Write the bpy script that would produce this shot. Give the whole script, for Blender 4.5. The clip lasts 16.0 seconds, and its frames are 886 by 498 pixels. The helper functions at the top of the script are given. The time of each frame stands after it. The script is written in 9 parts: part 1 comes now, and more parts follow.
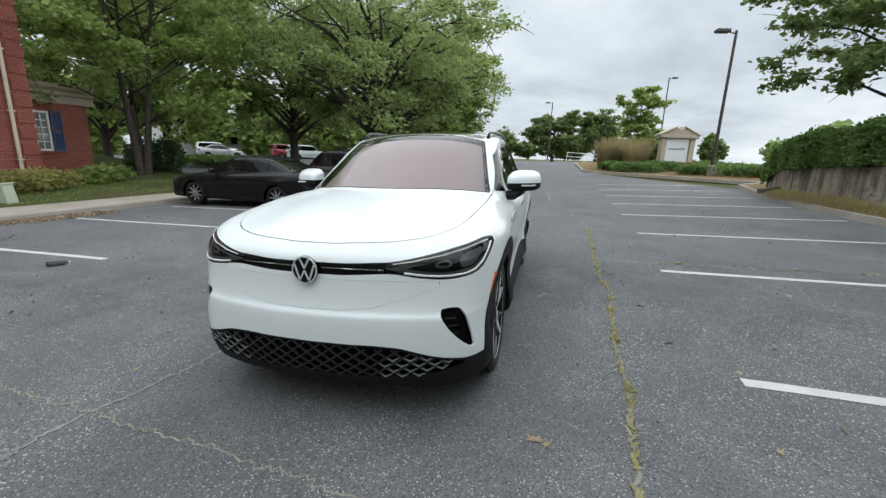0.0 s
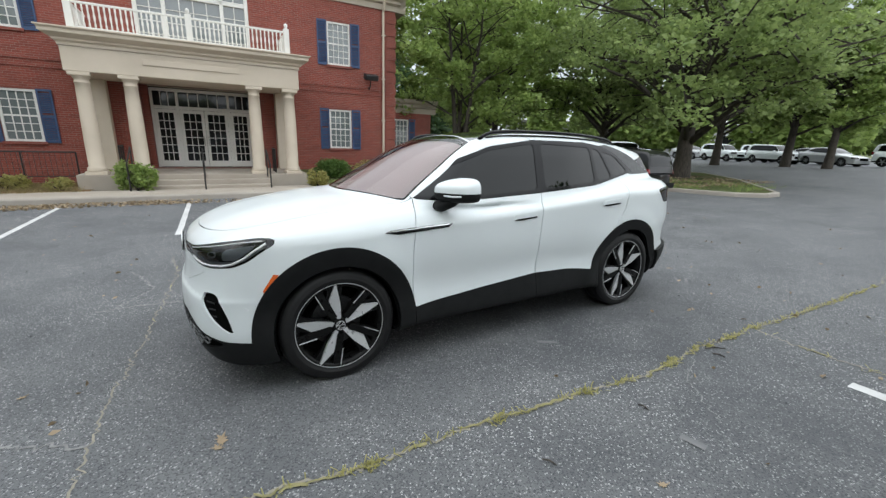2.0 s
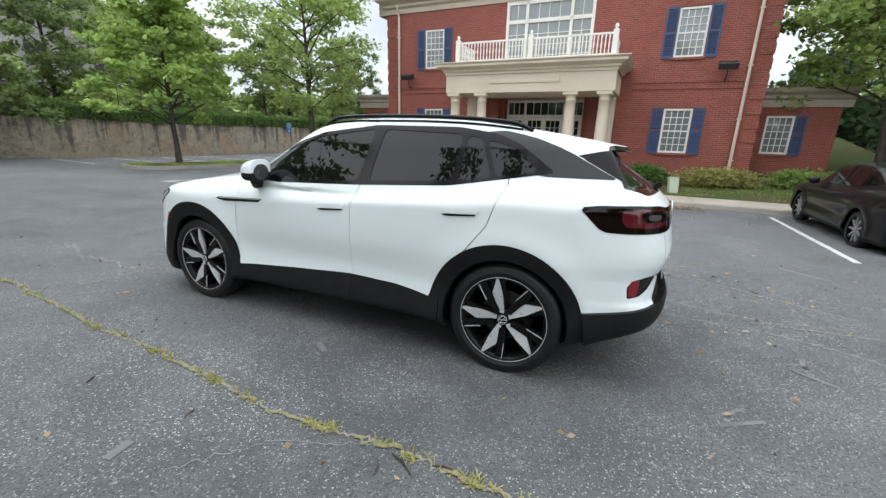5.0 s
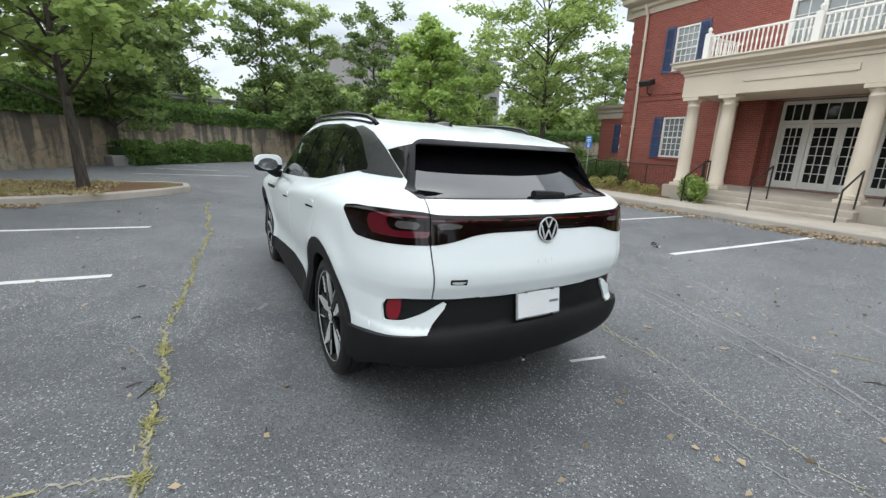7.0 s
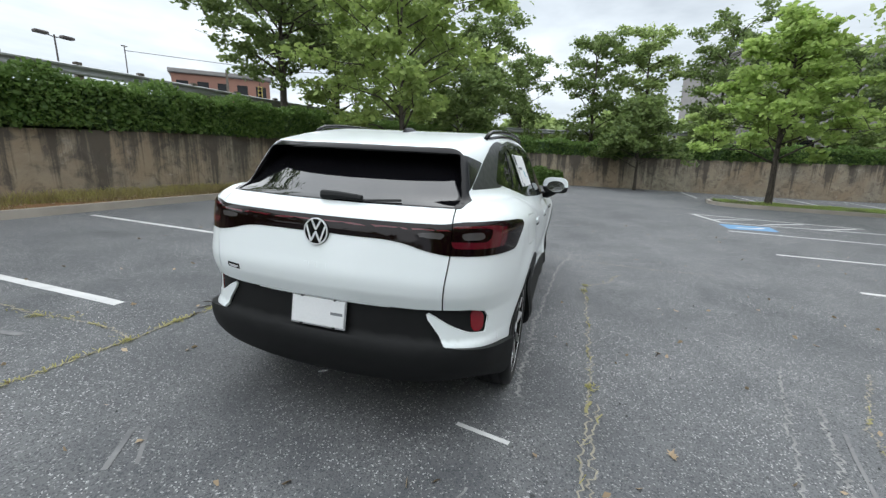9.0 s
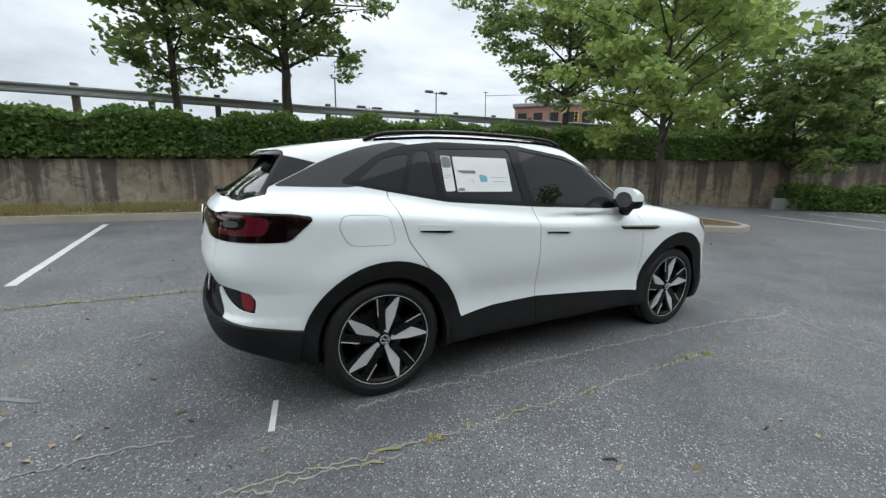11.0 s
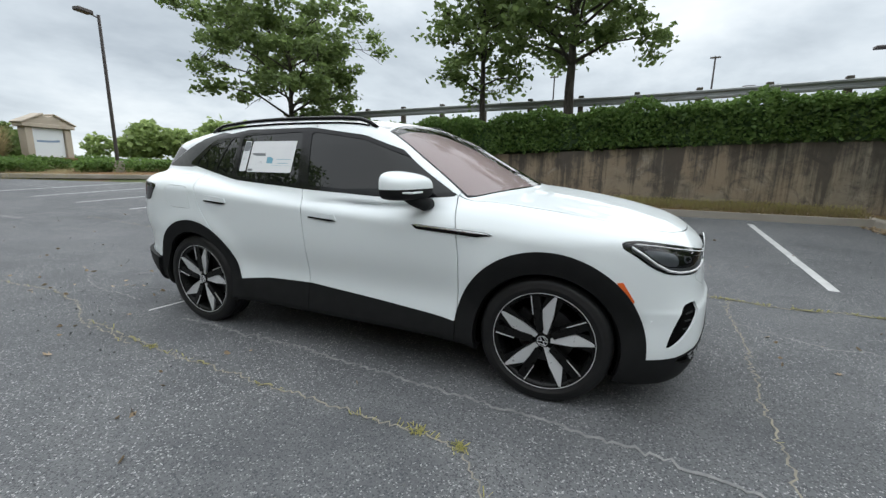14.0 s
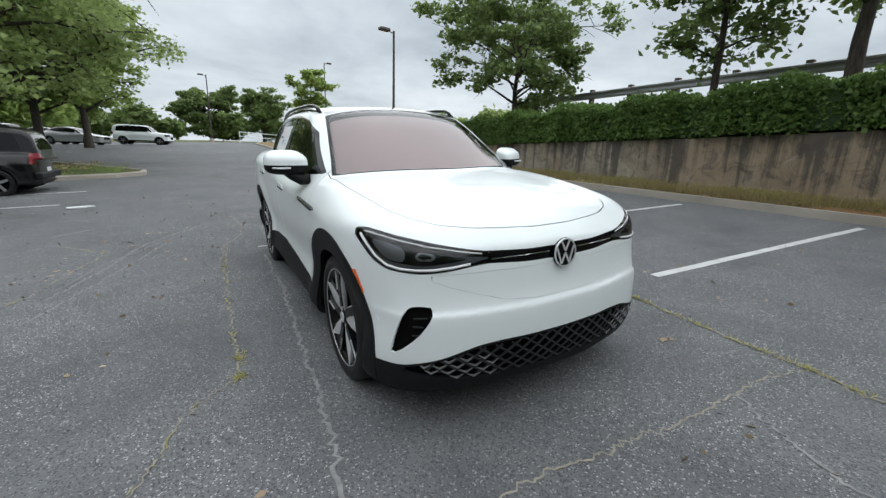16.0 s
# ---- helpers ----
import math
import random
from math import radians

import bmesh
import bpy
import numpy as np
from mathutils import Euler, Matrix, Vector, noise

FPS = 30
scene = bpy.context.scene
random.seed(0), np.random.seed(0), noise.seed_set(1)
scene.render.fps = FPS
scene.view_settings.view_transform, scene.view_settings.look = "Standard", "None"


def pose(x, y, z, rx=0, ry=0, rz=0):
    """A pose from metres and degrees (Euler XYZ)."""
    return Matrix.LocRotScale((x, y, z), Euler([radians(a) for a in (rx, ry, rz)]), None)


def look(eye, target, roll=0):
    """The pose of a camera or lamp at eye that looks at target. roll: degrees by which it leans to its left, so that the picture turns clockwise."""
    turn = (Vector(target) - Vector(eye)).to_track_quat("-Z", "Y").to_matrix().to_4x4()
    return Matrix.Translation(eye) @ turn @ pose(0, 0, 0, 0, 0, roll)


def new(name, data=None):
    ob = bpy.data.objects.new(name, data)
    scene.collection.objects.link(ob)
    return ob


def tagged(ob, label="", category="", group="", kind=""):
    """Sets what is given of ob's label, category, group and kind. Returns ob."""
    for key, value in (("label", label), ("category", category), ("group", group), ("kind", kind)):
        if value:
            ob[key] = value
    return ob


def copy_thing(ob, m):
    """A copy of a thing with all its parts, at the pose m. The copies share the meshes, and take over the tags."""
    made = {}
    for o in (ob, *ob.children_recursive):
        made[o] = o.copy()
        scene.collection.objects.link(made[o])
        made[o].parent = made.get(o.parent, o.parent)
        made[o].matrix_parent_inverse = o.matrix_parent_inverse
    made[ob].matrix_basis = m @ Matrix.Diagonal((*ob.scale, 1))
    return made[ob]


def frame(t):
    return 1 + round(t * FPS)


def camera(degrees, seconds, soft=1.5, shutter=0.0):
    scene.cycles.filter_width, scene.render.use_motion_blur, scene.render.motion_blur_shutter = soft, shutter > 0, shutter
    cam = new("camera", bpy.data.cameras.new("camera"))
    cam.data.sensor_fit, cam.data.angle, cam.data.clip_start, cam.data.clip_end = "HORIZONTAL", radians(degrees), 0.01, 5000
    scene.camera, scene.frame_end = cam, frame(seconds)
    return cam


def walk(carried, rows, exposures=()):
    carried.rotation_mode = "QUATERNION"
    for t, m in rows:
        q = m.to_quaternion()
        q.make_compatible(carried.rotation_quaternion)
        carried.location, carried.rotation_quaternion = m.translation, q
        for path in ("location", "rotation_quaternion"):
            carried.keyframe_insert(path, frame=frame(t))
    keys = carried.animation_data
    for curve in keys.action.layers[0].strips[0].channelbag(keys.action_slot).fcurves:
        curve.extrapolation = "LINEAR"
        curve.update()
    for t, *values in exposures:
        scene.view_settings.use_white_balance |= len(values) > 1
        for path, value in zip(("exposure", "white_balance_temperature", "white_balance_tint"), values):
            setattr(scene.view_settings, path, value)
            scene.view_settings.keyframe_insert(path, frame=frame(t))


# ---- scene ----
cam = camera(94.9, 16.0, soft=1.4)

# the lot slopes down towards the building; its own frame is turned against true up
UP = Vector((0.0368, 0.004, 1)).normalized()
EX = (Vector((1, 0, 0)) - UP * UP.x).normalized()
EY = UP.cross(EX)
LOT = Matrix((EX, EY, UP)).to_4x4()

PATH = [
    (0, (1.164, -3.931, 1.376), (0.673, -2.043, 0.937), 0.05),
    (0.5, (1.822, -3.619, 1.388), (0.953, -1.871, 0.951), 0.32),
    (1, (2.389, -3.184, 1.415), (1.188, -1.649, 0.967), 0.49),
    (1.5, (2.903, -2.651, 1.427), (1.435, -1.372, 0.971), 0.81),
    (2, (3.267, -2.044, 1.450), (1.590, -1.059, 0.982), 0.86),
    (2.5, (3.536, -1.375, 1.466), (1.714, -0.700, 0.990), 1.10),
    (3, (3.647, -0.681, 1.473), (1.740, -0.317, 0.990), 1.27),
    (3.5, (3.700, 0.014, 1.475), (1.761, 0.076, 0.989), 1.44),
    (3.7, (3.677, 0.294, 1.448), (1.738, 0.236, 0.960), 1.53),
    (4.4, (3.524, 1.238, 1.434), (1.637, 0.779, 0.947), 1.85),
    (5.1, (3.165, 2.106, 1.409), (1.410, 1.277, 0.922), 2.16),
    (5.8, (2.650, 2.888, 1.396), (1.105, 1.714, 0.909), 2.49),
    (6, (2.481, 3.069, 1.404), (1.010, 1.803, 0.920), 2.63),
    (6.5, (2.009, 3.506, 1.421), (0.761, 2.020, 0.939), 2.93),
    (7, (1.461, 3.782, 1.411), (0.491, 2.099, 0.934), 3.04),
    (7.5, (0.835, 3.985, 1.411), (0.199, 2.149, 0.938), 3.12),
    (8, (0.211, 4.039, 1.398), (-0.048, 2.110, 0.935), 3.11),
    (8.5, (-0.448, 4.029, 1.413), (-0.302, 2.086, 0.963), 3.38),
    (9, (-1.086, 3.901, 1.408), (-0.537, 2.028, 0.972), 3.19),
    (9.5, (-1.672, 3.656, 1.423), (-0.747, 1.934, 1.000), 2.83),
    (10, (-2.213, 3.286, 1.411), (-0.965, 1.778, 0.999), 2.55),
    (10.2, (-2.398, 3.086, 1.411), (-1.028, 1.678, 1.002), 2.35),
    (10.9, (-2.964, 2.323, 1.407), (-1.270, 1.303, 0.996), 1.85),
    (11.6, (-3.308, 1.448, 1.400), (-1.431, 0.843, 0.985), 1.34),
    (12.3, (-3.439, 0.529, 1.397), (-1.492, 0.341, 0.978), 0.84),
    (12.5, (-3.461, 0.247, 1.384), (-1.507, 0.177, 0.962), 0.81),
    (13, (-3.399, -0.398, 1.377), (-1.458, -0.177, 0.948), 0.85),
    (13.5, (-3.248, -1.074, 1.364), (-1.365, -0.564, 0.924), 0.59),
    (14, (-3.006, -1.715, 1.369), (-1.223, -0.930, 0.917), 0.37),
    (14.5, (-2.683, -2.298, 1.367), (-1.035, -1.267, 0.900), 0.15),
    (15, (-2.318, -2.790, 1.377), (-0.841, -1.530, 0.895), 0.08),
    (15.5, (-1.923, -3.207, 1.368), (-0.668, -1.733, 0.864), 0.11),
    (16, (-1.464, -3.537, 1.355), (-0.487, -1.873, 0.830), 0.15),
]
walk(cam, [(t, LOT @ look(eye, target, roll)) for t, eye, target, roll in PATH],
     [(0.0, 0.75), (2.0, 0.95), (2.5, 1.07), (3.5, 1.17), (7.0, 1.16), (9.0, 1.06), (10.2, 0.95), (12.5, 0.90), (14.5, 0.76), (16.0, 0.70)])

# ---------------------------------------------------------------- light
world = bpy.data.worlds.new("overcast_sky")
scene.world = world
world.use_nodes = True


def link(tree, a, b):
    tree.links.new(a, b)


def build_sky():
    nt = world.node_tree
    nt.nodes.clear()
    out = nt.nodes.new("ShaderNodeOutputWorld")
    bg = nt.nodes.new("ShaderNodeBackground")
    sky = nt.nodes.new("ShaderNodeTexSky")
    sky.sky_type = "NISHITA"
    sky.sun_disc = False
    sky.sun_elevation = radians(55)
    sky.sun_rotation = radians(200)
    sky.dust_density = 4.0
    scale = nt.nodes.new("ShaderNodeVectorMath")
    scale.operation = "SCALE"
    scale.inputs["Scale"].default_value = 0.10
    link(nt, sky.outputs[0], scale.inputs[0])
    # a closed deck of cloud: the direction is flattened onto a layer overhead
    tc = nt.nodes.new("ShaderNodeTexCoord")
    sep = nt.nodes.new("ShaderNodeSeparateXYZ")
    link(nt, tc.outputs["Generated"], sep.inputs[0])
    zz = nt.nodes.new("ShaderNodeMath")
    zz.operation = "ADD"
    zz.inputs[1].default_value = 0.22
    zm = nt.nodes.new("ShaderNodeMath")
    zm.operation = "MAXIMUM"
    zm.inputs[1].default_value = 0.0
    link(nt, sep.outputs[2], zm.inputs[0])
    link(nt, zm.outputs[0], zz.inputs[0])
    comb = nt.nodes.new("ShaderNodeCombineXYZ")
    for i in (0, 1):
        d = nt.nodes.new("ShaderNodeMath")
        d.operation = "DIVIDE"
        link(nt, sep.outputs[i], d.inputs[0])
        link(nt, zz.outputs[0], d.inputs[1])
        link(nt, d.outputs[0], comb.inputs[i])
    n1 = nt.nodes.new("ShaderNodeTexNoise")
    n1.inputs["Scale"].default_value = 0.85
    n1.inputs["Detail"].default_value = 6
    n1.inputs["Roughness"].default_value = 0.56
    n1.inputs["Distortion"].default_value = 0.25
    link(nt, comb.outputs[0], n1.inputs["Vector"])
    ramp = nt.nodes.new("ShaderNodeValToRGB")
    cr = ramp.color_ramp
    cr.elements[0].position, cr.elements[0].color = 0.32, (0.37, 0.42, 0.47, 1)
    cr.elements[1].position, cr.elements[1].color = 0.70, (0.78, 0.83, 0.86, 1)
    e = cr.elements.new(0.5)
    e.color = (0.55, 0.61, 0.66, 1)
    link(nt, n1.outputs[0], ramp.inputs[0])
    # brighter overhead than at the horizon
    lift = nt.nodes.new("ShaderNodeMapRange")
    lift.inputs["From Min"].default_value = 0.35
    lift.inputs["From Max"].default_value = 1.0
    lift.inputs["To Min"].default_value = 1.0
    lift.inputs["To Max"].default_value = 1.75
    link(nt, sep.outputs[2], lift.inputs[0])
    up = nt.nodes.new("ShaderNodeVectorMath")
    up.operation = "SCALE"
    link(nt, ramp.outputs[0], up.inputs[0])
    link(nt, lift.outputs[0], up.inputs["Scale"])
    mix = nt.nodes.new("ShaderNodeMix")
    mix.data_type = "RGBA"
    mix.inputs[0].default_value = 0.93
    link(nt, scale.outputs[0], mix.inputs[6])
    link(nt, up.outputs[0], mix.inputs[7])
    link(nt, mix.outputs[2], bg.inputs[0])
    bg.inputs[1].default_value = SKY
    link(nt, bg.outputs[0], out.inputs[0])


SKY = 0.78
build_sky()
sun_data = bpy.data.lights.new("sun", "SUN")
sun_data.energy, sun_data.angle, sun_data.color = 1.55, radians(150), (0.98, 0.99, 1.0)
sun = new("sun", sun_data)
sun.matrix_world = look((0, 0, 30), (-14, -4, 0))

# ---------------------------------------------------------------- materials


class Mat:
    """A small builder for procedural surfaces in object or world coordinates."""

    def __init__(self, name, rough=0.6, metal=0.0, spec=0.5):
        self.m = bpy.data.materials.new(name)
        self.m.use_nodes = True
        self.t = self.m.node_tree
        self.b = self.t.nodes["Principled BSDF"]
        self.b.inputs["Roughness"].default_value = rough
        self.b.inputs["Metallic"].default_value = metal
        self.b.inputs["Specular IOR Level"].default_value = spec
        self.co = None

    def coords(self, scale=(1, 1, 1), which="Object"):
        tc = self.t.nodes.new("ShaderNodeTexCoord")
        mp = self.t.nodes.new("ShaderNodeMapping")
        mp.inputs["Scale"].default_value = scale
        link(self.t, tc.outputs[which], mp.inputs[0])
        return mp.outputs[0]

    def noise(self, scale, detail=4, rough=0.55, vec=None, distort=0.0):
        n = self.t.nodes.new("ShaderNodeTexNoise")
        n.inputs["Scale"].default_value = scale
        n.inputs["Detail"].default_value = detail
        n.inputs["Roughness"].default_value = rough
        n.inputs["Distortion"].default_value = distort
        link(self.t, vec if vec is not None else self.coords(), n.inputs["Vector"])
        return n.outputs[0]

    def voronoi(self, scale, vec=None, feature="F1", out=0):
        n = self.t.nodes.new("ShaderNodeTexVoronoi")
        n.feature = feature
        n.inputs["Scale"].default_value = scale
        link(self.t, vec if vec is not None else self.coords(), n.inputs["Vector"])
        return n.outputs[out]

    def ramp(self, fac, stops):
        r = self.t.nodes.new("ShaderNodeValToRGB")
        el = r.color_ramp.elements
        while len(el) < len(stops):
            el.new(0.5)
        for e, (p, c) in zip(el, stops):
            e.position = p
            e.color = (c, c, c, 1) if isinstance(c, (int, float)) else (*c, 1)
        link(self.t, fac, r.inputs[0])
        return r.outputs[0]

    def mix(self, fac, a, b, mode="MIX"):
        n = self.t.nodes.new("ShaderNodeMix")
        n.data_type = "RGBA"
        n.blend_type = mode
        for i, v in ((0, fac), (6, a), (7, b)):
            if isinstance(v, (int, float)):
                n.inputs[i].default_value = v if i == 0 else (v, v, v, 1)
            elif isinstance(v, tuple):
                n.inputs[i].default_value = (*v, 1)
            else:
                link(self.t, v, n.inputs[i])
        return n.outputs[2]

    def math(self, op, a, b=0.0):
        n = self.t.nodes.new("ShaderNodeMath")
        n.operation = op
        for i, v in ((0, a), (1, b)):
            if isinstance(v, (int, float)):
                n.inputs[i].default_value = v
            else:
                link(self.t, v, n.inputs[i])
        return n.outputs[0]

    def random(self):
        return self.t.nodes.new("ShaderNodeObjectInfo").outputs["Random"]

    def island(self):
        return self.t.nodes.new("ShaderNodeNewGeometry").outputs["Random Per Island"]

    def color(self, c):
        if isinstance(c, tuple):
            self.b.inputs["Base Color"].default_value = (*c, 1)
        else:
            link(self.t, c, self.b.inputs["Base Color"])
        return self

    def rough(self, c):
        link(self.t, c, self.b.inputs["Roughness"])
        return self

    def bump(self, h, strength=0.3, dist=0.01):
        n = self.t.nodes.new("ShaderNodeBump")
        n.inputs["Strength"].default_value = strength
        n.inputs["Distance"].default_value = dist
        link(self.t, h, n.inputs["Height"])
        link(self.t, n.outputs[0], self.b.inputs["Normal"])
        return self

    def set(self, **kw):
        for k, v in kw.items():
            self.b.inputs[k.replace("_", " ")].default_value = v
        return self


def speckled(name, c1, c2, scale=8, rough=0.6, metal=0.0, bump=0.15, fine=120, dist=0.004, spec=0.5):
    """A plain surface with soft large stains and a fine grain."""
    m = Mat(name, rough, metal, spec)
    big, small = m.noise(scale, 5), m.noise(fine, 3)
    base = m.mix(m.ramp(big, [(0.3, 0.0), (0.7, 1.0)]), c1, c2)
    m.color(m.mix(m.math("MULTIPLY", small, 0.35), base, tuple(0.65 * v for v in c1)))
    m.bump(small, bump, dist)
    return m.m


def asphalt_mat():
    m = Mat("asphalt", 0.85)
    big = m.noise(0.22, 5, 0.6)
    mid = m.noise(1.7, 6, 0.65, distort=0.4)
    fine = m.voronoi(130, out=0)
    grit = m.noise(260, 2)
    chips = m.voronoi(140, out=1)
    base = m.mix(m.ramp(big, [(0.35, 0.0), (0.68, 1.0)]), (0.070, 0.073, 0.079), (0.134, 0.137, 0.143))
    base = m.mix(m.ramp(mid, [(0.42, 0.0), (0.75, 0.75)]), base, (0.175, 0.177, 0.18))
    base = m.mix(m.ramp(m.noise(0.5, 4, 0.6, distort=0.8), [(0.60, 0.0), (0.72, 0.45)]), base, (0.052, 0.054, 0.060))
    sepc = m.t.nodes.new("ShaderNodeSeparateColor")
    link(m.t, chips, sepc.inputs[0])
    worn = m.ramp(m.noise(0.9, 5, 0.65, distort=0.6), [(0.36, 0.25), (0.62, 1.0)])
    base = m.mix(m.math("MULTIPLY", worn, m.ramp(sepc.outputs[0], [(0.885, 0.0), (0.955, 0.95)])), base, (0.46, 0.46, 0.45))
    base = m.mix(m.ramp(sepc.outputs[1], [(0.6, 0.0), (0.9, 0.7)]), base, (0.030, 0.036, 0.039))
    m.color(base)
    m.rough(m.ramp(mid, [(0.3, 0.72), (0.7, 0.9)]))
    m.bump(m.math("ADD", m.math("MULTIPLY", fine, 0.8), grit), 0.6, 0.006)
    return m.m


def brick_mat():
    m = Mat("red_brick", 0.85)
    tc = m.t.nodes.new("ShaderNodeTexCoord")
    sep = m.t.nodes.new("ShaderNodeSeparateXYZ")
    link(m.t, tc.outputs["Object"], sep.inputs[0])
    comb = m.t.nodes.new("ShaderNodeCombineXYZ")
    link(m.t, m.math("ADD", sep.outputs[0], sep.outputs[1]), comb.inputs[0])
    link(m.t, sep.outputs[2], comb.inputs[1])
    br = m.t.nodes.new("ShaderNodeTexBrick")
    br.inputs["Scale"].default_value = 1.0
    br.inputs["Brick Width"].default_value = 0.203
    br.inputs["Row Height"].default_value = 0.0677
    br.inputs["Mortar Size"].default_value = 0.005
    br.inputs["Mortar Smooth"].default_value = 0.2
    br.inputs["Bias"].default_value = -0.1
    br.inputs["Color1"].default_value = (0.30, 0.070, 0.047, 1)
    br.inputs["Color2"].default_value = (0.20, 0.043, 0.032, 1)
    br.inputs["Mortar"].default_value = (0.32, 0.24, 0.20, 1)
    link(m.t, comb.outputs[0], br.inputs["Vector"])
    stain = m.noise(0.9, 5)
    c = m.mix(m.ramp(stain, [(0.35, 0.0), (0.75, 0.45)]), br.outputs[0], (0.20, 0.055, 0.04))
    c = m.mix(m.math("MULTIPLY", m.noise(45, 3), 0.35), c, (0.15, 0.034, 0.027))
    m.color(c)
    m.bump(m.math("SUBTRACT", m.math("MULTIPLY", m.noise(60, 3), 0.3), br.outputs[1]), 0.5, 0.008)
    return m.m


def wall_concrete_mat():
    """Old cast retaining wall: pale, with dark streaks running down from its top and rust-brown patches."""
    m = Mat("stained_concrete", 0.9)
    tc = m.t.nodes.new("ShaderNodeTexCoord")
    sep = m.t.nodes.new("ShaderNodeSeparateXYZ")
    link(m.t, tc.outputs["Object"], sep.inputs[0])
    run = m.noise(1.0, 7, 0.7, vec=m.coords((1.7, 1.7, 0.05)))
    thin = m.noise(1.0, 6, 0.7, vec=m.coords((6.5, 6.5, 0.25)), distort=0.4)
    patch = m.noise(0.9, 8, 0.72, distort=0.9)
    big = m.noise(0.35, 4, distort=0.5)
    blot = m.noise(2.6, 8, 0.75, distort=1.0)
    fine = m.noise(70, 4)
    c = m.mix(m.ramp(patch, [(0.36, 0.0), (0.62, 1.0)]), (0.20, 0.175, 0.14), (0.37, 0.33, 0.255))
    c = m.mix(m.ramp(big, [(0.42, 0.0), (0.60, 0.7)]), c, (0.30, 0.215, 0.135))
    c = m.mix(m.ramp(blot, [(0.50, 0.0), (0.64, 0.8)]), c, (0.115, 0.095, 0.078))
    c = m.mix(m.ramp(m.noise(1.6, 7, 0.75, distort=0.8), [(0.57, 0.0), (0.68, 0.6)]), c, (0.47, 0.41, 0.34))
    # runs of dirt: long where the dirt is thick, ragged at their edges
    reach = m.math("ADD", m.math("MULTIPLY", run, 2.2), m.math("MULTIPLY", m.math("ADD", blot, thin), 0.45))
    reach = m.math("ADD", reach, m.math("MULTIPLY", sep.outputs[2], 0.20))
    c = m.mix(m.ramp(m.math("MULTIPLY", reach, 0.5), [(0.855, 0.0), (0.965, 0.85)]), c, (0.050, 0.044, 0.038))
    c = m.mix(m.math("MULTIPLY", fine, 0.3), c, (0.16, 0.135, 0.11))
    m.color(c)
    m.bump(m.math("ADD", fine, m.math("MULTIPLY", patch, 1.5)), 0.4, 0.01)
    return m.m


def leaf_mat(name, dark, light, trans=0.5):
    m = Mat(name, 0.55, spec=0.35)
    base = m.mix(m.island(), dark, light)
    base = m.mix(m.ramp(m.noise(0.7, 3), [(0.35, 0.0), (0.7, 0.5)]), base, tuple(0.5 * (a + b) * 0.7 for a, b in zip(dark, light)))
    m.color(base)
    tr = m.t.nodes.new("ShaderNodeBsdfTranslucent")
    link(m.t, m.mix(0.5, base, light), tr.inputs[0])
    mx = m.t.nodes.new("ShaderNodeMixShader")
    mx.inputs[0].default_value = trans
    link(m.t, m.b.outputs[0], mx.inputs[1])
    link(m.t, tr.outputs[0], mx.inputs[2])
    link(m.t, mx.outputs[0], m.t.nodes["Material Output"].inputs[0])
    return m.m


def bark_mat():
    m = Mat("bark", 0.9)
    v = m.coords((1, 1, 0.2))
    n = m.noise(22, 6, 0.65, vec=v, distort=0.5)
    m.color(m.mix(m.ramp(n, [(0.35, 0.0), (0.7, 1.0)]), (0.030, 0.025, 0.021), (0.10, 0.083, 0.068)))
    m.bump(n, 0.8, 0.03)
    return m.m


def ground_mat(name, grass_a, grass_b, soil, mixpos=0.5):
    m = Mat(name, 0.95, spec=0.2)
    big, mid, fine = m.noise(0.35, 5), m.noise(3.0, 6, 0.7), m.noise(60, 4)
    g = m.mix(m.ramp(fine, [(0.3, 0.0), (0.7, 1.0)]), grass_a, grass_b)
    s = m.mix(m.ramp(fine, [(0.3, 0.0), (0.7, 1.0)]), soil, tuple(1.7 * v for v in soil))
    f = m.ramp(m.math("ADD", m.math("MULTIPLY", big, 0.6), m.math("MULTIPLY", mid, 0.4)), [(mixpos - 0.06, 0.0), (mixpos + 0.06, 1.0)])
    m.color(m.mix(f, g, s))
    m.bump(m.math("ADD", fine, mid), 0.9, 0.04)
    return m.m


def car_paint(name, color, coat=1.0, rough=0.35):
    m = Mat(name, rough, spec=0.12)
    n = m.noise(900, 2)
    m.color(m.mix(m.math("MULTIPLY", n, 0.06), color, tuple(0.8 * c for c in color)))
    m.set(Coat_Weight=coat, Coat_Roughness=0.04)
    return m.m


def glossy(name, color, rough=0.15, metal=0.0, spec=0.5, coat=0.0):
    m = Mat(name, rough, metal, spec)
    n = m.noise(35, 4)
    m.color(m.mix(m.math("MULTIPLY", n, 0.2), color, tuple(0.75 * c for c in color)))
    m.rough(m.ramp(n, [(0.3, max(0.02, rough * 0.8)), (0.7, min(1, rough * 1.25))]))
    if coat:
        m.set(Coat_Weight=coat, Coat_Roughness=0.05)
    return m.m


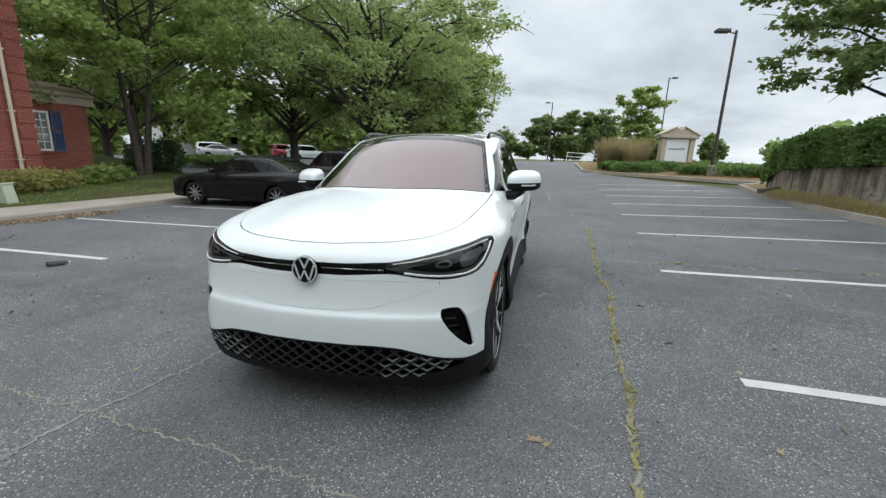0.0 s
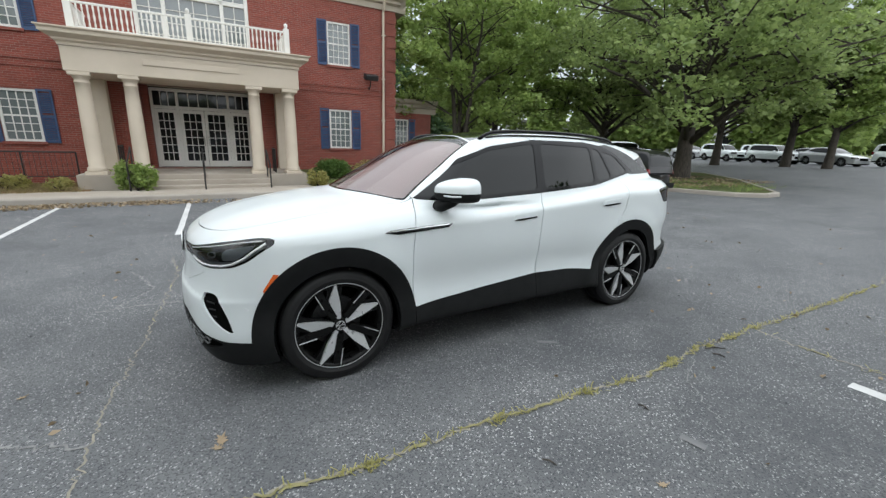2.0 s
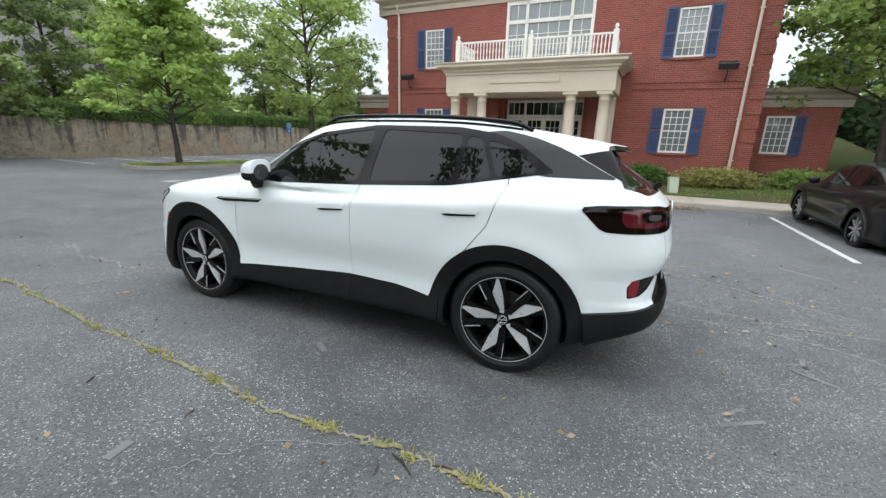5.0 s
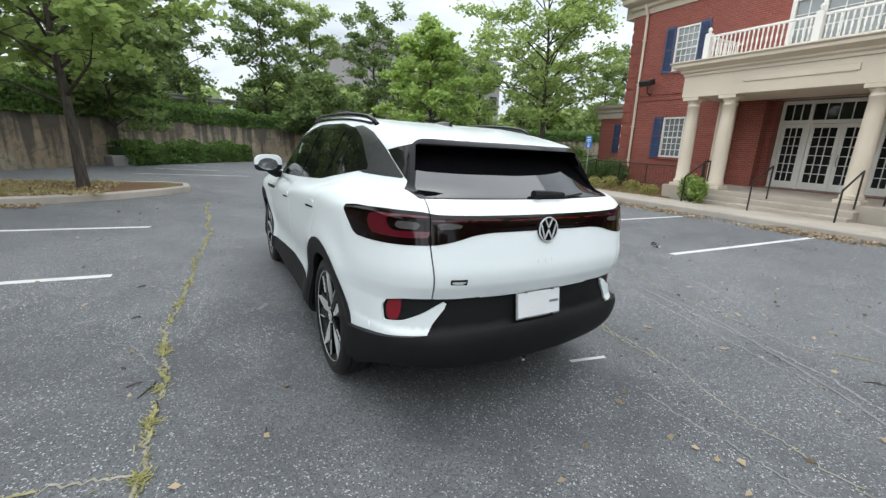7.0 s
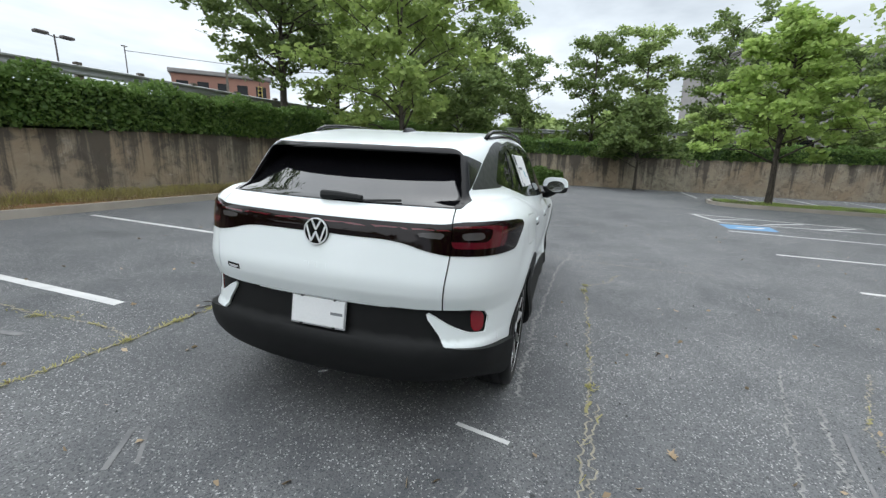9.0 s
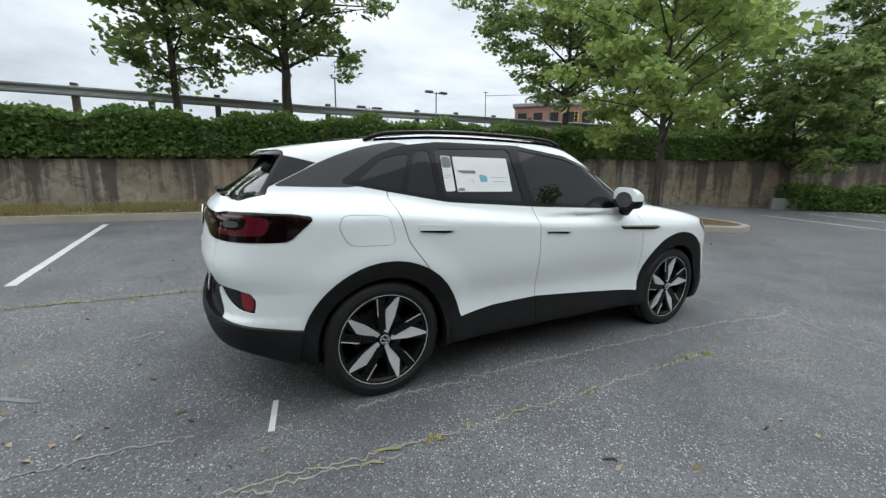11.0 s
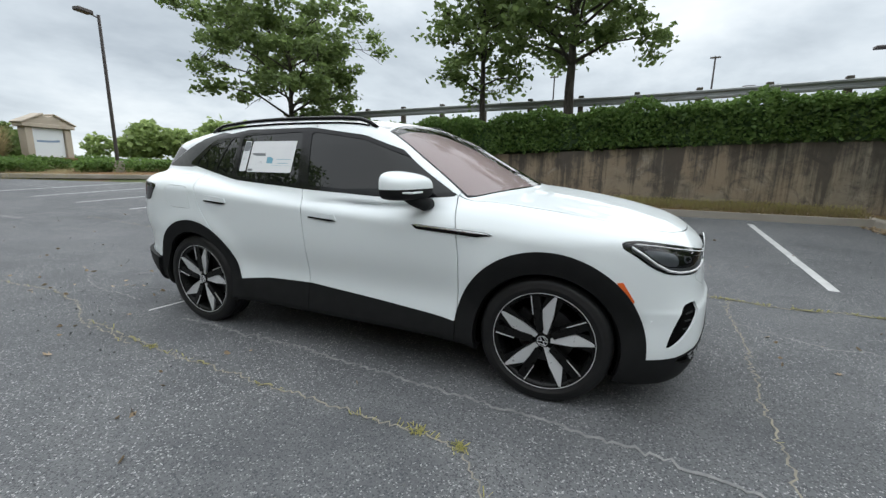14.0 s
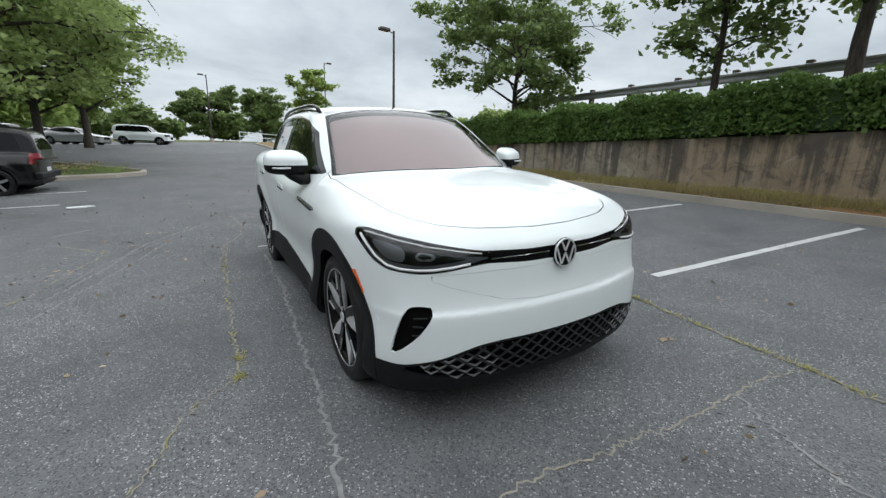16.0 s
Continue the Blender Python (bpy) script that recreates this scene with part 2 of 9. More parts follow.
def tinted_glass(name, tint, opacity=0.8, clear=None):
    """Dark automotive glass: a glossy coat over a partly clear, tinted pane."""
    m = Mat(name, 0.03)
    m.color(tint).set(IOR=1.5)
    tr = m.t.nodes.new("ShaderNodeBsdfTransparent")
    tr.inputs[0].default_value = (*(clear or [min(1, 0.25 + 3 * c) for c in tint]), 1)
    gl = m.t.nodes.new("ShaderNodeBsdfGlossy")
    gl.inputs["Roughness"].default_value = 0.02
    fr = m.t.nodes.new("ShaderNodeFresnel")
    fr.inputs[0].default_value = 1.5
    a = m.t.nodes.new("ShaderNodeMixShader")
    a.inputs[0].default_value = opacity
    link(m.t, tr.outputs[0], a.inputs[1])
    link(m.t, m.b.outputs[0], a.inputs[2])
    b = m.t.nodes.new("ShaderNodeMixShader")
    link(m.t, fr.outputs[0], b.inputs[0])
    link(m.t, a.outputs[0], b.inputs[1])
    link(m.t, gl.outputs[0], b.inputs[2])
    link(m.t, b.outputs[0], m.t.nodes["Material Output"].inputs[0])
    return m.m


ASPHALT = asphalt_mat()
BRICK = brick_mat()
RETAIN = wall_concrete_mat()
CONCRETE = speckled("pale_concrete", (0.42, 0.38, 0.33), (0.30, 0.27, 0.235), 1.3, 0.9, bump=0.3, fine=90)
SIDEWALK = speckled("sidewalk_concrete", (0.44, 0.39, 0.33), (0.33, 0.285, 0.235), 0.9, 0.9, bump=0.3, fine=80)
STUCCO = speckled("cream_stucco", (0.66, 0.57, 0.46), (0.58, 0.50, 0.40), 1.2, 0.85, bump=0.2, fine=120)
STONE_TAN = speckled("tan_stucco", (0.50, 0.43, 0.35), (0.42, 0.36, 0.29), 1.2, 0.85, bump=0.2, fine=120)
WHITE_TRIM = speckled("white_painted_wood", (0.78, 0.77, 0.73), (0.70, 0.69, 0.65), 2.0, 0.55, bump=0.08, fine=60)
SHUTTER_BLUE = speckled("navy_painted_wood", (0.035, 0.065, 0.150), (0.050, 0.085, 0.175), 3.0, 0.5, bump=0.1, fine=60)
ROOF_DARK = speckled("dark_roofing", (0.05, 0.05, 0.055), (0.08, 0.08, 0.08), 2.0, 0.9)
IRON = speckled("black_iron", (0.012, 0.012, 0.013), (0.025, 0.023, 0.022), 6.0, 0.45, bump=0.15, fine=90)
LINE_WHITE = speckled("worn_white_road_paint", (0.62, 0.62, 0.61), (0.46, 0.46, 0.46), 5.0, 0.8, bump=0.5, fine=110, dist=0.006)
LINE_FAINT = speckled("faded_road_paint", (0.22, 0.22, 0.22), (0.12, 0.12, 0.125), 7.0, 0.85, bump=0.5, fine=110, dist=0.006)
LINE_BLUE = speckled("blue_road_paint", (0.10, 0.24, 0.42), (0.16, 0.32, 0.50), 5.0, 0.8, bump=0.4, fine=110)
CURB_YELLOW = speckled("yellow_kerb_paint", (0.55, 0.42, 0.10), (0.40, 0.31, 0.10), 3.0, 0.8)
BARK = bark_mat()
GRASS = ground_mat("rough_grass", (0.045, 0.070, 0.022), (0.12, 0.14, 0.05), (0.10, 0.065, 0.04), 0.56)
DRY_GRASS = ground_mat("dry_grass_and_clay", (0.14, 0.13, 0.055), (0.26, 0.22, 0.11), (0.17, 0.095, 0.05), 0.50)
MULCH = ground_mat("leaf_mulch", (0.13, 0.105, 0.05), (0.21, 0.17, 0.09), (0.12, 0.07, 0.04), 0.45)
LEAF_MAPLE = leaf_mat("maple_leaves", (0.13, 0.21, 0.05), (0.42, 0.53, 0.17))
LEAF_OAK = leaf_mat("oak_leaves", (0.14, 0.21, 0.075), (0.43, 0.53, 0.2))
LEAF_BRIGHT = leaf_mat("young_tree_leaves", (0.17, 0.27, 0.06), (0.46, 0.6, 0.18))
LEAF_HEDGE = leaf_mat("hedge_leaves", (0.06, 0.125, 0.03), (0.20, 0.31, 0.085))
# also colours the hedges' solid filler, dark in place of inner shade
LEAF_DARK = leaf_mat("conifer_needles_and_hedge_shade", (0.04, 0.08, 0.035), (0.10, 0.165, 0.07))
LEAF_BANK = leaf_mat("bank_tree_leaves", (0.065, 0.11, 0.032), (0.24, 0.32, 0.11))
STRAW = leaf_mat("tall_straw_grass", (0.24, 0.20, 0.10), (0.40, 0.33, 0.17))
WEED = leaf_mat("yellow_green_weeds", (0.28, 0.28, 0.09), (0.50, 0.46, 0.18))
DEAD_LEAF = leaf_mat("dead_leaves", (0.20, 0.14, 0.08), (0.46, 0.36, 0.24), 0.15)
DISC = glossy("dark_brake_disc", (0.06, 0.06, 0.062), 0.4, 0.6)
STEEL = glossy("galvanised_steel", (0.36, 0.37, 0.38), 0.45, 0.7)
POLE_BROWN = glossy("bronze_painted_steel", (0.065, 0.055, 0.052), 0.5, 0.2)
WOODEN_POST = speckled("weathered_timber", (0.16, 0.14, 0.115), (0.10, 0.085, 0.07), 4.0, 0.9)
SIGN_BLUE = glossy("blue_sign_face", (0.03, 0.17, 0.50), 0.4)
SIGN_WHITE = glossy("white_sign_face", (0.75, 0.78, 0.80), 0.4)
FAR_WHITE = speckled("pale_far_wall", (0.62, 0.62, 0.62), (0.55, 0.55, 0.56), 0.3, 0.8)
FAR_GREY = speckled("grey_far_wall", (0.26, 0.25, 0.245), (0.22, 0.21, 0.205), 0.3, 0.85)
PAINT_WHITE = car_paint("white_car_paint", (0.755, 0.80, 0.81), 0.7, 0.4)
PAINT_BLACK = car_paint("black_car_paint", (0.004, 0.004, 0.005), 0.45, 0.4)
PAINT_GREY = car_paint("dark_grey_car_paint", (0.005, 0.0055, 0.006), 0.6, 0.35)
PAINT_SILVER = car_paint("silver_car_paint", (0.45, 0.46, 0.47), 1.0, 0.3)
PAINT_RED = car_paint("red_car_paint", (0.22, 0.02, 0.02), 1.0, 0.3)
CLADDING = speckled("dark_grey_plastic", (0.008, 0.0085, 0.009), (0.012, 0.0125, 0.013), 12, 0.6, bump=0.12, fine=500, dist=0.001, spec=0.2)
BLACK_MATTE = speckled("black_void", (0.003, 0.003, 0.003), (0.004, 0.004, 0.004), 10, 0.9, spec=0.05)
BLACK_GLOSS = glossy("gloss_black", (0.005, 0.005, 0.006), 0.10, spec=0.22)
WHEEL_BLACK = glossy("black_wheel_paint", (0.006, 0.006, 0.006), 0.30, spec=0.18)
PILLAR_BLACK = glossy("satin_black_panel", (0.020, 0.021, 0.023), 0.38, spec=0.45)
CHROME = glossy("chrome", (0.75, 0.76, 0.77), 0.22, 1.0)
MACHINED = glossy("machined_aluminium", (0.72, 0.73, 0.74), 0.32, 0.45)
RUBBER = speckled("tyre_rubber", (0.007, 0.007, 0.0075), (0.012, 0.012, 0.0125), 20, 0.5, bump=0.15, fine=200, spec=0.40)
GLASS_DARK = glossy("privacy_glass", (0.004, 0.005, 0.005), 0.012, spec=0.34)
GLASS_REAR = glossy("rear_window_glass", (0.004, 0.004, 0.005), 0.012, spec=1.0)
LAMP_BOWL = glossy("lamp_housing", (0.030, 0.032, 0.034), 0.22, 0.35)
GLASS_FRONT = tinted_glass("windscreen_glass", (0.03, 0.03, 0.03), 0.06, (0.86, 0.88, 0.88))
GLASS_ROOF = glossy("dark_roof_glass", (0.010, 0.011, 0.012), 0.04, coat=1.0)
LAMP_CLEAR = tinted_glass("clear_lamp_cover", (0.06, 0.065, 0.07), 0.05)
LAMP_RED = glossy("red_lamp_lens", (0.085, 0.005, 0.012), 0.10, coat=0.3)
LAMP_BRIGHT = glossy("bright_red_lens", (0.20, 0.006, 0.012), 0.12, coat=0.3)
LAMP_GREY = glossy("smoked_clear_lens", (0.07, 0.065, 0.065), 0.15, spec=0.5)
LAMP_SMOKE = glossy("smoked_red_lens", (0.005, 0.0015, 0.002), 0.06, spec=0.3)
LAMP_ORANGE = glossy("orange_lens", (0.80, 0.14, 0.02), 0.2, coat=0.5)
INTERIOR = speckled("dark_interior", (0.02, 0.02, 0.022), (0.03, 0.03, 0.032), 6, 0.8)
SUNSHADE = speckled("pinkish_grey_sunshade", (0.60, 0.46, 0.45), (0.53, 0.40, 0.395), 2.0, 0.6)
PAPER = speckled("white_paper", (0.72, 0.73, 0.74), (0.66, 0.67, 0.68), 5, 0.7, bump=0.02)
INK_GREY = glossy("grey_print", (0.16, 0.17, 0.18), 0.7)
INK_BLUE = glossy("blue_print", (0.15, 0.35, 0.45), 0.7)
WINDOW_GLASS = glossy("house_window_glass", (0.16, 0.18, 0.185), 0.06, coat=1.0)
DOOR_GLASS = glossy("dark_door_glass", (0.010, 0.011, 0.012), 0.05, spec=0.35)

# ---------------------------------------------------------------- mesh helpers


def mesh_object(name, V, F, mat, parent=None, label="", smooth=False, normals=None):
    me = bpy.data.meshes.new(name)
    me.from_pydata([tuple(map(float, v)) for v in V], [], [tuple(map(int, f)) for f in F])
    me.materials.append(mat)
    if smooth or normals is not None:
        me.polygons.foreach_set("use_smooth", [True] * len(me.polygons))
    if normals is not None:
        me.normals_split_custom_set([tuple(n) for n in normals])
    me.update()
    ob = new(name, me)
    if parent is not None:
        ob.parent = parent
    if label:
        ob["label"] = label
    return ob


def part(name, geo, mat, parent, label="", smooth=False):
    return mesh_object(name, geo[0], geo[1], mat, parent, label, smooth)


def thing(name, label, category, group="", kind="", at=None):
    ob = new(name)
    ob.empty_display_size = 0.2
    if at is not None:
        ob.matrix_world = at
    return tagged(ob, label, category, group, kind)


def join(*geos):
    V, F, n = [], [], 0
    for v, f in geos:
        V.extend(v)
        F.extend([tuple(i + n for i in q) for q in f])
        n += len(v)
    return V, F


def moved(geo, m):
    return [tuple(m @ Vector(v)) for v in geo[0]], geo[1]


def box(x0, y0, z0, x1, y1, z1, b=0.0):
    """A box; b: the width of its bevelled edges."""
    if b <= 0:
        V = [(x, y, z) for z in (z0, z1) for y in (y0, y1) for x in (x0, x1)]
        return V, [(0, 2, 3, 1), (4, 5, 7, 6), (0, 1, 5, 4), (2, 6, 7, 3), (0, 4, 6, 2), (1, 3, 7, 5)]
    bm = bmesh.new()
    bmesh.ops.create_cube(bm, size=1, matrix=Matrix.LocRotScale(((x0 + x1) / 2, (y0 + y1) / 2, (z0 + z1) / 2), None, (x1 - x0, y1 - y0, z1 - z0)))
    bmesh.ops.bevel(bm, geom=bm.edges[:], offset=b, segments=1, affect="EDGES")
    bm.verts.index_update()
    out = [tuple(v.co) for v in bm.verts], [tuple(v.index for v in f.verts) for f in bm.faces]
    bm.free()
    return out


def lathe(profile, n=24, cap=True):
    """Turns (radius, height) pairs round the z axis."""
    V, F = [], []
    for r, z in profile:
        V.extend((r * math.cos(2 * math.pi * i / n), r * math.sin(2 * math.pi * i / n), z) for i in range(n))
    for k in range(len(profile) - 1):
        for i in range(n):
            j = (i + 1) % n
            F.append((k * n + i, k * n + j, (k + 1) * n + j, (k + 1) * n + i))
    if cap:
        F.append(tuple(reversed(range(n))))
        F.append(tuple((len(profile) - 1) * n + i for i in range(n)))
    return V, F


def tube(pts, radii, n=8):
    """A tapered tube along points."""
    pts = [Vector(p) for p in pts]
    if isinstance(radii, (int, float)):
        radii = [radii] * len(pts)
    V, F = [], []
    side = None
    for k, p in enumerate(pts):
        d = (pts[min(k + 1, len(pts) - 1)] - pts[max(k - 1, 0)]).normalized()
        if side is None:
            side = d.orthogonal().normalized()
        side = (side - d * side.dot(d)).normalized()
        up = d.cross(side)
        for i in range(n):
            a = 2 * math.pi * i / n
            V.append(tuple(p + (side * math.cos(a) + up * math.sin(a)) * radii[k]))
    for k in range(len(pts) - 1):
        for i in range(n):
            j = (i + 1) % n
            F.append((k * n + i, k * n + j, (k + 1) * n + j, (k + 1) * n + i))
    F.append(tuple(reversed(range(n))))
    F.append(tuple((len(pts) - 1) * n + i for i in range(n)))
    return V, F


def prism(poly, z0, z1, plane="xy"):
    """A flat polygon pushed from z0 to z1, in the plane named (the third axis is the depth)."""
    n = len(poly)
    put = {"xy": lambda a, b, c: (a, b, c), "yz": lambda a, b, c: (c, a, b), "xz": lambda a, b, c: (a, c, b)}[plane]
    V = [put(a, b, z0) for a, b in poly] + [put(a, b, z1) for a, b in poly]
    F = [tuple(reversed(range(n))), tuple(range(n, 2 * n))]
    F += [(i, (i + 1) % n, n + (i + 1) % n, n + i) for i in range(n)]
    if plane == "xz":
        F = [tuple(reversed(f)) for f in F]
    return V, F


def spline(keys):
    """A smooth curve through (place, value) pairs that does not overshoot, flat beyond its ends."""
    X = np.array([k[0] for k in keys], float)
    Y = np.array([k[1] for k in keys], float)
    h, d = np.diff(X), np.diff(Y) / np.diff(X)
    m = np.zeros(len(X))
    for i in range(1, len(X) - 1):
        if d[i - 1] * d[i] > 0:
            w1, w2 = 2 * h[i] + h[i - 1], h[i] + 2 * h[i - 1]
            m[i] = (w1 + w2) / (w1 / d[i - 1] + w2 / d[i])
    m[0], m[-1] = d[0], d[-1]

    def f(x):
        x = np.clip(np.asarray(x, float), X[0], X[-1])
        i = np.clip(np.searchsorted(X, x) - 1, 0, len(X) - 2)
        t = (x - X[i]) / h[i]
        return ((2 * t**3 - 3 * t**2 + 1) * Y[i] + (t**3 - 2 * t**2 + t) * h[i] * m[i] + (-2 * t**3 + 3 * t**2) * Y[i + 1] + (t**3 - t**2) * h[i] * m[i + 1])

    return f


# height of the paved ground, in true-up metres
_rise = spline([(-60, 0.2), (-24, 0.14), (-14, 0.05), (-9, 0.015), (-4, 0), (10, 0), (14, 0.027), (18, 0.11), (23, 0.27), (27, 0.42), (34, 0.62), (45, 0.76), (60, 0.75), (120, 0.6), (400, 0.6)])
_tilt = spline([(-400, -0.60), (-40, -0.60), (-20, -0.56), (-13, -0.46), (-10, -0.368), (0, 0), (7, 0.2576), (10, 0.36), (13, 0.42), (400, 0.42)])


def ground_z(x, y):
    return _tilt(x) + 0.004 * np.clip(y, -60, 60) + _rise(y)


def gz(x, y):
    return float(ground_z(x, y))


def on_ground(x, y, dz=0.0, turn=0.0):
    return pose(x, y, gz(x, y) + dz, 0, 0, turn)


def drape(poly, dz, step=1.5, skirt=0.0):
    """A sheet over a plan polygon that follows the ground dz above it; skirt: depth of its turned-down edge."""
    bm = bmesh.new()
    bm.faces.new([bm.verts.new((x, y, 0)) for x, y in poly])
    xs, ys = [p[0] for p in poly], [p[1] for p in poly]
    for a, lo, hi in ((0, min(xs), max(xs)), (1, min(ys), max(ys))):
        k = math.ceil(lo / step) * step
        while k < hi:
            co, no = ((k, 0, 0), (1, 0, 0)) if a == 0 else ((0, k, 0), (0, 1, 0))
            bmesh.ops.bisect_plane(bm, geom=bm.verts[:] + bm.edges[:] + bm.faces[:], plane_co=co, plane_no=no)
            k += step
    if skirt:
        edge = [e for e in bm.edges if e.is_boundary]
        r = bmesh.ops.extrude_edge_only(bm, edges=edge)
        low = {v for v in r["geom"] if isinstance(v, bmesh.types.BMVert)}
    else:
        low = set()
    for v in bm.verts:
        v.co.z = gz(v.co.x, v.co.y) + dz - (skirt if v in low else 0)
    bmesh.ops.recalc_face_normals(bm, faces=bm.faces[:])
    if sum(f.normal.z for f in bm.faces) < 0:
        bmesh.ops.reverse_faces(bm, faces=bm.faces[:])
    bm.verts.index_update()
    out = [tuple(v.co) for v in bm.verts], [tuple(v.index for v in f.verts) for f in bm.faces]
    bm.free()
    return out


def ribbon(pts, width, dz, seed=0, ragged=0.0, step=0.12):
    """A strip along plan points, lying on the ground; ragged: how unevenly its edges run."""
    rnd = random.Random(seed)
    P = []
    for a, b in zip(pts, pts[1:]):
        n = max(1, int(math.hypot(b[0] - a[0], b[1] - a[1]) / step))
        P += [(a[0] + (b[0] - a[0]) * i / n, a[1] + (b[1] - a[1]) * i / n) for i in range(n)]
    P.append(pts[-1])
    V, F = [], []
    for k, p in enumerate(P):
        q, o = P[min(k + 1, len(P) - 1)], P[max(k - 1, 0)]
        dx, dy = q[0] - o[0], q[1] - o[1]
        L = math.hypot(dx, dy) or 1
        j = rnd.gauss(0, ragged)
        for s in (-1, 1):
            w = s * width / 2 * (1 + rnd.uniform(-1, 1) * min(0.7, ragged * 20)) + j
            x, y = p[0] - dy / L * w, p[1] + dx / L * w
            V.append((x, y, gz(x, y) + dz))
    for k in range(len(P) - 1):
        F.append((2 * k, 2 * k + 2, 2 * k + 3, 2 * k + 1))
    return V, F


def setting(name, geo, mat, label, category, smooth=False, kind="structure"):
    return tagged(mesh_object(name, geo[0], geo[1], mat, smooth=smooth), label, category, kind=kind)

# ---------------------------------------------------------------- ground, kerbs, walls
KX = -10.3          # kerb in front of the building
WX = 8.9            # face of the retaining wall beside the lot

GROUND_STEPS = [-600, -250, -120, -60, -40, -30, -24, -20, -17, -14, -12, -10, -8, -6, -4, -2, 0, 2, 4, 6, 8, 9, 10, 12, 16, 24, 40, 80, 200, 600]


def ground_sheet():
    xs = GROUND_STEPS
    ys = [-600, -250, -120, -70, -45, -32, -25, -18, -12, -8, -4, 0, 5, 10, 14, 18, 22, 26, 30, 35, 40, 48, 60, 90, 150, 300, 800]
    V = [(x, y, gz(x, y) - 0.10) for y in ys for x in xs]
    n = len(xs)
    F = [(j * n + i, j * n + i + 1, (j + 1) * n + i + 1, (j + 1) * n + i) for j in range(len(ys) - 1) for i in range(n - 1)]
    return V, F


setting("ground", ground_sheet(), GRASS, "rough grass and soil ground around the lot", "ground", True)
setting("parking_lot", drape([(-45, -25.4), (WX, -25.4), (WX, 16), (4.2, 25), (4.2, 60), (-6, 90), (-45, 90)], 0.0, 2.0),
        ASPHALT, "dark grey weathered asphalt parking lot with pale grit", "parking lot", True)


def kerb(pts, h=0.15, w=0.16, name="kerb", mat=None, closed=False):
    """A cast kerb along plan points: an upstand with a rounded front edge, cut into lengths by joints."""
    mat = mat or CONCRETE
    P = [Vector((x, y)) for x, y in pts]
    prof = [(-w / 2, -0.05), (-w / 2 + 0.012, h - 0.03), (-w / 2 + 0.035, h), (w / 2, h), (w / 2, -0.05)]
    rail = []
    segs = len(P) if closed else len(P) - 1
    for k in range(segs):
        a, b = P[k], P[(k + 1) % len(P)]
        n = max(1, int((b - a).length / 1.0))
        rail += [a + (b - a) * i / n for i in range(n)]
    if not closed:
        rail.append(P[-1])
    V, F = [], []
    m = len(rail)
    for k, p in enumerate(rail):
        q = rail[(k + 1) % m] if closed else rail[min(k + 1, m - 1)]
        o = rail[(k - 1) % m] if closed else rail[max(k - 1, 0)]
        d = (q - o).normalized()
        nrm = Vector((d.y, -d.x))
        z = gz(p.x, p.y)
        for s, hh in prof:
            V.append((p.x - nrm.x * s, p.y - nrm.y * s, z + hh))
    c = len(prof)
    for k in range(m if closed else m - 1):
        for i in range(c - 1):
            a, b = k * c, ((k + 1) % m) * c
            F.append((a + i, b + i, b + i + 1, a + i + 1))
    if not closed:
        F += [tuple(range(c - 1, -1, -1)), tuple((m - 1) * c + i for i in range(c))]
    bm = bmesh.new()
    vs = [bm.verts.new(v) for v in V]
    for f in F:
        bm.faces.new([vs[i] for i in f])
    bmesh.ops.recalc_face_normals(bm, faces=bm.faces[:])
    out = [tuple(v.co) for v in bm.verts], [tuple(v.index for v in f.verts) for f in (bm.verts.index_update(), bm.faces)[1]]
    bm.free()
    return setting(name, out, mat, "pale worn concrete kerb along the asphalt", "kerb")


def arc(cx, cy, r, a0, a1, n=8):
    return [(cx + r * math.cos(radians(a0 + (a1 - a0) * i / n)), cy + r * math.sin(radians(a0 + (a1 - a0) * i / n))) for i in range(n + 1)]


# building side: kerb, sidewalk slabs, planting beds
def beside(x, y):
    """A place along the building's kerb, which runs at a slight angle to the lot."""
    return x - 0.03 + 0.04 * y, y - 0.04 * (x - KX)


kerb([beside(*q) for q in [(KX, -8.2), (KX, 9.0)] + arc(KX - 2, 9.0, 2, 0, 90)], name="kerb_building")
setting("planting_bed", drape([beside(*q) for q in ((-15.2, -8.4), (-11.9, -8.4), (-11.9, -5.0), (-15.2, -5.0))], 0.15), DRY_GRASS, "dry weedy planting bed beside the ramp", "planting bed")
def sloped(geo, x0, k):
    """Raises a sheet towards the building, k per metre behind x0."""
    return [(x, y, z + k * max(0.0, x0 - x)) for x, y, z in geo[0]], geo[1]


setting("lawn", sloped(drape([beside(*q) for q in ((-30, 1.3), (-11.9, 1.3), (-11.9, 10.6), (-12.5, 11.4), (-30, 12.5))], 0.16, 1.5), -11.9, 0.12), GRASS, "thin patchy lawn between sidewalk and building", "lawn")
sidewalk = thing("sidewalk", "pale tan concrete sidewalk with cut joints", "sidewalk", kind="structure")


def sidewalk_slab(y0, y1):
    V, F = drape([beside(*q) for q in ((-12.3 if -5.0 < y0 < 1.3 else -11.9, y0 + 0.006), (KX - 0.06, y0 + 0.006), (KX - 0.06, y1 - 0.006), (-12.3 if -5.0 < y0 < 1.3 else -11.9, y1 - 0.006))], 0.156, 3.0, 0.12)
    part("slab", (V, F), SIDEWALK, sidewalk)


